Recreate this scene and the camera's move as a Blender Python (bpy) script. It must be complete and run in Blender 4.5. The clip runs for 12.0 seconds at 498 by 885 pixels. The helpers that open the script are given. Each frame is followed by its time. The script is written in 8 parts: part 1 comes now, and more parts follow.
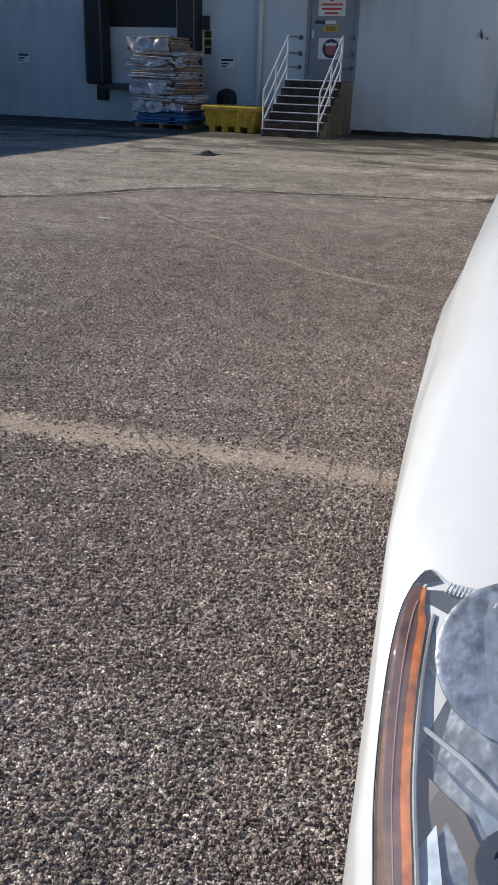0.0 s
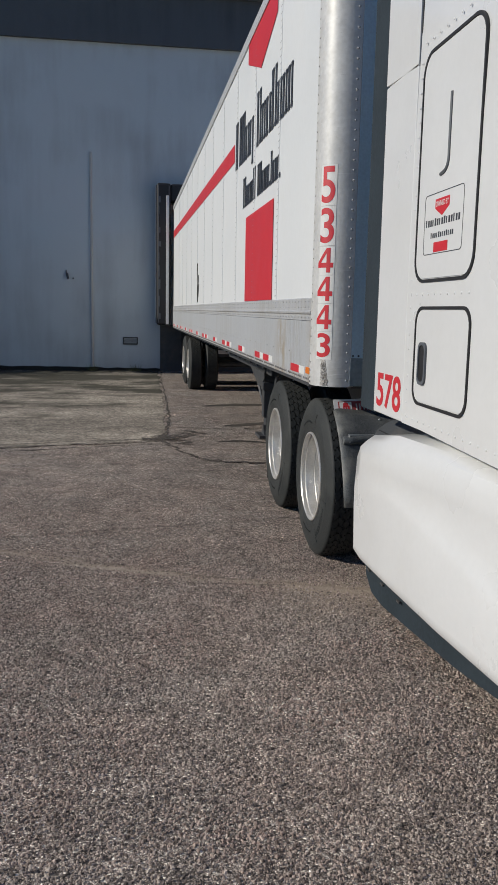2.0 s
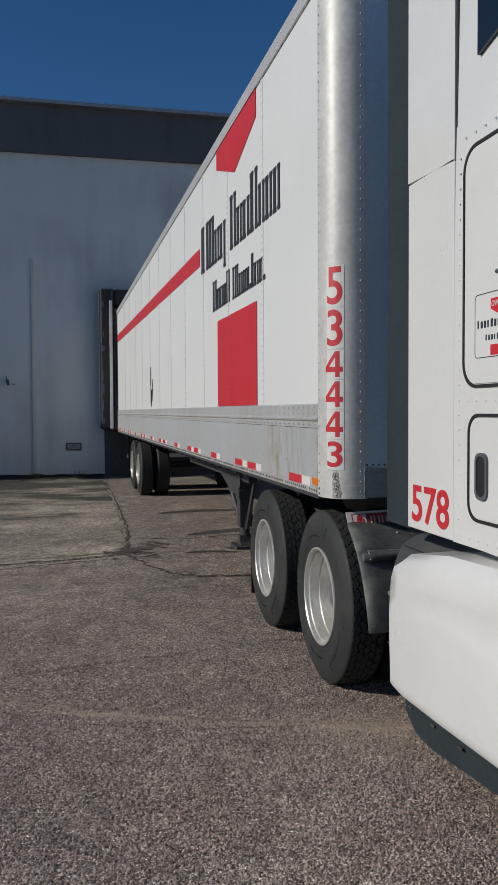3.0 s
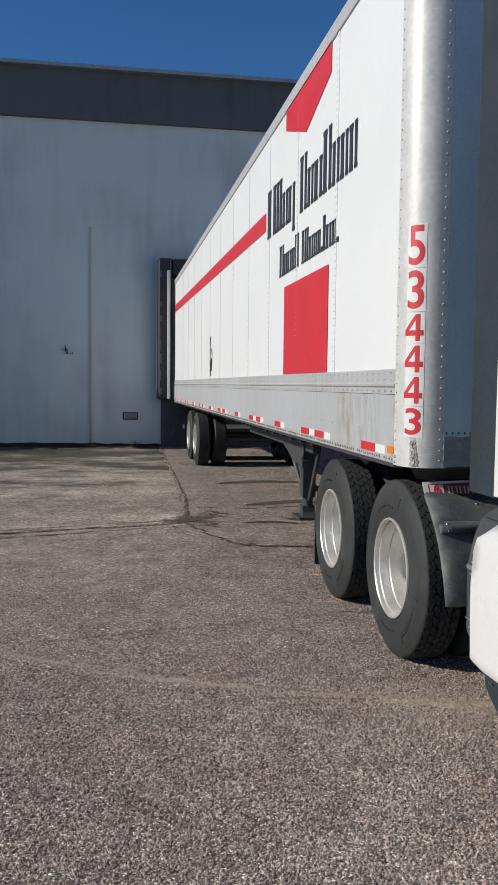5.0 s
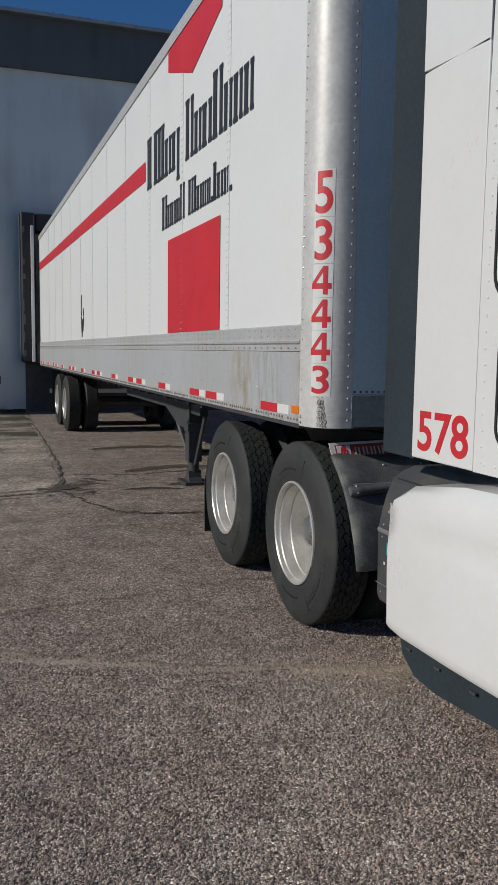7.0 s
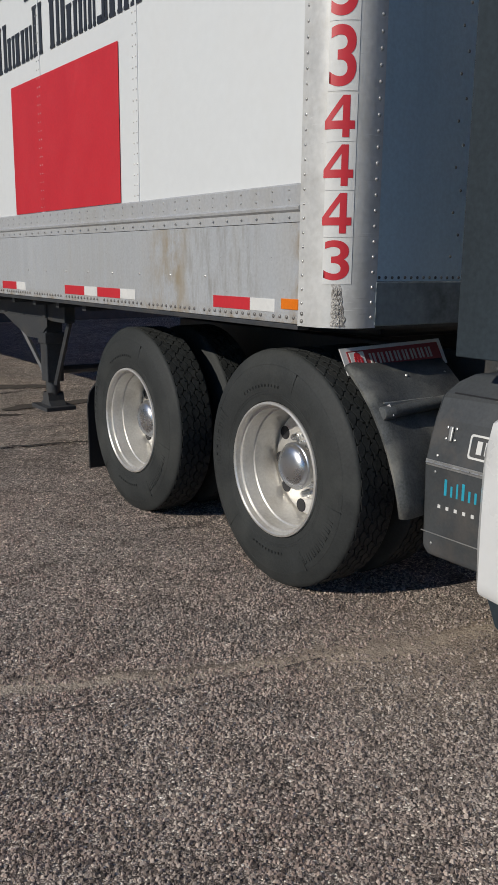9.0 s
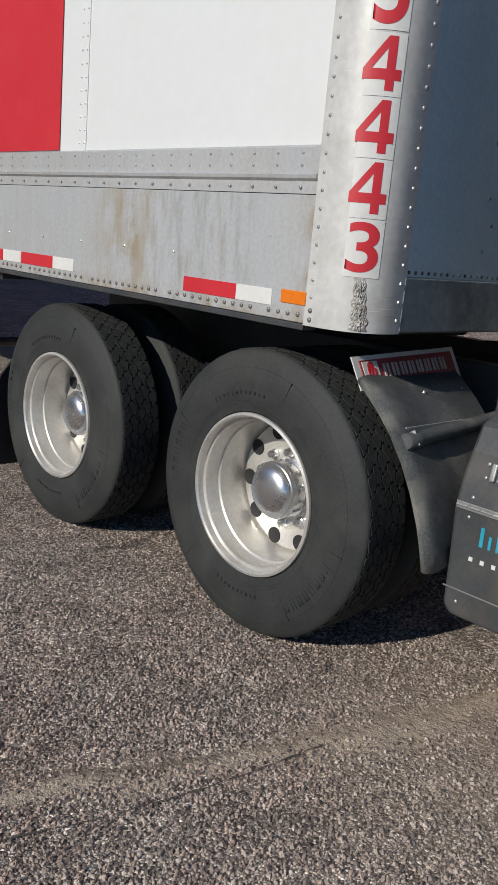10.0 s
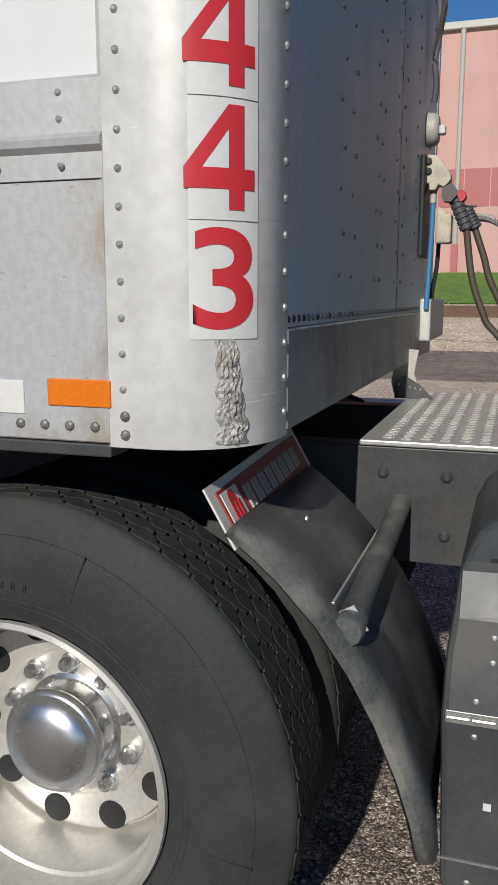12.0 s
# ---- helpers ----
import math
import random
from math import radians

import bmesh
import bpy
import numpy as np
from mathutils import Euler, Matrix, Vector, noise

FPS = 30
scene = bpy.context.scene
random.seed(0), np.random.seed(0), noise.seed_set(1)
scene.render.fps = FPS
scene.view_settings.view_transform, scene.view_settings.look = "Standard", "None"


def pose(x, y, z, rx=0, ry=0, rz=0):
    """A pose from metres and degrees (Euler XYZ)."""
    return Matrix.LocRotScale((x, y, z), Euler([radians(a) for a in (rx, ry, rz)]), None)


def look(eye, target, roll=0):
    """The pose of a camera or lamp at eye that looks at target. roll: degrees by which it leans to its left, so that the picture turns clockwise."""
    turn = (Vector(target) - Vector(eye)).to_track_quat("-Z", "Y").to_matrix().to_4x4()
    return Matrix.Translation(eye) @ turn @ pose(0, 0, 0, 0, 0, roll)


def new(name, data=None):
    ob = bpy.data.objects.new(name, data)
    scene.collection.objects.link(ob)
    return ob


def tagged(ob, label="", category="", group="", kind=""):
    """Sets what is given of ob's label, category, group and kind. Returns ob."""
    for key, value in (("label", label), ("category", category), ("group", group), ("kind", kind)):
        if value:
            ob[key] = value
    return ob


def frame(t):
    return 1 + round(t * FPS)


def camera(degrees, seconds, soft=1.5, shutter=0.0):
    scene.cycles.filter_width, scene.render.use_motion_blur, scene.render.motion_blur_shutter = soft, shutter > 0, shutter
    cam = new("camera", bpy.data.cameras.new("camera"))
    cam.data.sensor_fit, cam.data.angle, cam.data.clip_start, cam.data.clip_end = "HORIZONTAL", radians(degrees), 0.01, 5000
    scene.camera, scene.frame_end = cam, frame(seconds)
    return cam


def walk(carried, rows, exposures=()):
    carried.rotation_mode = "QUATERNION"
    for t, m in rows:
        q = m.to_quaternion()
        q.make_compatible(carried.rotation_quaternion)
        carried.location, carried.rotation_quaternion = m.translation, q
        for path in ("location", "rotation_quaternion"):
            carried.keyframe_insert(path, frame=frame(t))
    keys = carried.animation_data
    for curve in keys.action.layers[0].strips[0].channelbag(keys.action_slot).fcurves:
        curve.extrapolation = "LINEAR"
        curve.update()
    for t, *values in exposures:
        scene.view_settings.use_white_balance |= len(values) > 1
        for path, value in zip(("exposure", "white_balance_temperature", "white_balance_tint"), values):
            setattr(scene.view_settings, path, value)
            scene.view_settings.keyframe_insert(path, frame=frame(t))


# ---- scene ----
cam = camera(33.8, 12.0, 1.15)
PATH = [
    (0, (0.315, 0.128, 1.414), (-0.335, 1.831, 0.591), 1.8),
    (0.2, (0.12, 0.315, 1.357), (-0.364, 2.082, 0.556), 0.3),
    (0.5, (-0.11, 0.429, 1.455), (-0.338, 2.27, 0.708), 0.3),
    (0.7, (-0.267, 0.546, 1.447), (-0.344, 2.421, 0.756), 1.6),
    (1, (-0.518, 0.66, 1.497), (-0.427, 2.552, 0.852), 3.2),
    (1.5, (-0.848, 0.968, 1.498), (-0.646, 2.893, 0.995), 2.6),
    (2, (-1.109, 1.258, 1.592), (-0.819, 3.212, 1.275), 1.1),
    (2.5, (-1.356, 1.524, 1.647), (-0.921, 3.468, 1.479), 0.3),
    (3, (-1.445, 1.776, 1.64), (-0.991, 3.722, 1.563), -0.3),
    (3.2, (-1.427, 1.874, 1.619), (-0.975, 3.821, 1.542), -0.6),
    (4.8, (-1.555, 1.914, 1.588), (-1.223, 3.882, 1.461), 0.7),
    (5, (-1.541, 1.916, 1.583), (-1.209, 3.883, 1.443), 0.6),
    (5.5, (-1.531, 1.919, 1.585), (-1.208, 3.886, 1.421), -0.2),
    (6, (-1.504, 1.937, 1.572), (-1.163, 3.899, 1.386), -0.2),
    (6.5, (-1.512, 2.024, 1.562), (-1.022, 3.953, 1.362), 0.3),
    (7, (-1.654, 2.249, 1.536), (-1.005, 4.128, 1.315), 0.8),
    (7.2, (-1.692, 2.344, 1.514), (-0.963, 4.19, 1.27), 1.2),
    (8.8, (-2.01, 3.553, 1.4), (-0.87, 5.145, 0.993), 2.6),
    (9, (-1.989, 3.75, 1.381), (-0.857, 5.343, 0.956), 0.7),
    (9.5, (-1.95, 4.163, 1.377), (-0.819, 5.739, 0.89), -0.5),
    (10, (-1.865, 4.51, 1.393), (-0.51, 5.902, 0.913), 5.2),
    (10.5, (-1.608, 4.877, 1.369), (-0.138, 6.15, 0.904), 1.8),
    (11, (-1.444, 5.241, 1.363), (0.19, 6.313, 0.936), 4.0),
    (11.5, (-1.25, 5.483, 1.373), (0.535, 6.318, 1.03), 4.7),
    (11.8, (-1.102, 5.611, 1.375), (0.73, 6.327, 1.014), 1.7),
    (12, (-1.082, 5.666, 1.371), (0.79, 6.278, 1.025), 0.1),
]
walk(cam, [(t, look(eye, target, roll)) for t, eye, target, roll in PATH],
     exposures=[(0, 0.22), (0.3, 0.0), (0.7, 0.0), (1, 0.06), (2, -0.27), (2.5, -0.48), (3.2, -0.48), (4.8, 0.05), (5.5, 0.05), (6.5, -0.2), (7.2, -0.46), (8.8, -0.46), (9.5, -0.25), (10.5, -0.18), (11, -0.1), (11.5, -0.18), (12, -0.22)])

# ---- world, sun, exposure ----
SUN_TO = Vector((-0.882, -0.012, 0.471)).normalized()
world = bpy.data.worlds.new("sky")
scene.world = world
world.use_nodes = True
wn = world.node_tree.nodes
bg = wn["Background"]
sky = wn.new("ShaderNodeTexSky")
sky.sky_type = "NISHITA"
sky.sun_disc = False
sky.sun_elevation = math.asin(SUN_TO.z)
sky.sun_rotation = math.atan2(SUN_TO.x, SUN_TO.y)
sky.dust_density = 0.0
sky.air_density = 1.0
sky.ozone_density = 3.0
sky.altitude = 1500
deep = wn.new("ShaderNodeHueSaturation")
deep.inputs["Saturation"].default_value = 1.26
deep.inputs["Hue"].default_value = 0.505
world.node_tree.links.new(sky.outputs[0], deep.inputs["Color"])
world.node_tree.links.new(deep.outputs[0], bg.inputs[0])
bg.inputs[1].default_value = 0.090
sun_data = bpy.data.lights.new("sun", "SUN")
sun_data.energy = 4.0
sun_data.angle = radians(0.55)
sun_data.color = (1.0, 0.94, 0.83)
sun = new("sun", sun_data)
sun.matrix_world = look(SUN_TO * 60, (0, 0, 0))


# ---- materials ----
def mat(name, base, rough=0.5, metal=0.0, vary=0.12, scale=6.0, fine=60.0, bump=0.0, bump_scale=200.0,
        dirt=None, dirt_amount=0.0, dirt_scale=1.5, coat=0.0, spec=0.5):
    """A painted, plastic or metal surface: broad and fine variation, patchy dirt, fine relief."""
    m = bpy.data.materials.new(name)
    m.use_nodes = True
    nt = m.node_tree
    n, l = nt.nodes, nt.links
    b = n["Principled BSDF"]
    b.inputs["Roughness"].default_value = rough
    b.inputs["Metallic"].default_value = metal
    b.inputs["Specular IOR Level"].default_value = spec
    b.inputs["Coat Weight"].default_value = coat
    b.inputs["Coat Roughness"].default_value = 0.08
    co = n.new("ShaderNodeTexCoord")
    n1 = n.new("ShaderNodeTexNoise")
    n1.inputs["Scale"].default_value = scale
    n1.inputs["Detail"].default_value = 6
    n2 = n.new("ShaderNodeTexNoise")
    n2.inputs["Scale"].default_value = fine
    n2.inputs["Detail"].default_value = 4
    l.new(co.outputs["Object"], n1.inputs["Vector"])
    l.new(co.outputs["Object"], n2.inputs["Vector"])
    add = n.new("ShaderNodeMath")
    add.operation = "ADD"
    l.new(n1.outputs["Fac"], add.inputs[0])
    l.new(n2.outputs["Fac"], add.inputs[1])
    rng = n.new("ShaderNodeMapRange")
    rng.inputs["From Min"].default_value = 0.7
    rng.inputs["From Max"].default_value = 1.3
    rng.inputs["To Min"].default_value = 1 - vary
    rng.inputs["To Max"].default_value = 1 + vary
    l.new(add.outputs[0], rng.inputs["Value"])
    mul = n.new("ShaderNodeVectorMath")
    mul.operation = "SCALE"
    mul.inputs[0].default_value = base
    l.new(rng.outputs[0], mul.inputs["Scale"])
    colour = mul.outputs[0]
    if dirt:
        n3 = n.new("ShaderNodeTexNoise")
        n3.inputs["Scale"].default_value = dirt_scale
        n3.inputs["Detail"].default_value = 9
        n3.inputs["Roughness"].default_value = 0.65
        l.new(co.outputs["Object"], n3.inputs["Vector"])
        ramp = n.new("ShaderNodeMapRange")
        ramp.inputs["From Min"].default_value = 0.48
        ramp.inputs["From Max"].default_value = 0.72
        ramp.inputs["To Max"].default_value = dirt_amount
        l.new(n3.outputs["Fac"], ramp.inputs["Value"])
        mix = n.new("ShaderNodeMix")
        mix.data_type = "RGBA"
        l.new(ramp.outputs[0], mix.inputs["Factor"])
        l.new(colour, mix.inputs["A"])
        mix.inputs["B"].default_value = (*dirt, 1)
        colour = mix.outputs["Result"]
    l.new(colour, b.inputs["Base Color"])
    r = n.new("ShaderNodeMapRange")
    r.inputs["To Min"].default_value = max(0.02, rough - 0.12)
    r.inputs["To Max"].default_value = min(1.0, rough + 0.14)
    l.new(n1.outputs["Fac"], r.inputs["Value"])
    l.new(r.outputs[0], b.inputs["Roughness"])
    if bump:
        nb = n.new("ShaderNodeTexNoise")
        nb.inputs["Scale"].default_value = bump_scale
        nb.inputs["Detail"].default_value = 3
        l.new(co.outputs["Object"], nb.inputs["Vector"])
        bp = n.new("ShaderNodeBump")
        bp.inputs["Strength"].default_value = bump
        bp.inputs["Distance"].default_value = 0.004
        l.new(nb.outputs["Fac"], bp.inputs["Height"])
        l.new(bp.outputs[0], b.inputs["Normal"])
    return m


def node(nt, kind, **values):
    made = nt.nodes.new(kind)
    for key, value in values.items():
        made.inputs[key.replace("_", " ")].default_value = value
    return made


def asphalt_material():
    """Worn asphalt with exposed stones: chips of several greys, tan sand where it has washed in."""
    m = bpy.data.materials.new("asphalt")
    m.use_nodes = True
    nt = m.node_tree
    l = nt.links
    b = nt.nodes["Principled BSDF"]
    b.inputs["Specular IOR Level"].default_value = 0.3
    co = nt.nodes.new("ShaderNodeTexCoord")
    pos = co.outputs["Object"]
    warp = node(nt, "ShaderNodeTexNoise", Scale=55.0, Detail=2.0)
    l.new(pos, warp.inputs["Vector"])
    off = nt.nodes.new("ShaderNodeVectorMath")
    off.operation = "MULTIPLY_ADD"
    l.new(warp.outputs["Color"], off.inputs[0])
    off.inputs[1].default_value = (0.012, 0.012, 0.012)
    l.new(pos, off.inputs[2])
    chips = node(nt, "ShaderNodeTexVoronoi", Scale=112.0)
    l.new(off.outputs[0], chips.inputs["Vector"])
    edge = node(nt, "ShaderNodeTexVoronoi", Scale=112.0)
    edge.feature = "DISTANCE_TO_EDGE"
    l.new(off.outputs[0], edge.inputs["Vector"])
    small = node(nt, "ShaderNodeTexVoronoi", Scale=250.0)
    l.new(off.outputs[0], small.inputs["Vector"])
    sep = nt.nodes.new("ShaderNodeSeparateColor")
    l.new(chips.outputs["Color"], sep.inputs[0])
    tone = nt.nodes.new("ShaderNodeValToRGB")
    tone.color_ramp.elements[0].color = (0.085, 0.069, 0.062, 1)
    tone.color_ramp.elements[1].color = (0.62, 0.54, 0.475, 1)
    for at, c in ((0.3, (0.205, 0.166, 0.147, 1)), (0.65, (0.305, 0.252, 0.222, 1)), (0.9, (0.43, 0.365, 0.318, 1))):
        tone.color_ramp.elements.new(at).color = c
    l.new(sep.outputs[0], tone.inputs[0])
    fleck = nt.nodes.new("ShaderNodeSeparateColor")
    l.new(small.outputs["Color"], fleck.inputs[0])
    fl = node(nt, "ShaderNodeMapRange", To_Min=0.5, To_Max=1.5)
    l.new(fleck.outputs[0], fl.inputs["Value"])
    # gaps between chips darkened in the colour, standing in for the stones' shadows
    gap = node(nt, "ShaderNodeMapRange", From_Min=0.0, From_Max=0.16, To_Min=0.20, To_Max=1.06)
    l.new(edge.outputs["Distance"], gap.inputs["Value"])
    dark = nt.nodes.new("ShaderNodeVectorMath")
    dark.operation = "SCALE"
    speck = nt.nodes.new("ShaderNodeVectorMath")
    speck.operation = "SCALE"
    l.new(tone.outputs[0], speck.inputs[0])
    l.new(fl.outputs[0], speck.inputs["Scale"])
    l.new(speck.outputs[0], dark.inputs[0])
    l.new(gap.outputs[0], dark.inputs["Scale"])
    # broad wear: greyer and browner stretches, darker blotches
    wide = node(nt, "ShaderNodeTexNoise", Scale=0.9, Detail=8.0, Roughness=0.7)
    l.new(pos, wide.inputs["Vector"])
    wide_range = node(nt, "ShaderNodeMapRange", From_Min=0.3, From_Max=0.7, To_Min=1.50, To_Max=2.40)
    l.new(wide.outputs["Fac"], wide_range.inputs["Value"])
    blotch = node(nt, "ShaderNodeTexNoise", Scale=4.5, Detail=6.0, Roughness=0.65)
    l.new(pos, blotch.inputs["Vector"])
    blotch_range = node(nt, "ShaderNodeMapRange", From_Min=0.3, From_Max=0.66, To_Min=0.68, To_Max=1.24)
    l.new(blotch.outputs["Fac"], blotch_range.inputs["Value"])
    clump = node(nt, "ShaderNodeTexVoronoi", Scale=46.0)
    l.new(off.outputs[0], clump.inputs["Vector"])
    clump_grey = nt.nodes.new("ShaderNodeSeparateColor")
    l.new(clump.outputs["Color"], clump_grey.inputs[0])
    clump_range = node(nt, "ShaderNodeMapRange", To_Min=0.74, To_Max=1.26)
    l.new(clump_grey.outputs[2], clump_range.inputs["Value"])
    worn = nt.nodes.new("ShaderNodeVectorMath")
    worn.operation = "SCALE"
    l.new(dark.outputs[0], worn.inputs[0])
    hue = node(nt, "ShaderNodeTexNoise", Scale=1.3, Detail=3.0, Roughness=0.6)
    shift = nt.nodes.new("ShaderNodeMapping")
    shift.inputs["Location"].default_value = (7.3, 2.1, 0)
    l.new(pos, shift.inputs["Vector"])
    l.new(shift.outputs[0], hue.inputs["Vector"])
    tint = nt.nodes.new("ShaderNodeValToRGB")
    tint.color_ramp.elements[0].position, tint.color_ramp.elements[1].position = 0.38, 0.6
    tint.color_ramp.elements[0].color = (0.945, 0.99, 0.985, 1)
    tint.color_ramp.elements[1].color = (0.968, 0.972, 0.945, 1)
    l.new(hue.outputs["Fac"], tint.inputs[0])
    tinted = nt.nodes.new("ShaderNodeVectorMath")
    tinted.operation = "MULTIPLY"
    l.new(worn.outputs[0], tinted.inputs[0])
    l.new(tint.outputs[0], tinted.inputs[1])
    # washed-in sand along two shallow dips that run across the lot, and by the wheels
    xyz = nt.nodes.new("ShaderNodeSeparateXYZ")
    l.new(pos, xyz.inputs[0])
    wob = node(nt, "ShaderNodeTexNoise", Scale=2.2, Detail=6.0, Roughness=0.6)
    l.new(pos, wob.inputs["Vector"])

    def math_node(op, a, c):
        k = nt.nodes.new("ShaderNodeMath")
        k.operation = op
        for slot, v in ((0, a), (1, c)):
            if isinstance(v, (int, float)):
                k.inputs[slot].default_value = v
            else:
                l.new(v, k.inputs[slot])
        return k.outputs[0]
    l.new(math_node("MULTIPLY", math_node("MULTIPLY", wide_range.outputs[0], blotch_range.outputs[0]), clump_range.outputs[0]), worn.inputs["Scale"])
    bend = math_node("MULTIPLY", math_node("SUBTRACT", wob.outputs["Fac"], 0.5), 0.34)

    def fade(dist, core, half, amount):
        rng = node(nt, "ShaderNodeMapRange", From_Min=core, From_Max=half, To_Min=amount, To_Max=0.0)
        l.new(dist, rng.inputs["Value"])
        return rng.outputs[0]

    def band(y0, slope, bow, core, half, amount):
        x = xyz.outputs["X"]
        mid = math_node("ADD", math_node("ADD", math_node("MULTIPLY", x, slope), y0), math_node("MULTIPLY", math_node("MULTIPLY", x, x), bow))
        line = math_node("SUBTRACT", xyz.outputs["Y"], mid)
        return fade(math_node("ABSOLUTE", math_node("ADD", line, bend), 0), core, half, amount)

    def pool(x0, y0, core, half, amount):
        dx, dy = math_node("SUBTRACT", xyz.outputs["X"], x0), math_node("SUBTRACT", xyz.outputs["Y"], y0)
        d = math_node("SQRT", math_node("ADD", math_node("MULTIPLY", dx, dx), math_node("MULTIPLY", dy, dy)), 0)
        return fade(math_node("ADD", d, math_node("MULTIPLY", bend, 2.0)), core, half, amount)

    ridge = band(5.76, -0.30, 0.085, 0.0, 0.12, 1.0)
    near = node(nt, "ShaderNodeMapRange", From_Min=-2.4, From_Max=-1.2, To_Min=0.0, To_Max=1.0)
    l.new(xyz.outputs["X"], near.inputs["Value"])
    crest = math_node("MULTIPLY", band(5.74, -0.30, 0.085, 0.012, 0.065, 0.7), near.outputs[0])
    # dark line beyond the crest: the ridge's shaded far side, put into the colour
    split = math_node("MULTIPLY", band(5.80, -0.30, 0.085, 0.006, 0.028, 0.75), near.outputs[0])
    second = band(7.35, 0.16, -0.02, 0.004, 0.030, 0.55)
    sand = math_node("ADD", band(2.99, 0.10, 0.0, 0.02, 0.22, 1.0), math_node("ADD", math_node("MULTIPLY", ridge, 0.7), pool(0.05, 5.68, 0.1, 0.60, 0.85)))
    grit = node(nt, "ShaderNodeTexNoise", Scale=60.0, Detail=4.0)
    l.new(pos, grit.inputs["Vector"])
    clamp = node(nt, "ShaderNodeMapRange", From_Max=1.0, To_Max=0.82)
    l.new(math_node("MULTIPLY", sand, math_node("ADD", math_node("MULTIPLY", grit.outputs["Fac"], 1.5), 0.22)), clamp.inputs["Value"])
    mix = nt.nodes.new("ShaderNodeMix")
    mix.data_type = "RGBA"
    l.new(clamp.outputs[0], mix.inputs["Factor"])
    crestmix = nt.nodes.new("ShaderNodeMix")
    crestmix.data_type = "RGBA"
    l.new(math_node("MULTIPLY", crest, math_node("ADD", math_node("MULTIPLY", grit.outputs["Fac"], 1.4), 0.2)), crestmix.inputs["Factor"])
    l.new(tinted.outputs[0], crestmix.inputs["A"])
    crestmix.inputs["B"].default_value = (0.56, 0.50, 0.41, 1)
    # darkens the ridge's painted shade line and the second crack
    dark_lined = nt.nodes.new("ShaderNodeMix")
    dark_lined.data_type = "RGBA"
    l.new(math_node("MAXIMUM", split, second), dark_lined.inputs["Factor"])
    l.new(crestmix.outputs["Result"], dark_lined.inputs["A"])
    dark_lined.inputs["B"].default_value = (0.07, 0.06, 0.052, 1)
    l.new(dark_lined.outputs["Result"], mix.inputs["A"])
    mix.inputs["B"].default_value = (0.50, 0.400, 0.305, 1)
    l.new(mix.outputs["Result"], b.inputs["Base Color"])
    b.inputs["Roughness"].default_value = 0.88
    # relief of the stones
    dome = math_node("SUBTRACT", 1.0, chips.outputs["Distance"])
    height = math_node("ADD", math_node("MULTIPLY", dome, 0.45), math_node("MULTIPLY", sep.outputs[1], 1.2))
    height = math_node("ADD", height, math_node("MULTIPLY", fleck.outputs[1], 0.35))
    height = math_node("ADD", height, math_node("MULTIPLY", small.outputs["Distance"], -0.25))
    height = math_node("MULTIPLY", height, math_node("SUBTRACT", 1.0, math_node("MULTIPLY", clamp.outputs[0], 0.85)))
    # low heaves and hollows of the worn course, under the stones
    heave = node(nt, "ShaderNodeTexNoise", Scale=7.0, Detail=5.0, Roughness=0.6)
    l.new(pos, heave.inputs["Vector"])
    lumps = node(nt, "ShaderNodeTexNoise", Scale=26.0, Detail=3.0, Roughness=0.6)
    l.new(pos, lumps.inputs["Vector"])
    under = node(nt, "ShaderNodeBump", Strength=1.0, Distance=0.03)
    l.new(math_node("ADD", math_node("ADD", heave.outputs["Fac"], math_node("MULTIPLY", ridge, 0.5)), math_node("MULTIPLY", lumps.outputs["Fac"], 0.4)), under.inputs["Height"])
    bp = node(nt, "ShaderNodeBump", Strength=1.0, Distance=0.013)
    l.new(height, bp.inputs["Height"])
    l.new(under.outputs[0], bp.inputs["Normal"])
    l.new(bp.outputs[0], b.inputs["Normal"])
    return m


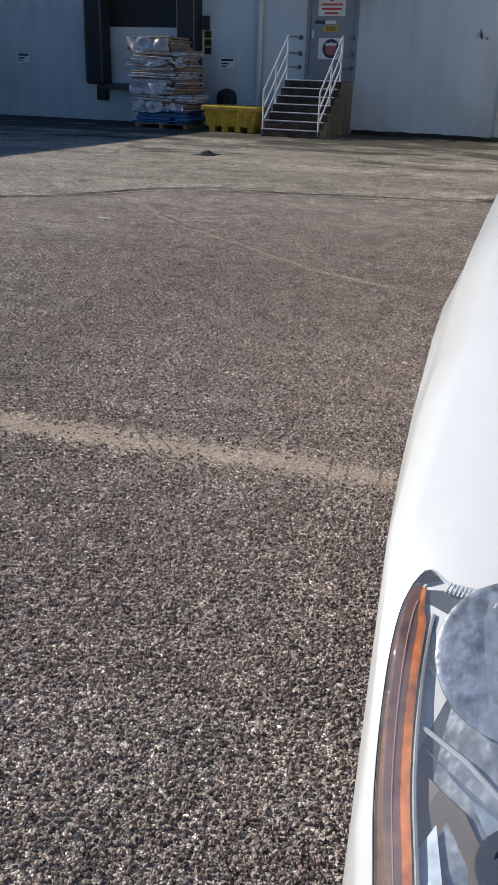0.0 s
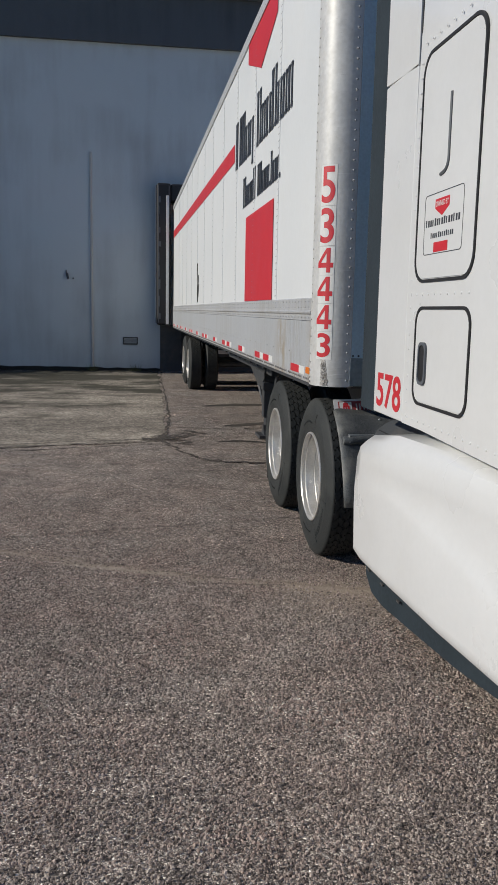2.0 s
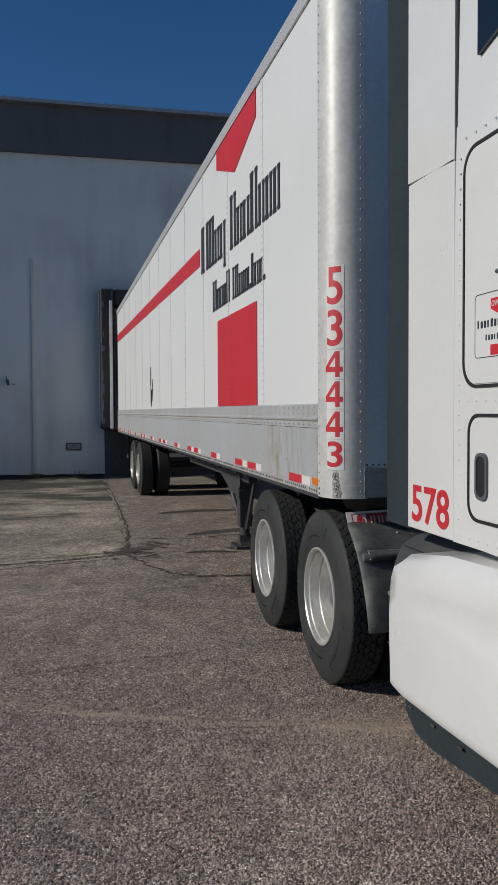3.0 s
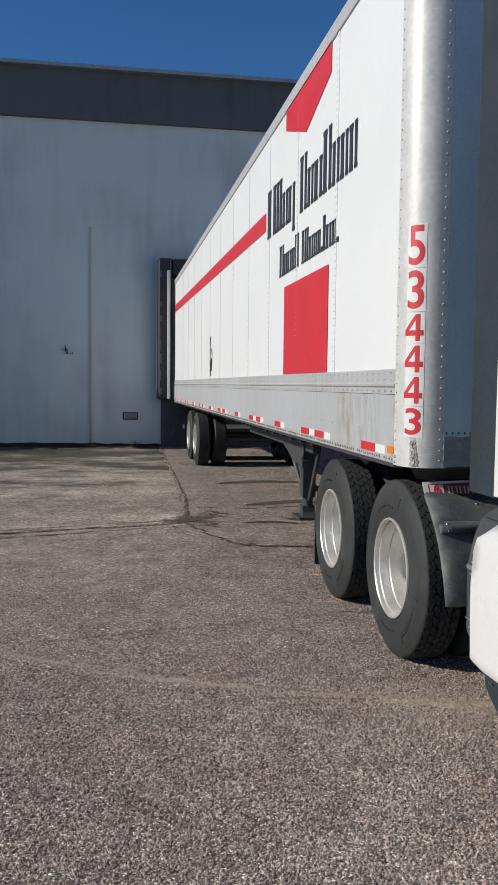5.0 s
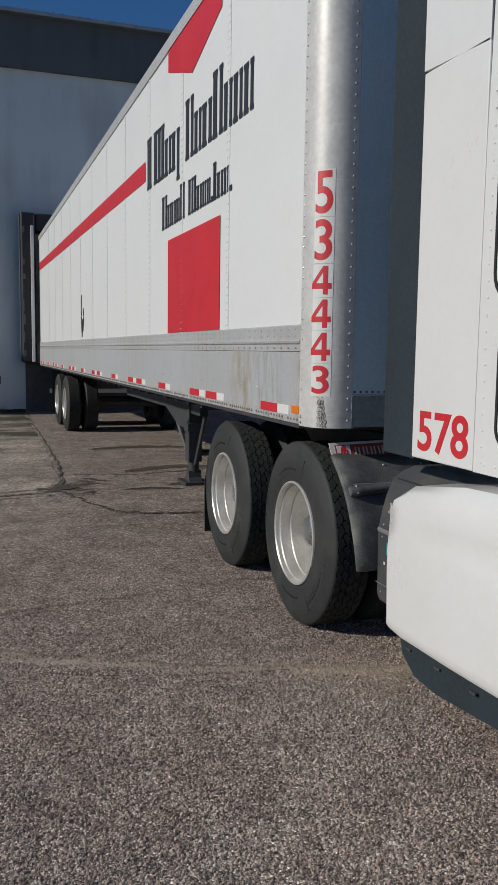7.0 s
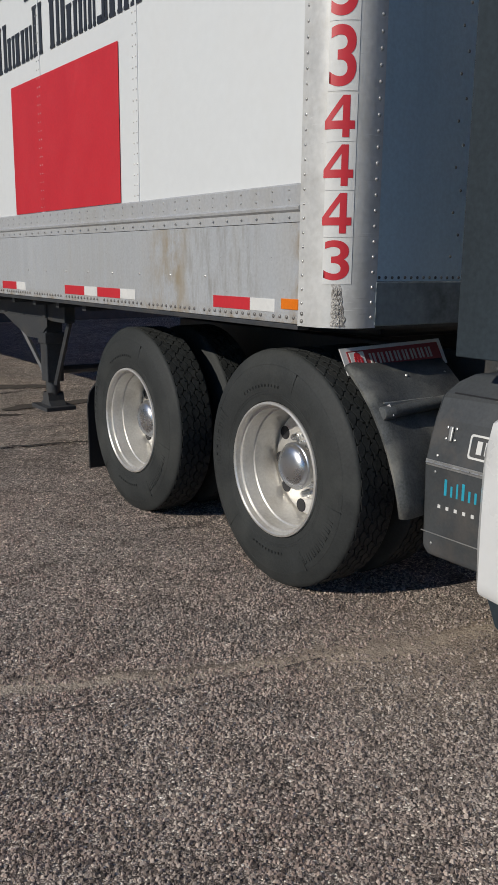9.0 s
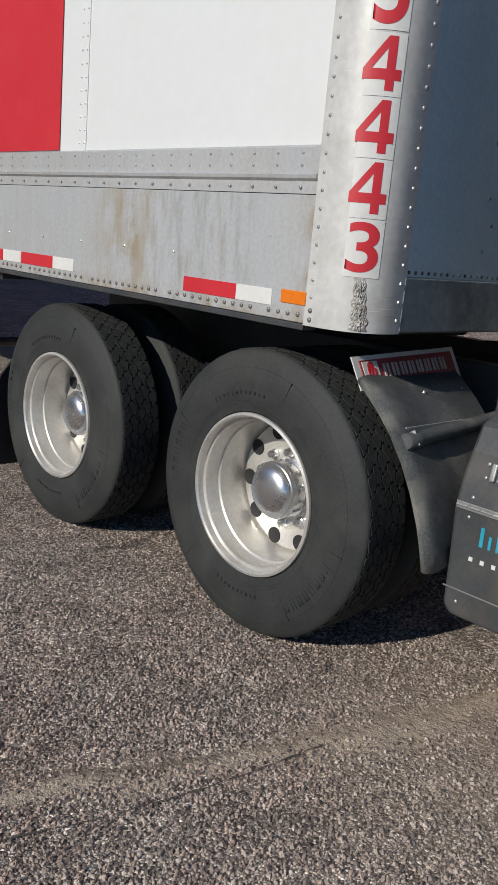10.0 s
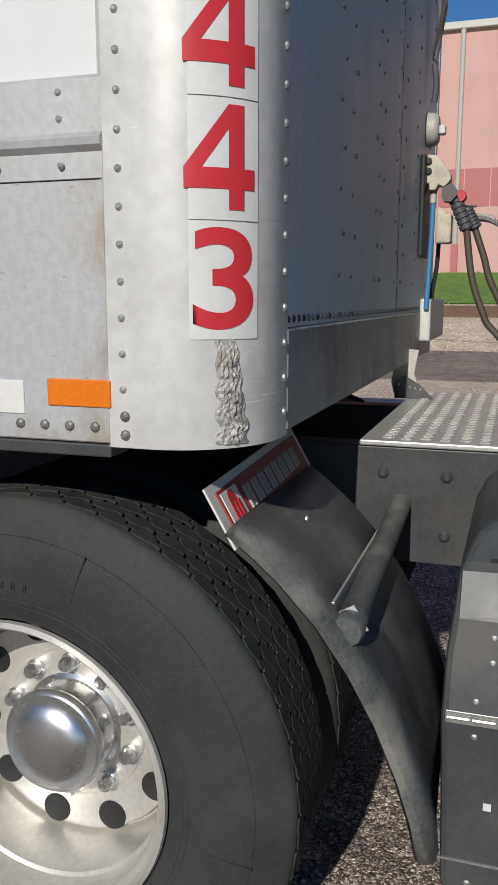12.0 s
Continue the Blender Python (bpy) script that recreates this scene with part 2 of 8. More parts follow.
def slab_material(name, base, stain, low=0.60, high=1.28, damp=0.0):
    """Old concrete: broad stains, drifts of dirt, fine grit, hair cracks."""
    m = bpy.data.materials.new(name)
    m.use_nodes = True
    nt = m.node_tree
    l = nt.links
    b = nt.nodes["Principled BSDF"]
    b.inputs["Roughness"].default_value = 0.9
    b.inputs["Specular IOR Level"].default_value = 0.25
    co = nt.nodes.new("ShaderNodeTexCoord")
    a = node(nt, "ShaderNodeTexNoise", Scale=0.45, Detail=8.0, Roughness=0.65)
    g = node(nt, "ShaderNodeTexNoise", Scale=75.0, Detail=5.0, Roughness=0.75)
    stretch = nt.nodes.new("ShaderNodeMapping")
    stretch.inputs["Scale"].default_value = (0.35, 1.5, 1)
    l.new(co.outputs["Object"], stretch.inputs["Vector"])
    l.new(stretch.outputs[0], a.inputs["Vector"])
    l.new(co.outputs["Object"], g.inputs["Vector"])
    ramp = nt.nodes.new("ShaderNodeValToRGB")
    ramp.color_ramp.elements[0].position, ramp.color_ramp.elements[1].position = 0.34, 0.66
    ramp.color_ramp.elements[0].color = (*stain, 1)
    ramp.color_ramp.elements[1].color = (*base, 1)
    l.new(a.outputs["Fac"], ramp.inputs[0])
    rng = node(nt, "ShaderNodeMapRange", From_Min=0.3, From_Max=0.7, To_Min=0.5, To_Max=1.45)
    l.new(g.outputs["Fac"], rng.inputs["Value"])
    sc = nt.nodes.new("ShaderNodeVectorMath")
    sc.operation = "SCALE"
    l.new(ramp.outputs[0], sc.inputs[0])
    l.new(rng.outputs[0], sc.inputs["Scale"])
    patchy = node(nt, "ShaderNodeTexNoise", Scale=2.6, Detail=9.0, Roughness=0.74)
    l.new(co.outputs["Object"], patchy.inputs["Vector"])
    pr = node(nt, "ShaderNodeMapRange", From_Min=0.36, From_Max=0.62, To_Min=low, To_Max=high)
    l.new(patchy.outputs["Fac"], pr.inputs["Value"])
    blot = nt.nodes.new("ShaderNodeVectorMath")
    blot.operation = "SCALE"
    l.new(sc.outputs[0], blot.inputs[0])
    l.new(pr.outputs[0], blot.inputs["Scale"])
    sc = blot
    coarse = node(nt, "ShaderNodeTexNoise", Scale=17.0, Detail=6.0, Roughness=0.8)
    l.new(co.outputs["Object"], coarse.inputs["Vector"])
    cg = node(nt, "ShaderNodeMapRange", From_Min=0.36, From_Max=0.64, To_Min=0.66, To_Max=1.34)
    l.new(coarse.outputs["Fac"], cg.inputs["Value"])
    gritty = nt.nodes.new("ShaderNodeVectorMath")
    gritty.operation = "SCALE"
    l.new(sc.outputs[0], gritty.inputs[0])
    l.new(cg.outputs[0], gritty.inputs["Scale"])
    sc = gritty
    pebble = node(nt, "ShaderNodeTexVoronoi", Scale=48.0)
    l.new(co.outputs["Object"], pebble.inputs["Vector"])
    grey = nt.nodes.new("ShaderNodeSeparateColor")
    l.new(pebble.outputs["Color"], grey.inputs[0])
    pg = node(nt, "ShaderNodeMapRange", To_Min=0.55, To_Max=1.45)
    l.new(grey.outputs[0], pg.inputs["Value"])
    pebbly = nt.nodes.new("ShaderNodeVectorMath")
    pebbly.operation = "SCALE"
    l.new(sc.outputs[0], pebbly.inputs[0])
    l.new(pg.outputs[0], pebbly.inputs["Scale"])
    sc = pebbly
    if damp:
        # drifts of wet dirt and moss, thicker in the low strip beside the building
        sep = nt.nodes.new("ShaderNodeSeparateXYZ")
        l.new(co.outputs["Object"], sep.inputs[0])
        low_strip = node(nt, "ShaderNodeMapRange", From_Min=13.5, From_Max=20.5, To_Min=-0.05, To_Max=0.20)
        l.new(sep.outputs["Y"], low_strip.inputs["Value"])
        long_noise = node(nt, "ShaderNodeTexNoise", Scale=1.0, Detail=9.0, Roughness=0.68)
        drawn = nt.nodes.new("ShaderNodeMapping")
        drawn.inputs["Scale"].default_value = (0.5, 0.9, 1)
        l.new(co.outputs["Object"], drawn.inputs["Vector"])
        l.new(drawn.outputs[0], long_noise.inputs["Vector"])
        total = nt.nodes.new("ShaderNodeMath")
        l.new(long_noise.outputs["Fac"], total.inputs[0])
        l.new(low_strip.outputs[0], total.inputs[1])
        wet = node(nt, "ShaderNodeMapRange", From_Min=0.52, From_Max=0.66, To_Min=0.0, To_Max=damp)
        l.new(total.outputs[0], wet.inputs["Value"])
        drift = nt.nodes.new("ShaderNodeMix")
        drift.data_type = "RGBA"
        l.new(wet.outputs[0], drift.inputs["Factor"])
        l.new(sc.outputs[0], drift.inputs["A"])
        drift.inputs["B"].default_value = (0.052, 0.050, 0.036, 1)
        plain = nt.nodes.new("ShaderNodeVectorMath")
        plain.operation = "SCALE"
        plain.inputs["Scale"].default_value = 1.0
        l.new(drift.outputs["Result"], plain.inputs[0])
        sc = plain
    crack = node(nt, "ShaderNodeTexVoronoi", Scale=0.42)
    crack.feature = "DISTANCE_TO_EDGE"
    wv = node(nt, "ShaderNodeTexNoise", Scale=1.7, Detail=6.0)
    l.new(co.outputs["Object"], wv.inputs["Vector"])
    va = nt.nodes.new("ShaderNodeVectorMath")
    va.operation = "MULTIPLY_ADD"
    l.new(wv.outputs["Color"], va.inputs[0])
    va.inputs[1].default_value = (1.1, 1.1, 0)
    l.new(co.outputs["Object"], va.inputs[2])
    l.new(va.outputs[0], crack.inputs["Vector"])
    cr = node(nt, "ShaderNodeMapRange", From_Min=0.0, From_Max=0.006, To_Min=0.45, To_Max=1.0)
    l.new(crack.outputs["Distance"], cr.inputs["Value"])
    sc2 = nt.nodes.new("ShaderNodeVectorMath")
    sc2.operation = "SCALE"
    l.new(sc.outputs[0], sc2.inputs[0])
    l.new(cr.outputs[0], sc2.inputs["Scale"])
    l.new(sc2.outputs[0], b.inputs["Base Color"])
    bp = node(nt, "ShaderNodeBump", Strength=0.8, Distance=0.012)
    l.new(coarse.outputs["Fac"], bp.inputs["Height"])
    l.new(bp.outputs[0], b.inputs["Normal"])
    return m


def streaked_material(name, base, stain, rough, metal, amount, sx=9.0, sz=0.7, spec=0.5):
    """A wall or sheet with rain streaks that run down it."""
    m = bpy.data.materials.new(name)
    m.use_nodes = True
    nt = m.node_tree
    l = nt.links
    b = nt.nodes["Principled BSDF"]
    b.inputs["Metallic"].default_value = metal
    b.inputs["Roughness"].default_value = rough
    b.inputs["Specular IOR Level"].default_value = spec
    co = nt.nodes.new("ShaderNodeTexCoord")
    mp = nt.nodes.new("ShaderNodeMapping")
    mp.inputs["Scale"].default_value = (sx, sx, sz)
    l.new(co.outputs["Object"], mp.inputs["Vector"])
    s = node(nt, "ShaderNodeTexNoise", Scale=1.0, Detail=7.0, Roughness=0.6)
    l.new(mp.outputs[0], s.inputs["Vector"])
    w = node(nt, "ShaderNodeTexNoise", Scale=0.6, Detail=6.0)
    l.new(co.outputs["Object"], w.inputs["Vector"])
    f = node(nt, "ShaderNodeTexNoise", Scale=70.0, Detail=3.0)
    l.new(co.outputs["Object"], f.inputs["Vector"])
    mulf = nt.nodes.new("ShaderNodeMath")
    mulf.operation = "MULTIPLY"
    l.new(s.outputs["Fac"], mulf.inputs[0])
    l.new(w.outputs["Fac"], mulf.inputs[1])
    rng = node(nt, "ShaderNodeMapRange", From_Min=0.2, From_Max=0.42, To_Min=0.0, To_Max=amount)
    l.new(mulf.outputs[0], rng.inputs["Value"])
    mix = nt.nodes.new("ShaderNodeMix")
    mix.data_type = "RGBA"
    l.new(rng.outputs[0], mix.inputs["Factor"])
    mix.inputs["A"].default_value = (*base, 1)
    mix.inputs["B"].default_value = (*stain, 1)
    fr = node(nt, "ShaderNodeMapRange", From_Min=0.3, From_Max=0.7, To_Min=0.93, To_Max=1.06)
    l.new(f.outputs["Fac"], fr.inputs["Value"])
    sc = nt.nodes.new("ShaderNodeVectorMath")
    sc.operation = "SCALE"
    l.new(mix.outputs["Result"], sc.inputs[0])
    l.new(fr.outputs[0], sc.inputs["Scale"])
    l.new(sc.outputs[0], b.inputs["Base Color"])
    rr = node(nt, "ShaderNodeMapRange", To_Min=max(0.05, rough - 0.1), To_Max=min(1.0, rough + 0.2))
    l.new(s.outputs["Fac"], rr.inputs["Value"])
    l.new(rr.outputs[0], b.inputs["Roughness"])
    bp = node(nt, "ShaderNodeBump", Strength=0.15, Distance=0.003)
    l.new(f.outputs["Fac"], bp.inputs["Height"])
    l.new(bp.outputs[0], b.inputs["Normal"])
    return m


ASPHALT = asphalt_material()
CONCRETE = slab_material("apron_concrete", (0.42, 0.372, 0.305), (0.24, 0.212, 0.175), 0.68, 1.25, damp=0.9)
FARSLAB = slab_material("far_concrete", (0.72, 0.60, 0.47), (0.60, 0.49, 0.38), 0.88, 1.10)
WALLPAINT = streaked_material("wall_paint", (0.55, 0.61, 0.63), (0.37, 0.40, 0.41), 0.40, 0.0, 0.7, 2.2, 0.25, 0.5)
FASCIA = streaked_material("eave_metal", (0.085, 0.095, 0.105), (0.05, 0.055, 0.06), 0.5, 0.0, 0.6, 3, 0.4)
ROOFCAP = mat("roof_cap_metal", (0.30, 0.34, 0.38), 0.4, 0.6)
WHITE = mat("white_truck_paint", (0.755, 0.76, 0.755), 0.30, 0.0, 0.02, 2, 30, coat=0.5, dirt=(0.55, 0.52, 0.47), dirt_amount=0.12, dirt_scale=2.5)
PANEL = mat("white_trailer_panel", (0.745, 0.765, 0.77), 0.42, 0.0, 0.02, 1.2, 25, dirt=(0.62, 0.60, 0.56), dirt_amount=0.2, dirt_scale=1.2)
RED = mat("red_decal", (0.60, 0.030, 0.042), 0.42, 0.0, 0.06, 3, 60, dirt=(0.50, 0.10, 0.10), dirt_amount=0.10, dirt_scale=6)
INK = mat("dark_lettering", (0.03, 0.035, 0.045), 0.45, 0.0, 0.1, 5, 50)
DECALWHITE = mat("pale_decal", (0.74, 0.74, 0.72), 0.5, 0.0, 0.05, 6, 60, dirt=(0.5, 0.5, 0.48), dirt_amount=0.25, dirt_scale=9)
ALU = streaked_material("weathered_aluminium", (0.585, 0.605, 0.625), (0.46, 0.44, 0.40), 0.42, 0.35, 0.40, 11, 1.0)


def grimy_rail(m):
    """Drips of brown grime on one stretch of the rail, a rusty patch behind it, fine dark nicks all along."""
    nt = m.node_tree
    l = nt.links
    b = nt.nodes["Principled BSDF"]
    clean = b.inputs["Base Color"].links[0].from_socket
    co = nt.nodes.new("ShaderNodeTexCoord")
    xyz = nt.nodes.new("ShaderNodeSeparateXYZ")
    l.new(co.outputs["Object"], xyz.inputs[0])

    def times(a, c):
        k = nt.nodes.new("ShaderNodeMath")
        k.operation = "MULTIPLY"
        l.new(a, k.inputs[0])
        l.new(c, k.inputs[1])
        return k.outputs[0]

    def ramp(value, lo, hi, a, c):
        k = node(nt, "ShaderNodeMapRange", From_Min=lo, From_Max=hi, To_Min=a, To_Max=c)
        l.new(value, k.inputs["Value"])
        return k.outputs[0]

    def tex(scale, stretch, detail=6.0):
        mp = nt.nodes.new("ShaderNodeMapping")
        mp.inputs["Scale"].default_value = stretch
        l.new(co.outputs["Object"], mp.inputs["Vector"])
        k = node(nt, "ShaderNodeTexNoise", Scale=scale, Detail=detail, Roughness=0.7)
        l.new(mp.outputs[0], k.inputs["Vector"])
        return k.outputs["Fac"]

    def over(under, fac, colour):
        k = nt.nodes.new("ShaderNodeMix")
        k.data_type = "RGBA"
        l.new(fac, k.inputs["Factor"])
        l.new(under, k.inputs["A"])
        k.inputs["B"].default_value = (*colour, 1)
        return k.outputs["Result"]
    y = xyz.outputs["Y"]
    drips = ramp(tex(1.0, (1, 26, 4.5)), 0.46, 0.72, 0.0, 0.55)
    reach = times(ramp(y, 6.44, 6.58, 0.0, 1.0), ramp(y, 7.05, 7.5, 1.0, 0.15))
    colour = over(clean, times(drips, reach), (0.27, 0.24, 0.185))
    rust = times(ramp(tex(7.0, (1, 1, 0.5)), 0.42, 0.62, 0.0, 0.75), times(ramp(y, 7.0, 7.15, 0.0, 1.0), ramp(y, 7.25, 7.5, 1.0, 0.0)))
    colour = over(colour, rust, (0.42, 0.32, 0.18))
    foot = times(ramp(tex(14.0, (1, 1, 1)), 0.42, 0.66, 0.0, 0.7), ramp(xyz.outputs["Z"], 1.165, 1.215, 1.0, 0.0))
    colour = over(colour, foot, (0.34, 0.25, 0.14))
    end_rust = times(ramp(tex(16.0, (1, 1, 0.4)), 0.40, 0.62, 0.0, 0.8), ramp(y, 6.23, 6.31, 1.0, 0.0))
    colour = over(colour, end_rust, (0.40, 0.31, 0.20))
    nicks = ramp(tex(1.0, (1, 60, 160), 3.0), 0.66, 0.70, 0.0, 0.55)
    colour = over(colour, nicks, (0.20, 0.20, 0.20))
    l.new(colour, b.inputs["Base Color"])


grimy_rail(ALU)
RAILALU = streaked_material("dull_aluminium_rail", (0.58, 0.59, 0.60), (0.40, 0.38, 0.34), 0.5, 0.45, 0.5, 10, 1.0)


def scuffed(m):
    """Short level scratches, bright and dark, over a sheet-metal surface."""
    nt = m.node_tree
    b = nt.nodes["Principled BSDF"]
    co = nt.nodes.new("ShaderNodeTexCoord")
    under = b.inputs["Base Color"].links[0].from_socket
    for stretch, lo, hi, amount, colour in (((2, 9, 130), 0.66, 0.72, 0.55, (0.86, 0.86, 0.84)), ((3, 14, 210), 0.69, 0.73, 0.5, (0.24, 0.23, 0.21)), ((9, 9, 22), 0.66, 0.74, 0.5, (0.82, 0.82, 0.80))):
        mp = nt.nodes.new("ShaderNodeMapping")
        mp.inputs["Scale"].default_value = stretch
        nt.links.new(co.outputs["Object"], mp.inputs["Vector"])
        tex = node(nt, "ShaderNodeTexNoise", Scale=1.0, Detail=4.0, Roughness=0.65)
        nt.links.new(mp.outputs[0], tex.inputs["Vector"])
        rng = node(nt, "ShaderNodeMapRange", From_Min=lo, From_Max=hi, To_Min=0.0, To_Max=amount)
        nt.links.new(tex.outputs["Fac"], rng.inputs["Value"])
        mix = nt.nodes.new("ShaderNodeMix")
        mix.data_type = "RGBA"
        nt.links.new(rng.outputs[0], mix.inputs["Factor"])
        nt.links.new(under, mix.inputs["A"])
        mix.inputs["B"].default_value = (*colour, 1)
        under = mix.outputs["Result"]
    nt.links.new(under, b.inputs["Base Color"])
    return m


POST = scuffed(mat("polished_aluminium_post", (0.62, 0.62, 0.605), 0.48, 0.15, 0.10, 5, 40, bump=0.12, bump_scale=14, dirt=(0.42, 0.40, 0.36), dirt_amount=0.45, dirt_scale=7))
NOSE = streaked_material("trailer_nose_sheet", (0.57, 0.71, 0.77), (0.44, 0.56, 0.61), 0.42, 0.05, 0.6, 6, 0.6)
RIVET = mat("rivet_metal", (0.50, 0.50, 0.49), 0.38, 0.7, 0.2, 30, 200)
CHROME = mat("chrome", (0.82, 0.83, 0.84), 0.10, 1.0, 0.03, 8, 90, dirt=(0.45, 0.42, 0.38), dirt_amount=0.2, dirt_scale=14)
HUBCHROME = mat("brushed_hub_chrome", (0.70, 0.71, 0.72), 0.27, 0.95, 0.04, 8, 90, dirt=(0.45, 0.43, 0.40), dirt_amount=0.25, dirt_scale=9)
WHEELALU = mat("cast_aluminium_wheel", (0.76, 0.74, 0.70), 0.36, 0.6, 0.10, 9, 80, dirt=(0.42, 0.37, 0.31), dirt_amount=0.5, dirt_scale=6, bump=0.1)
TYRE = mat("tyre_rubber", (0.034, 0.037, 0.037), 0.64, 0.0, 0.22, 7, 90, bump=0.25, bump_scale=260, dirt=(0.070, 0.072, 0.066), dirt_amount=0.48, dirt_scale=3.5, spec=0.35)
TREAD = mat("tyre_tread", (0.036, 0.039, 0.039), 0.75, 0.0, 0.35, 20, 140, bump=0.5, dirt=(0.08, 0.079, 0.074), dirt_amount=0.45, dirt_scale=18, spec=0.25)
BLACKPLASTIC = mat("black_textured_plastic", (0.115, 0.123, 0.125), 0.36, 0.0, 0.35, 8, 120, bump=0.35, bump_scale=300, dirt=(0.27, 0.265, 0.24), dirt_amount=0.8, dirt_scale=5)
DUSTPLASTIC = mat("dusty_black_plastic", (0.10, 0.105, 0.104), 0.40, 0.0, 0.45, 8, 120, bump=0.4, bump_scale=300, dirt=(0.32, 0.31, 0.27), dirt_amount=0.72, dirt_scale=5)
DARKSTEEL = mat("dark_chassis_steel", (0.07, 0.075, 0.082), 0.45, 0.3, 0.2, 7, 90, dirt=(0.14, 0.12, 0.10), dirt_amount=0.5, dirt_scale=6)
BOXSTEEL = mat("dark_painted_box_steel", (0.075, 0.081, 0.086), 0.48, 0.25, 0.15, 6, 80, dirt=(0.20, 0.165, 0.135), dirt_amount=0.6, dirt_scale=3.5)
BLACK = mat("black_rubber", (0.02, 0.02, 0.022), 0.6, 0.0, 0.2, 6, 80)
GREYFLAP = mat("grey_extender_rubber", (0.10, 0.11, 0.125), 0.6, 0.0, 0.1, 4, 60)
DARKGLASS = mat("dark_window_glass", (0.01, 0.012, 0.016), 0.05, 0.0, 0.1, 3, 40, spec=0.8)
AMBER = mat("amber_reflector", (0.80, 0.20, 0.015), 0.3, 0.0, 0.1, 40, 200)
FADEDRED = mat("faded_red_print", (0.38, 0.13, 0.12), 0.6)
YELLOW = mat("yellow_plastic", (0.62, 0.42, 0.035), 0.55, 0.0, 0.12, 5, 60, dirt=(0.10, 0.08, 0.04), dirt_amount=0.85, dirt_scale=5)
CONSTEP = slab_material("stair_concrete", (0.105, 0.080, 0.064), (0.045, 0.038, 0.031))
STAIRSIDE = streaked_material("stair_side", (0.19, 0.165, 0.115), (0.055, 0.055, 0.036), 0.85, 0.0, 0.9, 9, 1.0)
GALV = mat("pale_painted_rail", (0.62, 0.64, 0.66), 0.5, 0.1, 0.1, 6, 60)
DOORGREY = mat("grey_door_paint", (0.24, 0.265, 0.29), 0.5, 0.0, 0.06, 3, 40, dirt=(0.14, 0.15, 0.16), dirt_amount=0.3, dirt_scale=4)
PINK = streaked_material("pink_wall_paint", (0.66, 0.40, 0.36), (0.52, 0.33, 0.30), 0.8, 0.0, 0.5, 1.5, 0.2, 0.2)
ROSE = streaked_material("rose_band_paint", (0.52, 0.20, 0.19), (0.42, 0.18, 0.17), 0.8, 0.0, 0.5, 1.5, 0.2, 0.2)
GRASS = mat("grass", (0.13, 0.24, 0.045), 0.9, 0.0, 0.35, 3, 60, bump=0.8, bump_scale=60)
RUST = mat("rusty_steel", (0.16, 0.10, 0.07), 0.8, 0.2, 0.3, 20, 150)
CARD = mat("cardboard", (0.30, 0.21, 0.14), 0.8, 0.0, 0.2, 4, 60)
WRAP = mat("stretch_wrap", (0.55, 0.55, 0.57), 0.14, 0.0, 0.35, 7, 30, bump=0.9, bump_scale=22, dirt=(0.16, 0.11, 0.09), dirt_amount=0.9, dirt_scale=5)
WOOD = mat("pallet_wood", (0.26, 0.19, 0.12), 0.85, 0.0, 0.3, 12, 90)
BLUELINE = mat("blue_air_line", (0.06, 0.24, 0.48), 0.4, 0.0, 0.1, 6, 60)
BLUEPAINT = mat("blue_paint", (0.05, 0.16, 0.34), 0.5, 0.0, 0.15, 6, 60)
PALEGREY = mat("pale_grey_cast_metal", (0.50, 0.49, 0.46), 0.6, 0.2, 0.15, 20, 120)
GRIPGREY = mat("grey_rubber_grip", (0.075, 0.08, 0.095), 0.5, 0.0, 0.2, 12, 90)
HOSE = mat("rubber_hose", (0.085, 0.07, 0.058), 0.55, 0.0, 0.2, 12, 90)
BRISTLE = mat("black_bristle_mat", (0.012, 0.012, 0.013), 0.8, 0.0, 0.4, 90, 300)
STEPALU = mat("step_aluminium", (0.62, 0.62, 0.60), 0.42, 0.5, 0.12, 14, 90, dirt=(0.4, 0.37, 0.33), dirt_amount=0.4, dirt_scale=10)


def clear_material():
    m = bpy.data.materials.new("clear_plastic")
    m.use_nodes = True
    nt = m.node_tree
    nt.nodes.remove(nt.nodes["Principled BSDF"])
    see = nt.nodes.new("ShaderNodeBsdfTransparent")
    see.inputs["Color"].default_value = (0.93, 0.95, 0.98, 1)
    shine = nt.nodes.new("ShaderNodeBsdfGlossy")
    shine.inputs["Roughness"].default_value = 0.06
    scratch = nt.nodes.new("ShaderNodeTexNoise")
    scratch.inputs["Scale"].default_value = 40.0
    bump = nt.nodes.new("ShaderNodeBump")
    bump.inputs["Strength"].default_value = 0.15
    nt.links.new(scratch.outputs["Fac"], bump.inputs["Height"])
    nt.links.new(bump.outputs[0], shine.inputs["Normal"])
    both = nt.nodes.new("ShaderNodeMixShader")
    both.inputs[0].default_value = 0.09
    haze = nt.nodes.new("ShaderNodeBsdfDiffuse")
    haze.inputs["Color"].default_value = (0.62, 0.65, 0.68, 1)
    cloudy = nt.nodes.new("ShaderNodeMixShader")
    cloudy.inputs[0].default_value = 0.13
    nt.links.new(see.outputs[0], cloudy.inputs[1])
    nt.links.new(haze.outputs[0], cloudy.inputs[2])
    nt.links.new(cloudy.outputs[0], both.inputs[1])
    nt.links.new(shine.outputs[0], both.inputs[2])
    nt.links.new(both.outputs[0], nt.nodes["Material Output"].inputs["Surface"])
    return m


CLEAR = clear_material()


# ---- building helpers ----
def holder(name, label, category, at=(0, 0, 0), group="", kind=""):
    ob = new(name)
    ob.location = at
    ob.empty_display_size = 0.2
    return tagged(ob, label, category, group, kind)


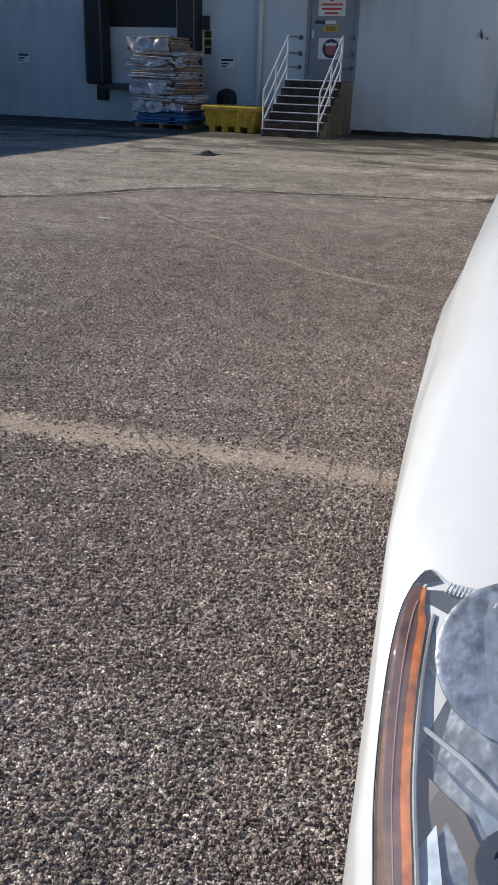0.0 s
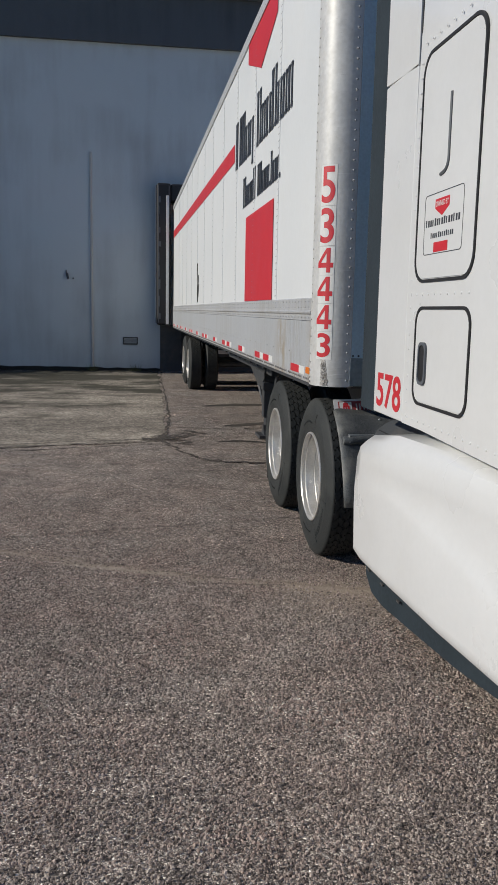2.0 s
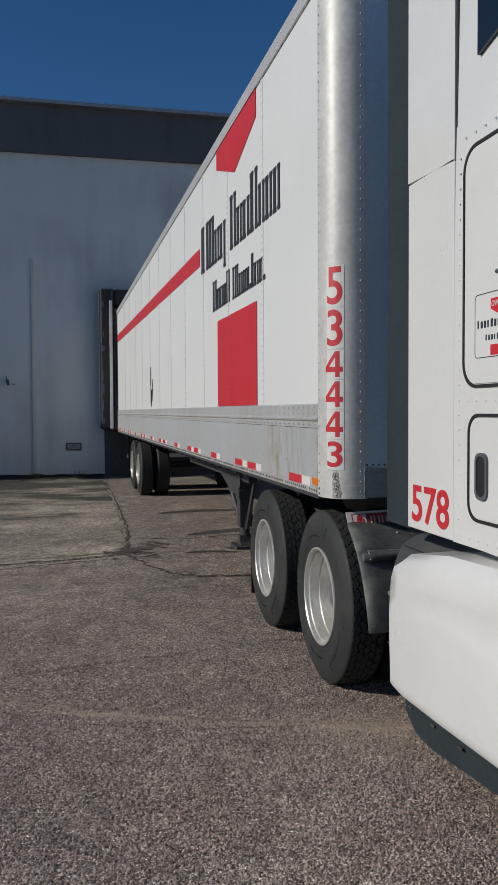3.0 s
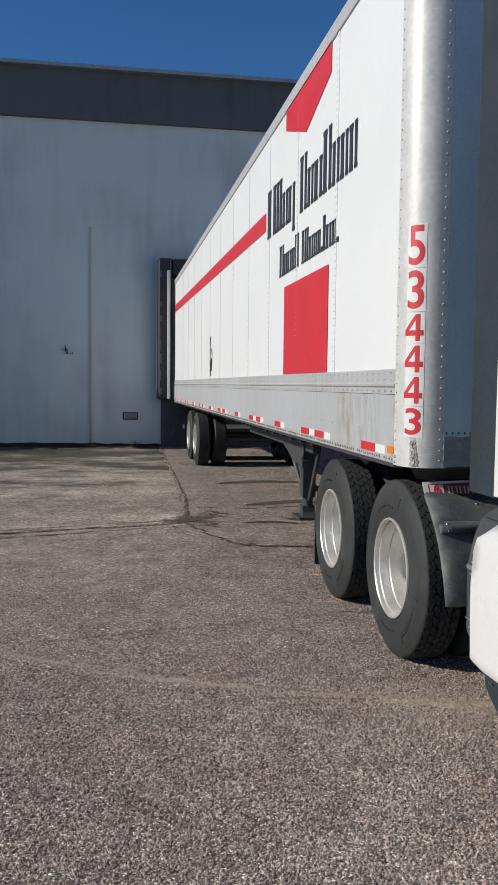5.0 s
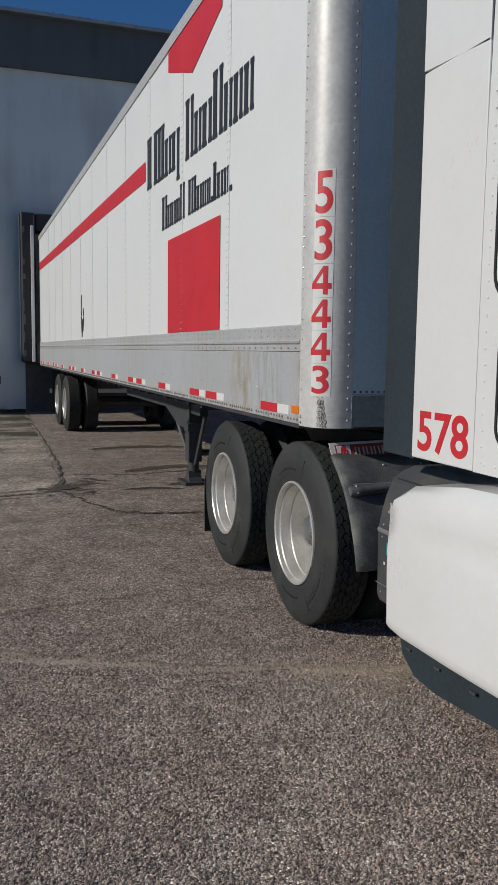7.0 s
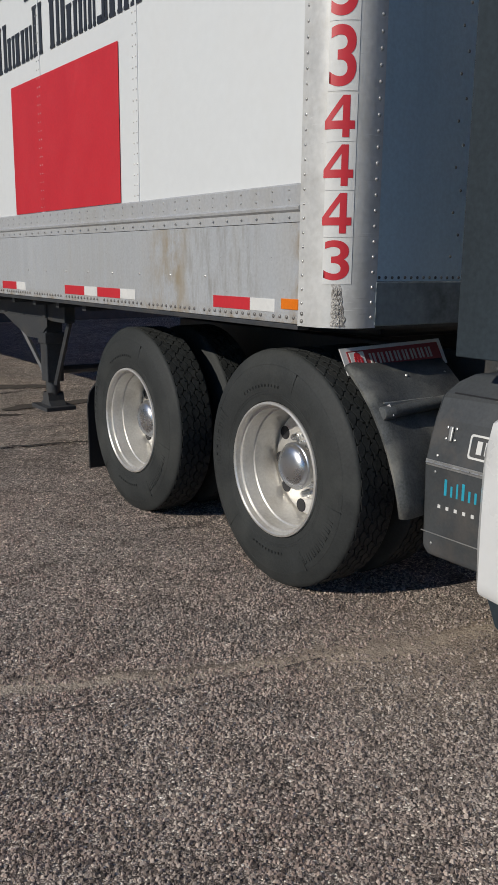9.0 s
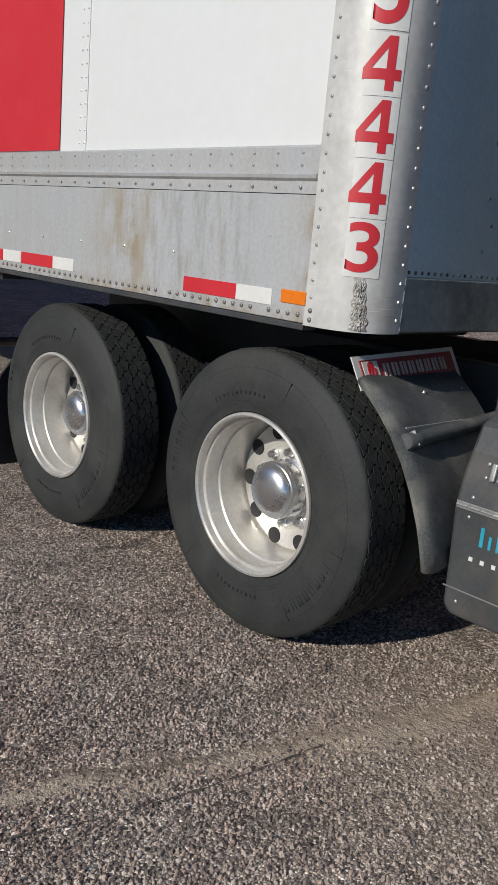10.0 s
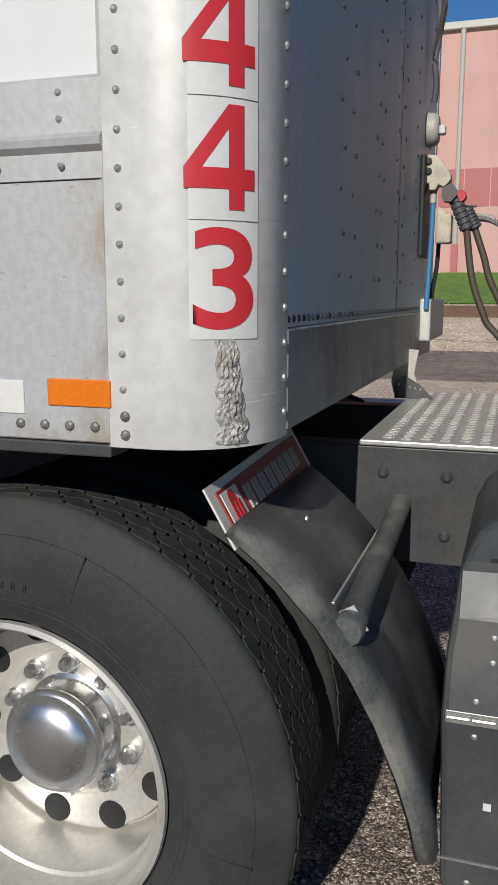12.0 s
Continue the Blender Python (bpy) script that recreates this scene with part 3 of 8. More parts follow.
def part(name, bm, material, parent=None, label="", smooth=False):
    me = bpy.data.meshes.new(name)
    bmesh.ops.recalc_face_normals(bm, faces=bm.faces)
    bm.to_mesh(me)
    bm.free()
    me.materials.append(material)
    if smooth:
        me.shade_smooth()
        me.set_sharp_from_angle(angle=radians(38))
    ob = new(name, me)
    if parent:
        ob.parent = parent
        up = parent
        base = Matrix.Identity(4)
        while up:
            base = up.matrix_basis @ base
            up = up.parent
        ob.matrix_basis = base.inverted()
    return tagged(ob, label) if label else ob


def thing(name, bm, material, label, category, group="", kind="", smooth=False):
    return tagged(part(name, bm, material, None, "", smooth), label, category, group, kind)


def box(bm, x0, x1, y0, y1, z0, z1, bevel=0.0, seg=2, m=None):
    made = bmesh.ops.create_cube(bm, size=1.0)["verts"]
    bmesh.ops.scale(bm, vec=(x1 - x0, y1 - y0, z1 - z0), verts=made)
    bmesh.ops.translate(bm, vec=((x0 + x1) / 2, (y0 + y1) / 2, (z0 + z1) / 2), verts=made)
    if m:
        bmesh.ops.transform(bm, matrix=m, verts=made)
    if bevel:
        edges = list({e for v in made for e in v.link_edges})
        bmesh.ops.bevel(bm, geom=edges, offset=bevel, segments=seg, affect="EDGES", profile=0.5)
    return bm


def boxed(x0, x1, y0, y1, z0, z1, bevel=0.0, seg=2):
    return box(bmesh.new(), x0, x1, y0, y1, z0, z1, bevel, seg)


def prism(bm, outline, axis, a, b):
    """An outline in the plane across axis ('x': y,z; 'y': x,z; 'z': x,y), drawn out from a to b."""
    def spot(u, v, w):
        return {"x": (w, u, v), "y": (u, w, v), "z": (u, v, w)}[axis]
    low = [bm.verts.new(spot(u, v, a)) for u, v in outline]
    top = [bm.verts.new(spot(u, v, b)) for u, v in outline]
    bm.faces.new(low)
    bm.faces.new(top[::-1])
    for i in range(len(outline)):
        j = (i + 1) % len(outline)
        bm.faces.new((low[i], low[j], top[j], top[i]))
    return bm


def rounded(u0, u1, v0, v1, r, n=5):
    pts = []
    for cu, cv, a0 in ((u1 - r, v1 - r, 0), (u0 + r, v1 - r, 90), (u0 + r, v0 + r, 180), (u1 - r, v0 + r, 270)):
        for k in range(n + 1):
            a = radians(a0 + 90 * k / n)
            pts.append((cu + r * math.cos(a), cv + r * math.sin(a)))
    return pts


def ring_frame(bm, outer, inner, axis, a, b):
    """A frame between two outlines of equal count."""
    def spot(u, v, w):
        return {"x": (w, u, v), "y": (u, w, v), "z": (u, v, w)}[axis]
    loops = [[bm.verts.new(spot(u, v, w)) for u, v in o] for o, w in ((outer, a), (outer, b), (inner, b), (inner, a))]
    n = len(outer)
    for k in range(4):
        p, q = loops[k], loops[(k + 1) % 4]
        for i in range(n):
            j = (i + 1) % n
            bm.faces.new((p[i], p[j], q[j], q[i]))
    return bm


def lathe(bm, profile, centre, axis="x", n=48, closed=False):
    """A profile of (radius, along) turned about an axis through centre."""
    cx, cy, cz = centre
    rows = []
    for r, w in profile:
        row = []
        for k in range(n):
            a = 2 * math.pi * k / n
            u, v = r * math.cos(a), r * math.sin(a)
            p = {"x": (cx + w, cy + u, cz + v), "y": (cx + u, cy + w, cz + v), "z": (cx + u, cy + v, cz + w)}[axis]
            row.append(bm.verts.new(p))
        rows.append(row)
    pairs = list(zip(rows, rows[1:])) + ([(rows[-1], rows[0])] if closed else [])
    for p, q in pairs:
        for k in range(n):
            j = (k + 1) % n
            bm.faces.new((p[k], p[j], q[j], q[k]))
    return bm


def tube(bm, points, radius, n=10):
    """A round bar along points."""
    points = [Vector(p) for p in points]
    rows = []
    for i, p in enumerate(points):
        d = (points[min(i + 1, len(points) - 1)] - points[max(i - 1, 0)]).normalized()
        side = d.cross(Vector((0, 0, 1)))
        if side.length < 0.05:
            side = d.cross(Vector((0, 1, 0)))
        side.normalize()
        up = side.cross(d)
        rows.append([bm.verts.new(p + radius * (math.cos(2 * math.pi * k / n) * side + math.sin(2 * math.pi * k / n) * up)) for k in range(n)])
    for p, q in zip(rows, rows[1:]):
        for k in range(n):
            j = (k + 1) % n
            bm.faces.new((p[k], p[j], q[j], q[k]))
    bm.faces.new(rows[0][::-1])
    bm.faces.new(rows[-1])
    return bm


def loft(bm, sections, closed=False):
    rows = [[bm.verts.new(p) for p in s] for s in sections]
    for p, q in zip(rows, rows[1:]):
        n = len(p)
        for k in range(n if closed else n - 1):
            j = (k + 1) % n
            bm.faces.new((p[k], p[j], q[j], q[k]))
    if closed:
        bm.faces.new(rows[0][::-1])
        bm.faces.new(rows[-1])
    return bm


def curve_points(points, n=6):
    """A smooth line through points (Catmull-Rom)."""
    pts = [Vector(p) for p in points]
    out = []
    for i in range(len(pts) - 1):
        a, b, c, d = pts[max(i - 1, 0)], pts[i], pts[i + 1], pts[min(i + 2, len(pts) - 1)]
        for k in range(n):
            t = k / n
            out.append(0.5 * (2 * b + (c - a) * t + (2 * a - 5 * b + 4 * c - d) * t * t + (3 * b - a - 3 * c + d) * t ** 3))
    return out + [pts[-1]]


def studs(bm, spots, axis, out, r=0.008, h=0.005, n=7):
    """Low domed heads at spots, standing out along an axis (out: +1 or -1)."""
    k = "xyz".index(axis)
    i, j = [q for q in range(3) if q != k]
    for s in spots:
        rings = []
        for rr, hh in ((r, 0.0), (r * 0.85, h * 0.6), (r * 0.4, h)):
            ring = []
            for q in range(n):
                a = 2 * math.pi * q / n
                p = list(s)
                p[i] += rr * math.cos(a)
                p[j] += rr * math.sin(a)
                p[k] += out * hh
                ring.append(bm.verts.new(p))
            rings.append(ring)
        for p, q in zip(rings, rings[1:]):
            for m in range(n):
                w = (m + 1) % n
                bm.faces.new((p[m], p[w], q[w], q[m]))
        bm.faces.new(rings[-1])
    return bm


def letters(name, body, size, m, material, parent, label="", thick=0.0015, bold=0.0, squeeze=1.0):
    """Flat characters of the built-in font as a mesh, set at the pose m (they read along its x, up its y)."""
    c = bpy.data.curves.new(name, "FONT")
    c.body, c.size, c.align_x, c.extrude, c.offset = body, size, "CENTER", thick, bold
    c.resolution_u = 6
    tmp = bpy.data.objects.new(name, c)
    me = bpy.data.meshes.new_from_object(tmp)
    bpy.data.objects.remove(tmp)
    bpy.data.curves.remove(c)
    me.transform(Matrix.Diagonal((squeeze, 1, 1, 1)))
    me.transform(m)
    me.materials.clear()
    me.materials.append(material)
    me.name = name
    ob = new(name, me)
    ob.parent = parent
    return tagged(ob, label) if label else ob


SIDE = Matrix(((0, 0, -1, 0), (-1, 0, 0, 0), (0, 1, 0, 0), (0, 0, 0, 1)))   # reads along -y, faces -x


# ---- ground ----
def ground():
    bm = bmesh.new()
    xs = [-80, -30, -14, -8, -5, -3, -2, -1, 0, 1, 2, 4, 7, 10, 13, 16, 19, 20.5, 22, 29, 40, 90]
    ys = [-60, -20, -8, -3, -1, 0, 1, 2, 3, 4, 5, 6, 7, 8, 9, 10, 12, 14, 18, 24, 40, 120]

    def high(x, y):
        far = 0.0
        for (xa, za), (xb, zb) in zip(((15, 0), (19, 0.75), (22, 1.2), (30, 2.2)), ((19, 0.75), (22, 1.2), (30, 2.2), (90, 2.6))):
            if xa <= x <= xb:
                far = za + (zb - za) * (x - xa) / (xb - xa)
        return far
    grid = [[bm.verts.new((x, y, high(x, y))) for y in ys] for x in xs]
    for i in range(len(xs) - 1):
        for j in range(len(ys) - 1):
            bm.faces.new((grid[i][j], grid[i + 1][j], grid[i + 1][j + 1], grid[i][j + 1]))
    return thing("ground", bm, ASPHALT, "worn grey asphalt lot with exposed stones and washed-in sand", "ground", kind="structure")


def wavy_slab(name, outline, z, thick, material, label, jag=0.05, step=0.25):
    """A thin slab with a broken, uneven edge."""
    pts = []
    rnd = random.Random(len(name) * 7)
    for (xa, ya), (xb, yb) in zip(outline, outline[1:] + outline[:1]):
        n = max(1, int(math.hypot(xb - xa, yb - ya) / step))
        for k in range(n):
            t = k / n
            pts.append((xa + (xb - xa) * t + rnd.uniform(-jag, jag), ya + (yb - ya) * t + rnd.uniform(-jag, jag)))
    bm = prism(bmesh.new(), pts, "z", z - thick, z)
    return thing(name, bm, material, label, "paving", kind="structure")


ground()
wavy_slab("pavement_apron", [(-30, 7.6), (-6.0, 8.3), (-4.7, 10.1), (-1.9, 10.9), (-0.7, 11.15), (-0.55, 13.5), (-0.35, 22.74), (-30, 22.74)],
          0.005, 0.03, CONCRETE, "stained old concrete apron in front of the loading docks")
wavy_slab("pavement_patch", [(-0.55, 11.1), (-0.62, 10.6), (-0.35, 9.95), (-0.1, 9.75), (0.6, 9.6), (3.5, 9.6), (3.5, 22.74), (-0.3, 22.74), (-0.5, 13.5)],
          0.009, 0.03, ASPHALT, "grey repaired paving strip below the parked trailer", 0.03, 0.2)
wavy_slab("pavement_far", [(4.8, -3), (15.5, -3), (15.5, 12.5), (4.8, 10.5)], 0.006, 0.03, FARSLAB, "pale tan concrete pavement beyond the truck", 0.02, 1.0)


def crack(name, points, width, seed, z, label):
    """A dark, ragged line on the paving: dirt, broken edge, the wall's foot strip."""
    rnd = random.Random(seed)
    line = curve_points([(x, y, 0) for x, y in points], 14)
    left, right = [], []
    for i, p in enumerate(line):
        d = (line[min(i + 1, len(line) - 1)] - line[max(i - 1, 0)]).normalized()
        side = Vector((-d.y, d.x, 0))
        w = width * rnd.uniform(0.15, 1.0)
        mid = p + side * rnd.uniform(-0.6, 0.6) * width
        left.append((*(mid + side * w * 0.5).xy, z))
        right.append((*(mid - side * w * 0.5).xy, z))
    bm = loft(bmesh.new(), [left, right])
    return thing(name, bm, FOOTBLACK if "wall_foot" in name else DIRT, label, "crack", kind="structure")


def stain(name, points, width, seed, z, label):
    """A drift of dark dirt: a smooth strip with a soft, uneven outline."""
    line = curve_points([(x, y, 0) for x, y in points], 16)
    left, right = [], []
    for i, p in enumerate(line):
        d = (line[min(i + 1, len(line) - 1)] - line[max(i - 1, 0)]).normalized()
        side = Vector((-d.y, d.x, 0))
        f = i / (len(line) - 1)
        swell = math.sin(math.pi * f) ** 0.6
        w = 0.5 * width * swell
        left.append((*(p + side * w * (1 + 0.7 * noise.noise(Vector((i * 0.35, seed, 0))))).xy, z))
        right.append((*(p - side * w * (1 + 0.7 * noise.noise(Vector((i * 0.35, seed, 5))))).xy, z))
    return thing(name, loft(bmesh.new(), [left, right]), DIRT, label, "stain", kind="structure")


# near-black for the strip and the band along the wall's foot
FOOTBLACK = mat("wall_foot_black", (0.020, 0.020, 0.017), 0.8, 0.0, 0.4, 9, 120, bump=0.6, bump_scale=90)
DIRT = mat("dark_dirt", (0.085, 0.072, 0.06), 0.95, 0.0, 0.4, 9, 120, bump=0.6, bump_scale=90)
crack("crack_apron", [(-9, 8.0), (-6.0, 8.35), (-4.7, 10.12), (-3.2, 10.55), (-1.9, 10.9), (-1.2, 11.05), (-0.7, 11.2)], 0.06, 1, 0.0125, "dark ragged joint along the apron's edge")
crack("crack_apron_inner", [(-4.4, 10.45), (-3.0, 10.8), (-1.6, 11.15), (-0.75, 11.35)], 0.035, 2, 0.0125, "fine crack beside the apron's edge")
crack("crack_patch", [(-0.72, 11.3), (-0.6, 10.7), (-0.4, 10.05), (-0.12, 9.78), (0.6, 9.62), (1.6, 9.6)], 0.055, 3, 0.0135, "dark curved edge of the paving patch")
crack("crack_joint", [(-0.68, 11.4), (-0.52, 13.4), (-0.45, 16.5), (-0.36, 20), (-0.3, 22.6)], 0.04, 4, 0.0135, "broken joint between apron and patch")
crack("crack_patch_inner", [(-0.45, 12.3), (0.4, 12.15), (1.4, 12.5)], 0.05, 5, 0.0135, "dark crack across the patch")
crack("dirt_corner", [(-0.95, 11.25), (-0.7, 11.35), (-0.45, 11.6), (-0.2, 11.9)], 0.26, 6, 0.0145, "clump of dark dirt at the joint")
crack("dirt_corner", [(-0.80, 11.55), (-0.62, 11.45), (-0.50, 11.2), (-0.47, 10.85)], 0.17, 26, 0.0150, "clump of dark dirt at the joint")
crack("crack_apron_outer", [(-7.5, 7.95), (-5.6, 8.6), (-4.5, 9.95), (-3.0, 10.35), (-1.6, 10.75), (-0.8, 10.95)], 0.04, 27, 0.0065, "fine crack outside the apron's edge")
crack("dirt_wall_foot", [(-30, 22.6), (-20, 22.55), (-12, 22.6), (-8, 22.6), (-5.6, 22.5), (-4, 22.58), (-2, 22.5), (-0.5, 22.6)], 0.62, 7, 0.0125, "black ragged strip along the wall's foot")
crack("crack_lot", [(-3.4, 7.1), (-2.6, 7.0), (-2.0, 6.55), (-1.5, 6.2), (-1.05, 5.98), (-0.6, 5.86), (-0.2, 5.8)], 0.006, 8, 0.006, "fine dark crack in the asphalt")
crack("crack_lot_cross", [(-1.49, 6.9), (-1.3, 7.05), (-1.12, 7.29)], 0.010, 18, 0.006, "short dark crack in the asphalt")
crack("crack_lot_left", [(-4.6, 5.2), (-3.6, 5.55), (-2.9, 6.0)], 0.014, 9, 0.006, "fine dark crack in the asphalt")
for k, (xa, ya, xb, yb) in enumerate(((-0.435, 3.04, -0.405, 2.83), (-0.365, 3.03, -0.335, 2.82), (-0.232, 3.06, -0.217, 2.86), (-0.165, 3.07, -0.152, 2.88), (-1.25, 2.93, -1.12, 2.80), (-1.18, 2.96, -1.05, 2.83))):
    crack("tyre_groove", [(xa, ya), ((xa + xb) / 2 + 0.003, (ya + yb) / 2), (xb, yb)], 0.006, 30 + k, 0.003, "dark tyre groove pressed into the washed-in sand")
for k, (pts, w) in enumerate((([(0.2, 12.4), (0.9, 12.7), (1.6, 12.5)], 0.28), ([(0.1, 14.8), (0.9, 15.0), (1.7, 14.8)], 0.3), ([(0.5, 11.25), (1.0, 11.4), (1.7, 11.3)], 0.24), ([(-0.05, 11.05), (0.25, 11.1), (0.6, 10.95)], 0.10))):
    stain("stain_patch", pts, w, 54 + k, 0.0145 + 0.0006 * k, "dark damp stain and dirt drift on the paving patch")
rnd = random.Random(21)
for k, (x, y) in enumerate(((-2.05, 22.6), (-0.95, 22.62), (-4.6, 22.63))):
    bm = bmesh.new()
    for q in range(60):
        a, h = rnd.uniform(0, 6.28), rnd.uniform(0.05, 0.22)
        p = Vector((x + rnd.gauss(0, 0.07), y + rnd.uniform(-0.05, 0.05), 0.01))
        d = Vector((math.cos(a), math.sin(a), 0)) * 0.006
        tip = p + Vector((rnd.uniform(-0.08, 0.08), rnd.uniform(-0.08, 0.02), h))
        bm.faces.new([bm.verts.new(v) for v in (p - d, p + d, tip)])
    thing("weed", bm, mat("dry_weed", (0.10, 0.11, 0.05), 0.9), "small dry weed at the wall's foot", "weed", "weeds")


# ---- dock building ----
WALL_Y = 22.74


def dock_wall():
    """The wall facing the lot, with openings for two dock doors and the stair door."""
    holes = [(-13.35, -10.55, 1.05, 4.0), (-7.05, -5.72, 1.28, 3.42), (-0.05, 2.65, 1.15, 4.25)]
    bm = bmesh.new()
    xs = sorted({-32.0, 14.0, *[v for h in holes for v in h[:2]]})
    for xa, xb in zip(xs, xs[1:]):
        cut = [h for h in holes if h[0] <= xa and xb <= h[1]]
        spans = [(-0.05, cut[0][2]), (cut[0][3], 7.95)] if cut else [(-0.05, 7.95)]
        for za, zb in spans:
            box(bm, xa, xb, WALL_Y, WALL_Y + 0.3, za, zb)
    bmesh.ops.remove_doubles(bm, verts=bm.verts, dist=0.0005)
    return thing("wall_north", bm, WALLPAINT, "pale blue-grey painted warehouse wall with faint rain stains", "wall", kind="structure")


wall = dock_wall()
# joints between the precast panels: slim ribs and sealant lines
for k, x in enumerate((-20.8, -14.6, -2.02, 4.2, 10.4)):
    deep = 0.045 if k == 2 else 0.018
    bm = boxed(x - 0.03, x + 0.03, WALL_Y - deep, WALL_Y + 0.01, 0.12, 5.4 if k == 2 else 7.9, 0.012)
    part("trim", bm, PALEGREY if k == 2 else WALLPAINT, wall, "slim vertical joint strip")
top = [(-5.7 + 0.12 * k, 0.105 + 0.035 * noise.noise(Vector((k * 0.4, 2, 0))) - 0.07 * max(0.0, (k - 22) / 40)) for k in range(46)]
part("damp_band", prism(bmesh.new(), [(-5.7, -0.02)] + top + [(top[-1][0], -0.02)], "y", WALL_Y - 0.012, WALL_Y + 0.01), FOOTBLACK, wall, "black uneven band along the wall's foot")
eave = thing("eave_fascia", boxed(-32, 14, WALL_Y - 0.12, WALL_Y + 0.3, 7.95, 9.1), FASCIA, "dark grey metal fascia band below the roof edge", "fascia", kind="structure")
bm = boxed(-32, 14, WALL_Y - 0.30, WALL_Y + 0.5, 9.1, 9.19, 0.012)
for k in range(0, 230):
    box(bm, -32 + k * 0.2, -32 + k * 0.2 + 0.05, WALL_Y - 0.27, WALL_Y + 0.5, 9.185, 9.215)
part("roof_edge", bm, ROOFCAP, eave, "ribbed pale metal roof edge")
thing("roof_warehouse", boxed(-32, 14, WALL_Y + 0.45, 40, 8.9, 9.15), ROOFCAP, "flat metal roof of the warehouse", "roof", kind="structure")
thing("wall_back", boxed(-32, 14, 39.7, 40, 0, 8.9), WALLPAINT, "plain far wall of the warehouse", "wall", kind="structure")
thing("wall_west_wing", boxed(-30, -19.3, 4.0, WALL_Y, -0.05, 5.6), WALLPAINT, "plain low wing that shades the dock corner", "wall", kind="structure")


def dock_seal(x0, x1, z0, z1, label):
    t = holder("dock_seal", label, "dock seal", (0.5 * (x0 + x1), WALL_Y, z0))
    w = 0.34 if x0 > -5 else 0.56
    for a, b in ((x0, x0 + w), (x1 - w, x1)):
        bm = boxed(a, b, WALL_Y - 0.50, WALL_Y, z0, z1, 0.05, 3)
        part("side_pad", bm, BLACK, t)
        for d in (0.03, b - a - 0.05):
            part("edge_piping", boxed(a + d, a + d + 0.016, WALL_Y - 0.512, WALL_Y - 0.49, z0 + 0.06, z1 - 0.06, 0.004), GREYFLAP, t, "worn pale piping")
    if x0 > -5:
        part("inner_curtain", boxed(x0 + 0.225, x0 + 0.295, WALL_Y - 0.545, WALL_Y - 0.505, z0 + 0.02, z1 - 0.30, 0.006), DECALWHITE, t, "pale flap pressed against the trailer")
        rnd = random.Random(12)
        for k in range(9):
            za = z0 + 0.1 + k * 0.36 + rnd.uniform(0, 0.1)
            part("worn_patch", boxed(x0 + 0.03 + rnd.uniform(0, 0.03), x0 + 0.06 + rnd.uniform(0, 0.05), WALL_Y - 0.506, WALL_Y - 0.498, za, za + rnd.uniform(0.12, 0.3), 0.003), GREYFLAP, t, "scuffed grey fabric")
    part("head_pad", boxed(x0 + w, x1 - w, WALL_Y - 0.48, WALL_Y, z1 - 0.42, z1 - 0.01, 0.05, 3), BLACK, t)
    part("edge_strip", boxed(x0 - 0.03, x0 - 0.002, WALL_Y - 0.47, WALL_Y - 0.38, z0 + 0.05, z1 - 0.05, 0.01), GREYFLAP, t, "scuffed pale edge strip")
    return t


dock_seal(-0.40, 3.0, 1.2, 4.66, "black foam dock seal pressed round the trailer's rear")
dock_seal(-13.45, -10.03, 0.98, 4.35, "black foam dock seal round an idle dock door")
for x0 in (-13.3, -0.02):
    lift = holder("dock_door", "closed white sectional dock door behind its seal", "dock door", (x0, WALL_Y + 0.2, 1.05))
    for k in range(4):
        part("panel", boxed(x0, x0 + 2.7, WALL_Y + 0.2, WALL_Y + 0.25, 1.0 + k * 0.78 * 0.95, 1.0 + k * 0.78 * 0.95 + 0.73, 0.01), DECALWHITE if k < 2 or x0 > -5 else BLACK, lift)
thing("wall_base", boxed(-0.3, 14, WALL_Y - 0.02, WALL_Y + 0.02, 0.0, 1.19), DARKSTEEL, "dark painted dock pit below the door line", "wall", kind="structure")
leveller = holder("dock_leveller", "dark steel dock bumper and leveller lip", "dock leveller", (-12, WALL_Y, 0.8))
part("lip", boxed(-13.2, -10.7, WALL_Y - 0.28, WALL_Y, 0.86, 1.02, 0.01), DARKSTEEL, leveller)
for x in (-13.3, -10.95):
    part("bumper", boxed(x, x + 0.3, WALL_Y - 0.22, WALL_Y, 0.55, 0.95, 0.02), BLACK, leveller)


def stairs():
    t = holder("stairs", "weathered dark concrete stairs with white-edged treads", "stairs", (-6.4, 21, 0))
    x0, x1 = -7.26, -5.76
    rise, run, n = 1.28 / 7, 0.27, 7
    y0 = 20.10
    for k in range(n):
        ya = y0 + k * run
        yb = ya + run if k < n - 1 else WALL_Y
        z = (k + 1) * rise
        bm = boxed(x0, x1, ya, WALL_Y if k == n - 1 else yb + 0.01, 0.0, z - 0.004, 0.008)
        part("step", bm, CONSTEP, t)
        part("nosing", boxed(x0, x1 - 0.02, ya - 0.012, ya + 0.035, z - 0.022, z + 0.004, 0.006), GALV, t, "white painted step edge")
    side = [(y0 + 0.01, 0)]
    for k in range(n):
        side += [(y0 + 0.01 + k * run, (k + 1) * rise - 0.012), (y0 + 0.01 + (k + 1) * run if k < n - 1 else WALL_Y, (k + 1) * rise - 0.012)]
    part("side_face", prism(bmesh.new(), side + [(WALL_Y, 0)], "x", x1 - 0.02, x1 + 0.03), STAIRSIDE, t, "mossy streaked concrete side")
    return t


stairs()


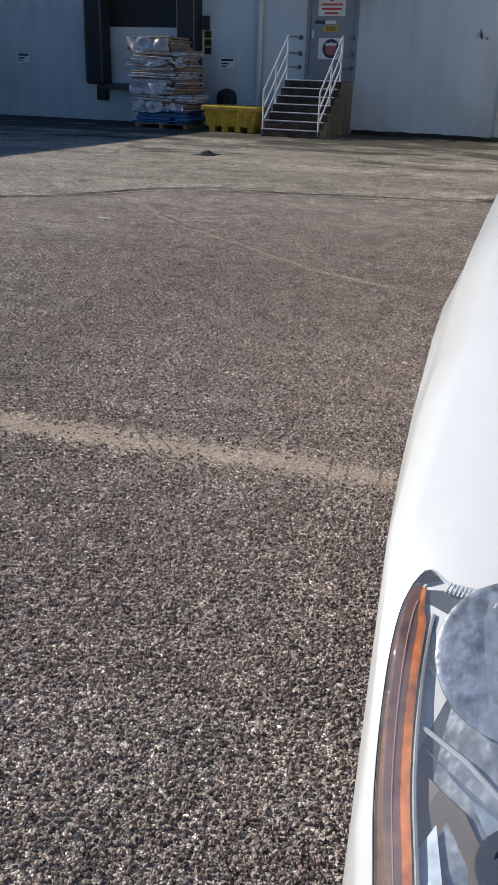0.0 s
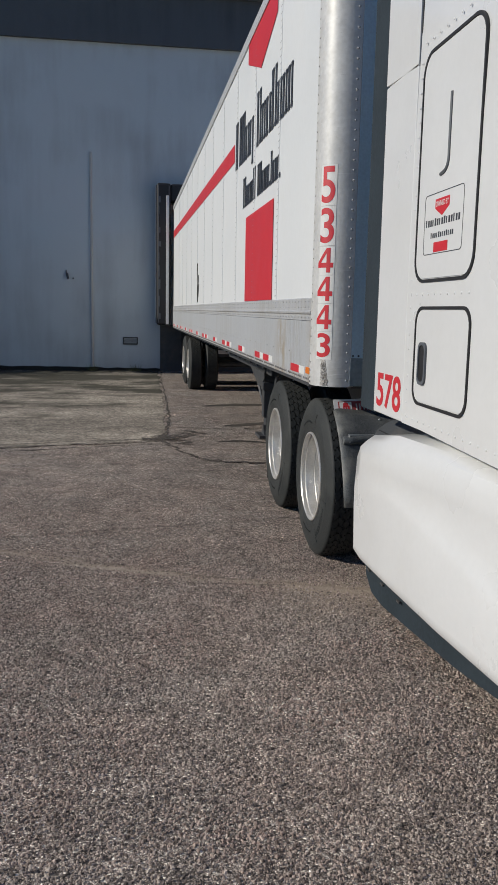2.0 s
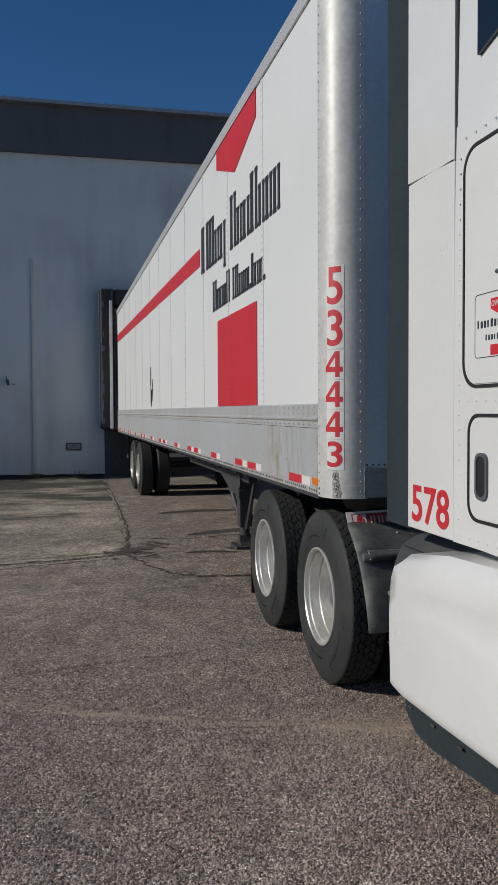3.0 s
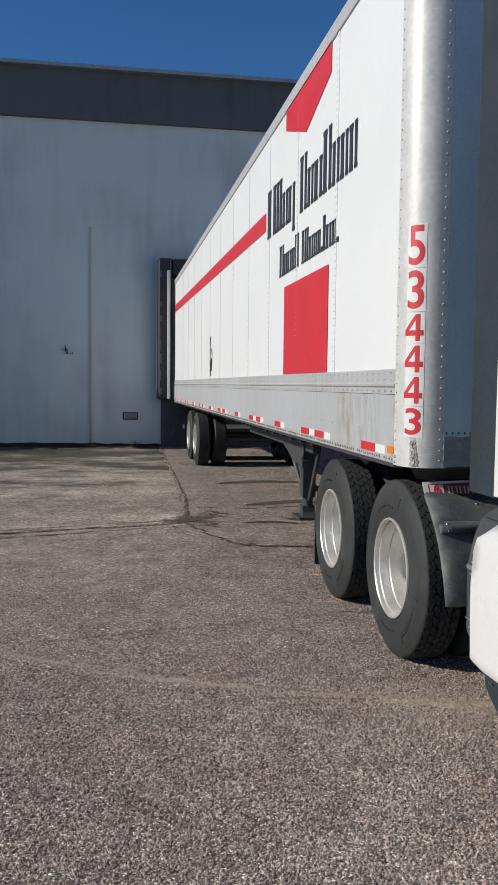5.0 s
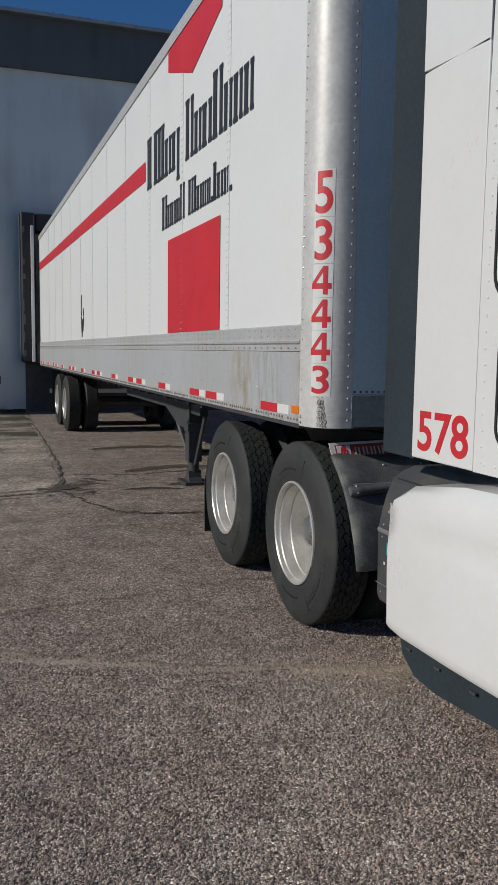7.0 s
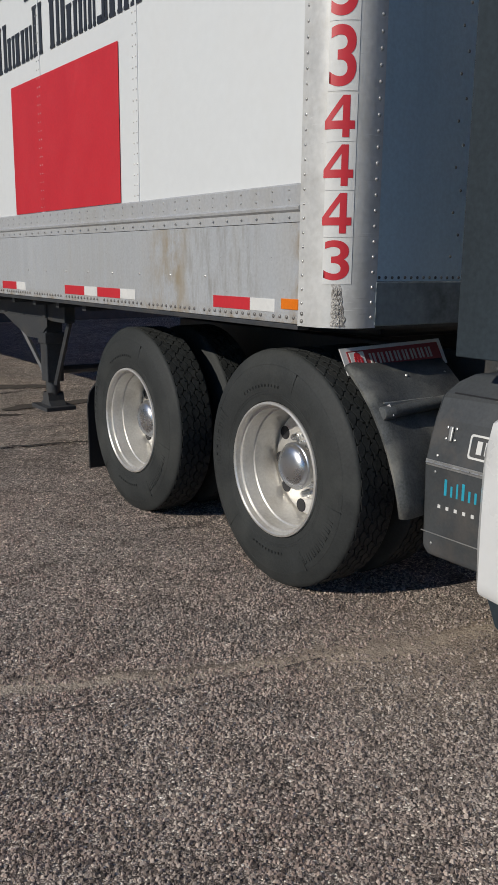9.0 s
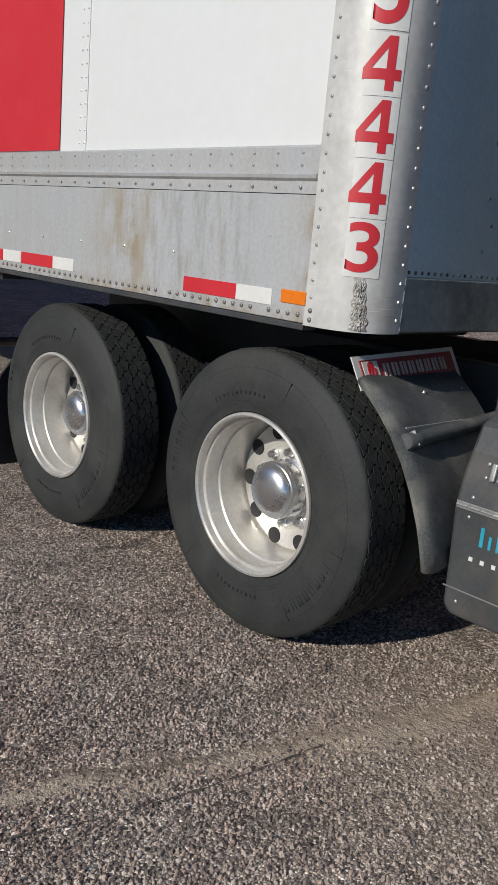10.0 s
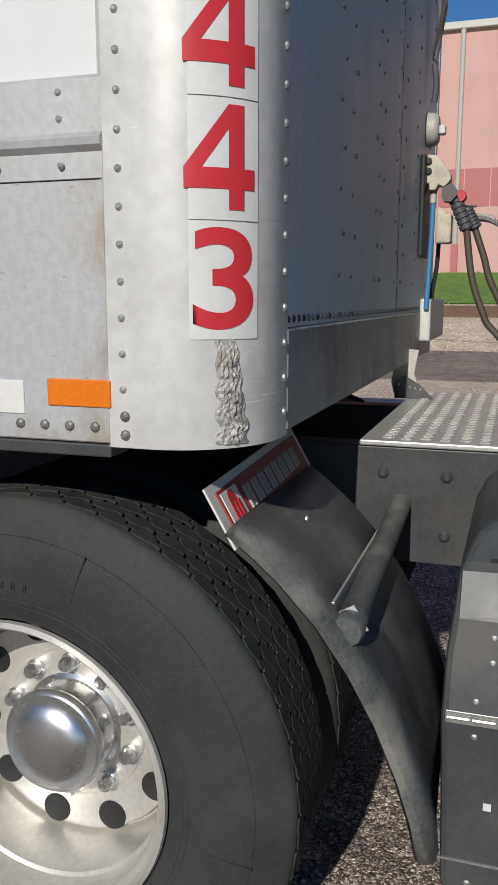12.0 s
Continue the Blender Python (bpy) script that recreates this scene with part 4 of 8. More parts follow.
def handrail(x, label):
    t = holder("handrail", label, "handrail", (x, 21, 0), "stair handrails")
    for h in (1.0, 0.62, 0.3):
        bm = bmesh.new()
        tube(bm, [(x, 20.12, h + 0.02), (x, 21.75, h + 1.26), (x, 21.80, h + 1.28)], 0.022, 8)
        part("rail", bm, GALV, t)
        # same pipe as the rail; darker grey paints in the awning's shade
        arm = part("wall_arm", tube(bmesh.new(), [(x, 21.79, h + 1.28), (x, WALL_Y - 0.01, h + 1.28)], 0.020, 8), DOORGREY, t, "pipe arm to the wall, awning shade put into its grey")
        part("flange", lathe(bmesh.new(), [(0.001, -0.05), (0.05, -0.05), (0.055, -0.03), (0.055, 0.0)], (x, WALL_Y, h + 1.28), "y", 14), DARKSTEEL, arm, "dark wall flange", True)
    for y, z in ((20.12, 0.05), (20.95, 0.68), (21.75, 1.28)):
        bm = tube(bmesh.new(), [(x, y, z), (x, y, z + 0.97)], 0.022, 8)
        part("post", bm, GALV, t)
    return t


handrail(-7.22, "pale painted steel pipe handrail with three bars")
handrail(-5.81, "pale painted steel pipe handrail on the open side")


def stair_door():
    t = holder("door_1", "grey painted steel door with warning signs", "door", (-6.4, WALL_Y, 1.28), kind="structure")
    part("frame", ring_frame(bmesh.new(), rounded(-7.07, -5.70, 1.26, 3.44, 0.01, 1), rounded(-6.98, -5.79, 1.30, 3.35, 0.01, 1), "y", WALL_Y - 0.02, WALL_Y + 0.25), DOORGREY, t)
    part("leaf", boxed(-6.975, -5.795, WALL_Y + 0.02, WALL_Y + 0.065, 1.30, 3.345, 0.004), DOORGREY, t)
    h = part("handle", boxed(-6.92, -6.86, WALL_Y - 0.05, WALL_Y + 0.02, 2.26, 2.46, 0.012), GALV, t, "pale metal handle plate")
    yf = WALL_Y + 0.017

    def plate(x0, x1, z0, z1, material, label):
        return part("sign", boxed(x0, x1, yf - 0.004, yf + 0.002, z0, z1, 0.001), material, t, label)
    plate(-6.79, -6.08, 2.78, 3.28, DECALWHITE, "white paper notice with red bars")
    for k, w in enumerate((0.56, 0.52, 0.36)):
        part("text_bar", boxed(-6.435 - w / 2, -6.435 + w / 2, yf - 0.008, yf - 0.003, 3.02 - k * 0.1, 3.065 - k * 0.1), RED, t)
    disc = lathe(bmesh.new(), [(0.001, -0.009), (0.07, -0.009), (0.07, -0.003)], (-6.435, yf, 3.18), "y", 20)
    part("mark", disc, RED, t)
    plate(-6.62, -6.24, 2.42, 2.56, YELLOW, "small yellow notice")
    plate(-6.86, -6.6, 2.60, 2.68, INK, "small dark label")
    plate(-6.58, -6.3, 2.60, 2.68, DECALWHITE, "small pale label")
    for k in range(2):
        part("text_bar", boxed(-6.57, -6.29, yf - 0.008, yf - 0.003, 2.45 + k * 0.05, 2.475 + k * 0.05), INK, t)
    plate(-6.74, -6.06, 1.78, 2.28, DECALWHITE, "white square sign with a dark ring and red disc")
    part("ring", lathe(bmesh.new(), [(0.225, -0.009), (0.15, -0.009)], (-6.40, yf, 2.03), "y", 28), INK, t)
    part("disc", lathe(bmesh.new(), [(0.001, -0.0085), (0.17, -0.0085)], (-6.40, yf, 1.99), "y", 28), FADEDRED, t, "faded red disc")
    part("text_bar", boxed(-6.55, -6.25, yf - 0.012, yf - 0.0095, 2.1, 2.16), DECALWHITE, t)
    return t


stair_door()
awning = holder("awning", "dark fabric awning over the stair door", "awning", (-6.4, WALL_Y, 3.6))
prof = [(WALL_Y, 4.45), (WALL_Y - 0.95, 3.68), (WALL_Y - 0.95, 3.5), (WALL_Y, 3.5)]
bm = prism(bmesh.new(), prof, "x", -7.5, -5.33)
part("cover", bm, BLACK, awning)
part("frame", boxed(-7.3, -5.65, WALL_Y - 0.8, WALL_Y, 3.44, 3.5, 0.01), DOORGREY, awning, "grey underside frame")

# pipe drop by the second dock
down = holder("downpipe", "pale painted rainwater downpipe on the wall", "pipe", (-8.3, WALL_Y, 0))
part("pipe", tube(bmesh.new(), [(-8.34, WALL_Y - 0.09, 0.25), (-8.34, WALL_Y - 0.09, 7.95)], 0.085, 14), WALLPAINT, down)
for z in (0.6, 3.2, 5.8):
    part("bracket", boxed(-8.46, -8.22, WALL_Y - 0.19, WALL_Y, z, z + 0.05, 0.004), GALV, down)


def wall_vent(x, z, w, h):
    t = holder("wall_vent", "small grey louvred wall vent near the ground", "vent", (x, WALL_Y, z))
    part("frame", ring_frame(bmesh.new(), rounded(x, x + w, z, z + h, 0.01, 2), rounded(x + 0.03, x + w - 0.03, z + 0.03, z + h - 0.03, 0.005, 2), "y", WALL_Y - 0.03, WALL_Y), DARKSTEEL, t)
    for k in range(4):
        zz = z + 0.035 + k * (h - 0.07) / 4
        part("slat", boxed(x + 0.025, x + w - 0.025, WALL_Y - 0.02, WALL_Y - 0.004, zz, zz + 0.022), DOORGREY, t)
    return t


wall_vent(-1.25, 0.68, 0.38, 0.19)
stub = holder("wall_hook", "dark broken pipe stub with a dangling clip on the wall", "pipe stub", (-2.56, WALL_Y, 2.3))
part("stub", tube(bmesh.new(), [(-2.62, WALL_Y, 2.42), (-2.62, WALL_Y - 0.1, 2.42), (-2.60, WALL_Y - 0.12, 2.30)], 0.028, 8), DARKSTEEL, stub)
part("clip", boxed(-2.5, -2.46, WALL_Y - 0.03, WALL_Y, 2.30, 2.34, 0.005), DARKSTEEL, stub)
part("tag", boxed(-2.66, -2.64, WALL_Y - 0.03, WALL_Y, 2.36, 2.52, 0.004), DARKSTEEL, stub)

# dock light, marker plates and notice beside the second dock
lamp = holder("dock_light", "black dock signal lamp with its cable", "lamp", (-9.9, WALL_Y, 2.5))
part("housing", boxed(-9.98, -9.8, WALL_Y - 0.14, WALL_Y, 2.42, 2.76, 0.03), BLACK, lamp)
part("cable", tube(bmesh.new(), [(-9.98, WALL_Y - 0.03, 2.55), (-10.1, WALL_Y - 0.03, 2.45), (-10.13, WALL_Y - 0.03, 2.9), (-10.1, WALL_Y - 0.03, 3.4)], 0.012, 6), BLACK, lamp)
plates = holder("marker_plate", "yellow edged dock marker plates, stacked", "sign", (-9.86, WALL_Y, 1.8))
for k in range(3):
    z = 1.82 + k * 0.2
    part("plate", boxed(-9.98, -9.76, WALL_Y - 0.012, WALL_Y - 0.002, z, z + 0.19, 0.002), YELLOW, plates)
    part("face", boxed(-9.962, -9.778, WALL_Y - 0.016, WALL_Y - 0.0125, z + 0.018, z + 0.174), BLACK, plates)
for x, z in ((-9.5, 1.5), (-16.1, 1.5)):
    sign = holder("notice_sign", "small white wall notice with dark bars", "sign", (x, WALL_Y, z))
    part("board", boxed(x, x + 0.42, WALL_Y - 0.01, WALL_Y - 0.002, z, z + 0.25, 0.002), DECALWHITE, sign)
    part("text_bar", boxed(x + 0.03, x + 0.39, WALL_Y - 0.014, WALL_Y - 0.0105, z + 0.17, z + 0.23), INK, sign)
    part("text_bar", boxed(x + 0.03, x + 0.25, WALL_Y - 0.014, WALL_Y - 0.0105, z + 0.09, z + 0.13), INK, sign)
    part("text_bar", boxed(x + 0.03, x + 0.2, WALL_Y - 0.014, WALL_Y - 0.0105, z + 0.03, z + 0.06), INK, sign)


def spill_pallet():
    t = holder("yellow_bin", "dirty yellow plastic salt bin on feet beside the stairs", "bin", (-8.4, 21.2, 0))
    x0, x1, y0, y1 = -9.04, -7.58, 20.60, 21.55
    bm = bmesh.new()
    loft(bm, [[(x0 + i, y0 + i, z), (x1 - i, y0 + i, z), (x1 - i, y1 - i, z), (x0 + i, y1 - i, z)] for z, i in ((0.14, 0.09), (0.5, 0.02))], True)
    part("tub", bm, YELLOW, t)
    for k in range(4):
        x = x0 + 0.13 + k * (x1 - x0 - 0.4) / 3
        part("foot", boxed(x, x + 0.16, y0 + 0.1, y1 - 0.1, 0.0, 0.15, 0.01), YELLOW, t)
    for k in range(7):
        x = x0 + 0.1 + k * (x1 - x0 - 0.2) / 6
        part("rib", boxed(x - 0.02, x + 0.02, y0 + 0.012, y0 + 0.06, 0.16, 0.5, 0.006), YELLOW, t)
    lid = part("lid", boxed(x0 - 0.03, x1 + 0.03, y0 - 0.03, y1 + 0.03, 0.5, 0.63, 0.035, 3), YELLOW, t, "brighter yellow moulded lid")
    for x in (x0 + 0.35, x1 - 0.5):
        part("latch", boxed(x, x + 0.14, y0 - 0.045, y0 - 0.025, 0.5, 0.6, 0.008), YELLOW, lid)
    return t


spill_pallet()
outlet = [(0.27, 0.0), (0.27, -0.16), (0.25, -0.21), (0.20, -0.235), (0.10, -0.25), (0.001, -0.255)]
bm = lathe(bmesh.new(), outlet, (0, 0, 0), "y", 22)
for v in bm.verts:
    drop = 0.16 if v.co.z < 0 else 0.0
    v.co = Vector((v.co.x * (1 + 0.10 * noise.noise(v.co * 6)), v.co.y, v.co.z * (0.85 + 0.10 * noise.noise(v.co * 5)) - drop)) + Vector((-9.25, WALL_Y, 0.76))
thing("duct_hood", bm, BLACK, "black rubber flap over a wall outlet behind the bin", "flap", smooth=True)


def pallet_stack():
    t = holder("wrapped_pallet", "tall pallet of flattened cartons in torn stretch wrap", "pallet", (-10.4, 21, 0))
    rnd = random.Random(4)
    x0, x1, y0, y1 = -11.05, -9.52, 20.7, 21.8
    for k in range(3):
        part("runner", boxed(x0 + k * 0.7, x0 + 0.1 + k * 0.7, y0, y1, 0, 0.1), WOOD, t)
    for k in range(6):
        y = y0 + k * (y1 - y0 - 0.12) / 5
        part("board", boxed(x0, x1 - 0.02, y, y + 0.12, 0.1, 0.125), WOOD, t)
    z = 0.13
    while z < 2.12:
        h = rnd.uniform(0.03, 0.085)
        split = x0 + 1.10 + rnd.uniform(-0.04, 0.04)
        for a, b, lim in ((x0 - 0.10 + 0.08 * (z < 1.2), split, 2.12), (split + 0.01, x1 - 0.12 * (z > 1.0), 1.84)):
            if z > lim:
                continue
            s = rnd.uniform(-0.05, 0.05)
            box_bm = boxed(a + rnd.uniform(-0.10, 0.12), b + rnd.uniform(-0.12, 0.10), y0 + s, y1 + s, z, z + h - 0.008, 0.012, 1)
            mid = Vector(((a + b) / 2, 21.25, z))
            box_bm.transform(Matrix.Translation(mid) @ Matrix.Rotation(rnd.uniform(-0.07, 0.07), 4, "Z") @ Matrix.Rotation(rnd.uniform(-0.02, 0.02), 4, "Y") @ Matrix.Translation(-mid))
            part("carton", box_bm, (BLUEPAINT if z < 0.42 else CARD if rnd.random() < 0.5 else WRAP), t)
        z += h
    # torn, crumpled bands of stretch wrap round the front
    for k, (xa, xb, za, zb) in enumerate(((-11.2, -10.0, 1.86, 2.13), (-11.2, -10.05, 1.50, 1.66), (-11.15, -10.1, 0.82, 1.08), (-11.1, -10.2, 0.40, 0.66), (-10.0, -9.6, 1.55, 1.66), (-10.1, -9.6, 0.45, 0.6))):
        bm = bmesh.new()
        bmesh.ops.create_grid(bm, x_segments=22, y_segments=6, size=0.5)
        for v in bm.verts:
            u, w = v.co.x + 0.5, v.co.y + 0.5
            q = Vector((u * 7 + k * 3, w * 2.5, k))
            v.co = Vector((xa + (xb - xa) * u, y0 - 0.085 + 0.06 * noise.noise(q) - 0.02 * math.sin(9 * u + k), za + (zb - za) * w + 0.07 * noise.noise(q * 0.6 + Vector((3, 1, 0)))))
        part("wrap_band", bm, WRAP, t, "shiny crumpled stretch wrap", True)
    return t


pallet_stack()
# scraps on the paving
rag = bmesh.new()
bmesh.ops.create_grid(rag, x_segments=14, y_segments=10, size=0.5)
for v in rag.verts:
    hgt = 0.10 * max(0.0, 1 - 2 * v.co.length) + 0.05 * noise.noise(v.co * 6) * (1 - v.co.length)
    v.co = Vector((-6.25 + v.co.x * 0.36, 14.7 + v.co.y * 0.4, 0.014 + max(0, hgt) * 0.7))
bmesh.ops.solidify(rag, geom=rag.faces, thickness=0.006)
thing("rag", rag, BLACK, "crumpled black scrap lying on the apron", "scrap", smooth=True)
thing("paper_scrap", boxed(-4.30, -4.16, 7.62, 7.66, 0.0, 0.008, 0.002), DECALWHITE, "small white paper scrap on the asphalt", "litter")


# ---- across the road: pink building, grass, rails ----
pink = holder("pink_building", "pink painted metal-clad building with a rose band", "building", (30, 8, 2.2))
part("wall", boxed(30, 30.4, -30, 60, 2.0, 10.5), PINK, pink)
part("band", boxed(29.985, 30, -30, 60, 4.6, 5.9), ROSE, pink, "darker rose painted band")
part("roof_edge", boxed(29.8, 30.5, -30, 60, 10.5, 10.75, 0.03), PALEGREY, pink, "grey metal roof edge")
for y in (-6.0, 1.0, 8.05, 15.2):
    dp = part("downpipe", tube(bmesh.new(), [(29.9, y, 2.9), (29.9, y, 10.5)], 0.09, 10), PALEGREY, pink)
    part("boot", boxed(29.78, 29.98, y - 0.12, y + 0.12, 2.1, 3.3, 0.01), ROSE, dp)
for k in range(40):
    part("rib", boxed(29.978, 29.999, -12 + k * 0.9, -11.97 + k * 0.9, 2.2, 10.4), PINK, pink)
bm = bmesh.new()
loft(bm, [[(21.9, y, 1.25), (24, y, 1.6), (27, y, 1.95), (29.99, y, 2.3)] for y in (-30, 0, 5, 10, 15, 60)])
rnd = random.Random(11)
for k in range(9000):
    x, y = rnd.uniform(21.9, 29.9), rnd.uniform(-4, 22)
    z = 1.24 + (x - 21.9) * 0.13
    h = rnd.uniform(0.05, 0.11)
    a = bm.verts.new((x, y - 0.03, z))
    b = bm.verts.new((x, y + 0.03, z))
    c = bm.verts.new((x - 0.02, y + rnd.uniform(-0.05, 0.05), z + h))
    bm.faces.new((a, b, c))
thing("lawn", bm, GRASS, "bright mown grass bank below the pink wall", "grass", kind="stuff")
for x in (19.9, 21.3):
    thing("railway_rail", prism(bmesh.new(), [(x - 0.07, 0.9), (x + 0.07, 0.9), (x + 0.03, 0.98), (x + 0.03, 1.2), (x - 0.03, 1.2), (x - 0.03, 0.98)], "y", -30, 60), RUST, "rusty steel rail running past the grass", "rail", "railway rails")
thing("kerb_far", boxed(15.4, 15.7, -20, 30, -0.02, 0.14, 0.02), FARSLAB, "low pale concrete kerb at the lot's edge", "kerb", kind="structure")
bm = bmesh.new()
loft(bm, [[(15.7, y, 0.1), (17.5, y, 0.5), (19, y, 0.8), (21.9, y, 1.23)] for y in (-30, 0, 10, 60)])
thing("ballast", bm, FARSLAB, "pale gravel verge beside the rails", "gravel", kind="stuff")


# ---- wheels ----
def tyre_profile(w, r):
    """Outer sidewall at 0, inner at w (along +x)."""
    return [(0.292, 0.030), (0.300, 0.012), (0.325, 0.006), (0.36, 0.001), (0.40, 0.0), (0.44, 0.004), (0.47, 0.014), (r - 0.030, 0.024), (r - 0.018, 0.029), (r - 0.008, 0.035), (r - 0.003, 0.041), (r - 0.002, 0.046), (r - 0.018, 0.048),
            (r - 0.018, w - 0.048), (r - 0.002, w - 0.046), (r - 0.003, w - 0.041), (r - 0.010, w - 0.034), (r - 0.030, w - 0.024), (0.47, w - 0.014), (0.40, w), (0.33, w - 0.006), (0.292, w - 0.03)]


def tread_blocks(c, w, r, rows=5, count=50):
    """Worn drive tread: interlocking blocks between wavy grooves, rounded off at the shoulders."""
    bm = bmesh.new()
    cx, cy, cz = c
    span = (w - 0.092) / rows
    pitch = 2 * math.pi / count

    def border(j, a):
        wave = (0.0065 if 0 < j < rows else 0.004) * (1 if j % 2 else -1)
        return 0.046 + j * span + wave * math.sin(count * a)

    for j in range(rows):
        for k in range(count):
            a0 = pitch * (k + 0.5 * (j % 2))
            a1 = a0 + pitch * 0.895
            skew = 0.22 * pitch * (1 if j % 2 else -1)
            left = [(border(j, a) + 0.0032, a) for a in (a0 + (a1 - a0) * f for f in (0.0, 0.25, 0.5, 0.75, 1.0))]
            right = [(border(j + 1, a + skew) - 0.0032, a + skew) for a in (a0 + (a1 - a0) * f for f in (1.0, 0.75, 0.5, 0.25, 0.0))]
            x1, x2 = (left[-1][0] * 2 + right[0][0]) / 3, (left[-1][0] + right[0][0] * 2) / 3
            loop = left + [(x1, a1 - 0.10 * skew), (x2, a1 + 1.10 * skew)] + right + [(x2, a0 + 1.10 * skew), (x1, a0 - 0.10 * skew)]
            top, base = [], []
            for x, a in loop:
                q = r
                top.append(bm.verts.new((cx + x, cy + q * math.cos(a), cz + q * math.sin(a))))
                q = r - 0.018
                base.append(bm.verts.new((cx + x, cy + q * math.cos(a), cz + q * math.sin(a))))
            bm.faces.new(top)
            for i in range(len(loop)):
                n = (i + 1) % len(loop)
                bm.faces.new((base[i], base[n], top[n], top[i]))
    return bm


def sidewall_marks(c, r0):
    """Low rings and lettering-sized bars on the outer sidewall."""
    bm = bmesh.new()
    cx, cy, cz = c
    prof = tyre_profile(0.27, r0)[:8]

    def skin(rad):
        return float(np.interp(rad, [p[0] for p in prof], [p[1] for p in prof]))
    for rr in (0.328, 0.338, 0.455):
        lathe(bm, [(rr - 0.002, skin(rr - 0.002) + 0.001), (rr, skin(rr) - 0.0009), (rr + 0.002, skin(rr + 0.002) + 0.001)], (cx, cy, cz), "x", 72)
    rnd = random.Random(8)
    for start, count, rad, h, wd in ((1.9, 8, 0.412, 0.036, 0.02), (4.6, 7, 0.412, 0.036, 0.02), (5.7, 12, 0.366, 0.012, 0.007), (2.9, 10, 0.366, 0.012, 0.007)):
        for k in range(count):
            a = start + k * (wd + 0.016) / rad
            m = Matrix.Translation((cx, cy, cz)) @ Matrix.Rotation(a, 4, "X") @ Matrix.Translation((skin(rad), 0, rad))
            for d in (-1, 1):
                box(bm, -0.0024, 0.003, d * wd * 0.38 - wd * 0.1, d * wd * 0.38 + wd * 0.1, -h / 2, h / 2, 0, 1, m)
            if k % 3:
                box(bm, -0.0024, 0.003, -wd * 0.4, wd * 0.4, h * 0.3, h * 0.45, 0, 1, m)
    # moulding lines across the sidewall
    for a in (0.35, 1.75, 2.55, 3.9, 5.2):
        m = Matrix.Translation((cx, cy, cz)) @ Matrix.Rotation(a, 4, "X")
        for k in range(6):
            rad = 0.35 + 0.018 * k
            box(bm, skin(rad) - 0.0012, skin(rad) + 0.003, -0.0013, 0.0013, rad, rad + 0.0182, 0, 1, m)
    return bm


def dual_wheel(parent, y, z=0.515, x=0.075, r=0.52, tread=5):
    """An outer dual wheel, its inner twin, deep-dished rim, hub and nuts."""
    w = 0.27
    rim = part("wheel_rim", lathe(bmesh.new(), [(0.289, 0.028), (0.296, 0.014), (0.294, 0.006), (0.285, 0.003), (0.2795, 0.009), (0.2780, 0.033), (0.2670, 0.0365), (0.2640, 0.046), (0.2630, 0.096), (0.2555, 0.100), (0.2525, 0.134),
                                               (0.2500, 0.190), (0.2485, 0.236), (0.2430, 0.240), (0.2395, 0.230), (0.2375, 0.2165), (0.2345, 0.2145), (0.2275, 0.2150), (0.160, 0.2165), (0.156, 0.212), (0.10, 0.212)], (x, y, z), "x", 64), WHEELALU, parent, "deep dished cast aluminium wheel", True)
    part("tyre", lathe(bmesh.new(), tyre_profile(w, r), (x, y, z), "x", 72), TYRE, rim, "worn black tyre", True)
    part("tread", tread_blocks((x, y, z), w, r, tread), TREAD, rim)
    tagged(part("raised_lettering", sidewall_marks((x, y, z), r), TYRE, rim), kind="stuff")
    part("inner_tyre", lathe(bmesh.new(), tyre_profile(w, r), (x + 0.32, y, z), "x", 56), TYRE, rim, "", True)
    part("inner_tread", tread_blocks((x + 0.32, y, z), w, r, tread), TREAD, rim)
    for k in range(10):
        a = 2 * math.pi * (k - 0.12) / 10
        c = (x + 0.2140, y + 0.211 * math.cos(a), z + 0.211 * math.sin(a))
        bm = lathe(bmesh.new(), [(0.0005, -0.0008), (0.027, -0.0012), (0.0300, -0.0022), (0.0315, 0.002)], c, "x", 18)
        part("hand_hole", bm, BLACK, rim, "", True)
    for k in range(10):
        a = 2 * math.pi * k / 10
        c = (x + 0.2125, y + 0.136 * math.cos(a + 0.31), z + 0.136 * math.sin(a + 0.31))
        bm = lathe(bmesh.new(), [(0.020, 0.0), (0.019, -0.010), (0.0155, -0.012), (0.0145, -0.030), (0.009, -0.038), (0.0005, -0.039)], c, "x", 10)
        part("lug_nut", bm, HUBCHROME, rim, "", True)
    part("hub_cap", lathe(bmesh.new(), [(0.108, 0.218), (0.108, 0.208), (0.099, 0.204), (0.0985, 0.152), (0.0965, 0.149), (0.103, 0.146), (0.106, 0.143), (0.106, 0.130), (0.103, 0.126), (0.099, 0.124), (0.095, 0.114), (0.084, 0.102), (0.063, 0.092), (0.032, 0.086), (0.0005, 0.084)], (x, y, z), "x", 48), HUBCHROME, rim, "domed chrome hub cover", True)
    return rim


def rivets(*args):
    """Rows of rivet heads, far past counting: one joined part."""
    return tagged(part(*args), kind="stuff")


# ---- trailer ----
# dark blue-grey sill with near-black blotches
SILL = mat("mottled_sill_steel", (0.25, 0.29, 0.30), 0.45, 0.05, 0.2, 4, 40, dirt=(0.022, 0.022, 0.022), dirt_amount=0.95, dirt_scale=3.2)
BOLTSTEEL = mat("dull_bolt_steel", (0.26, 0.25, 0.24), 0.5, 0.6, 0.3, 30, 200)
NOSE_Y, TAIL_Y, TX1 = 6.02, 22.17, 2.59
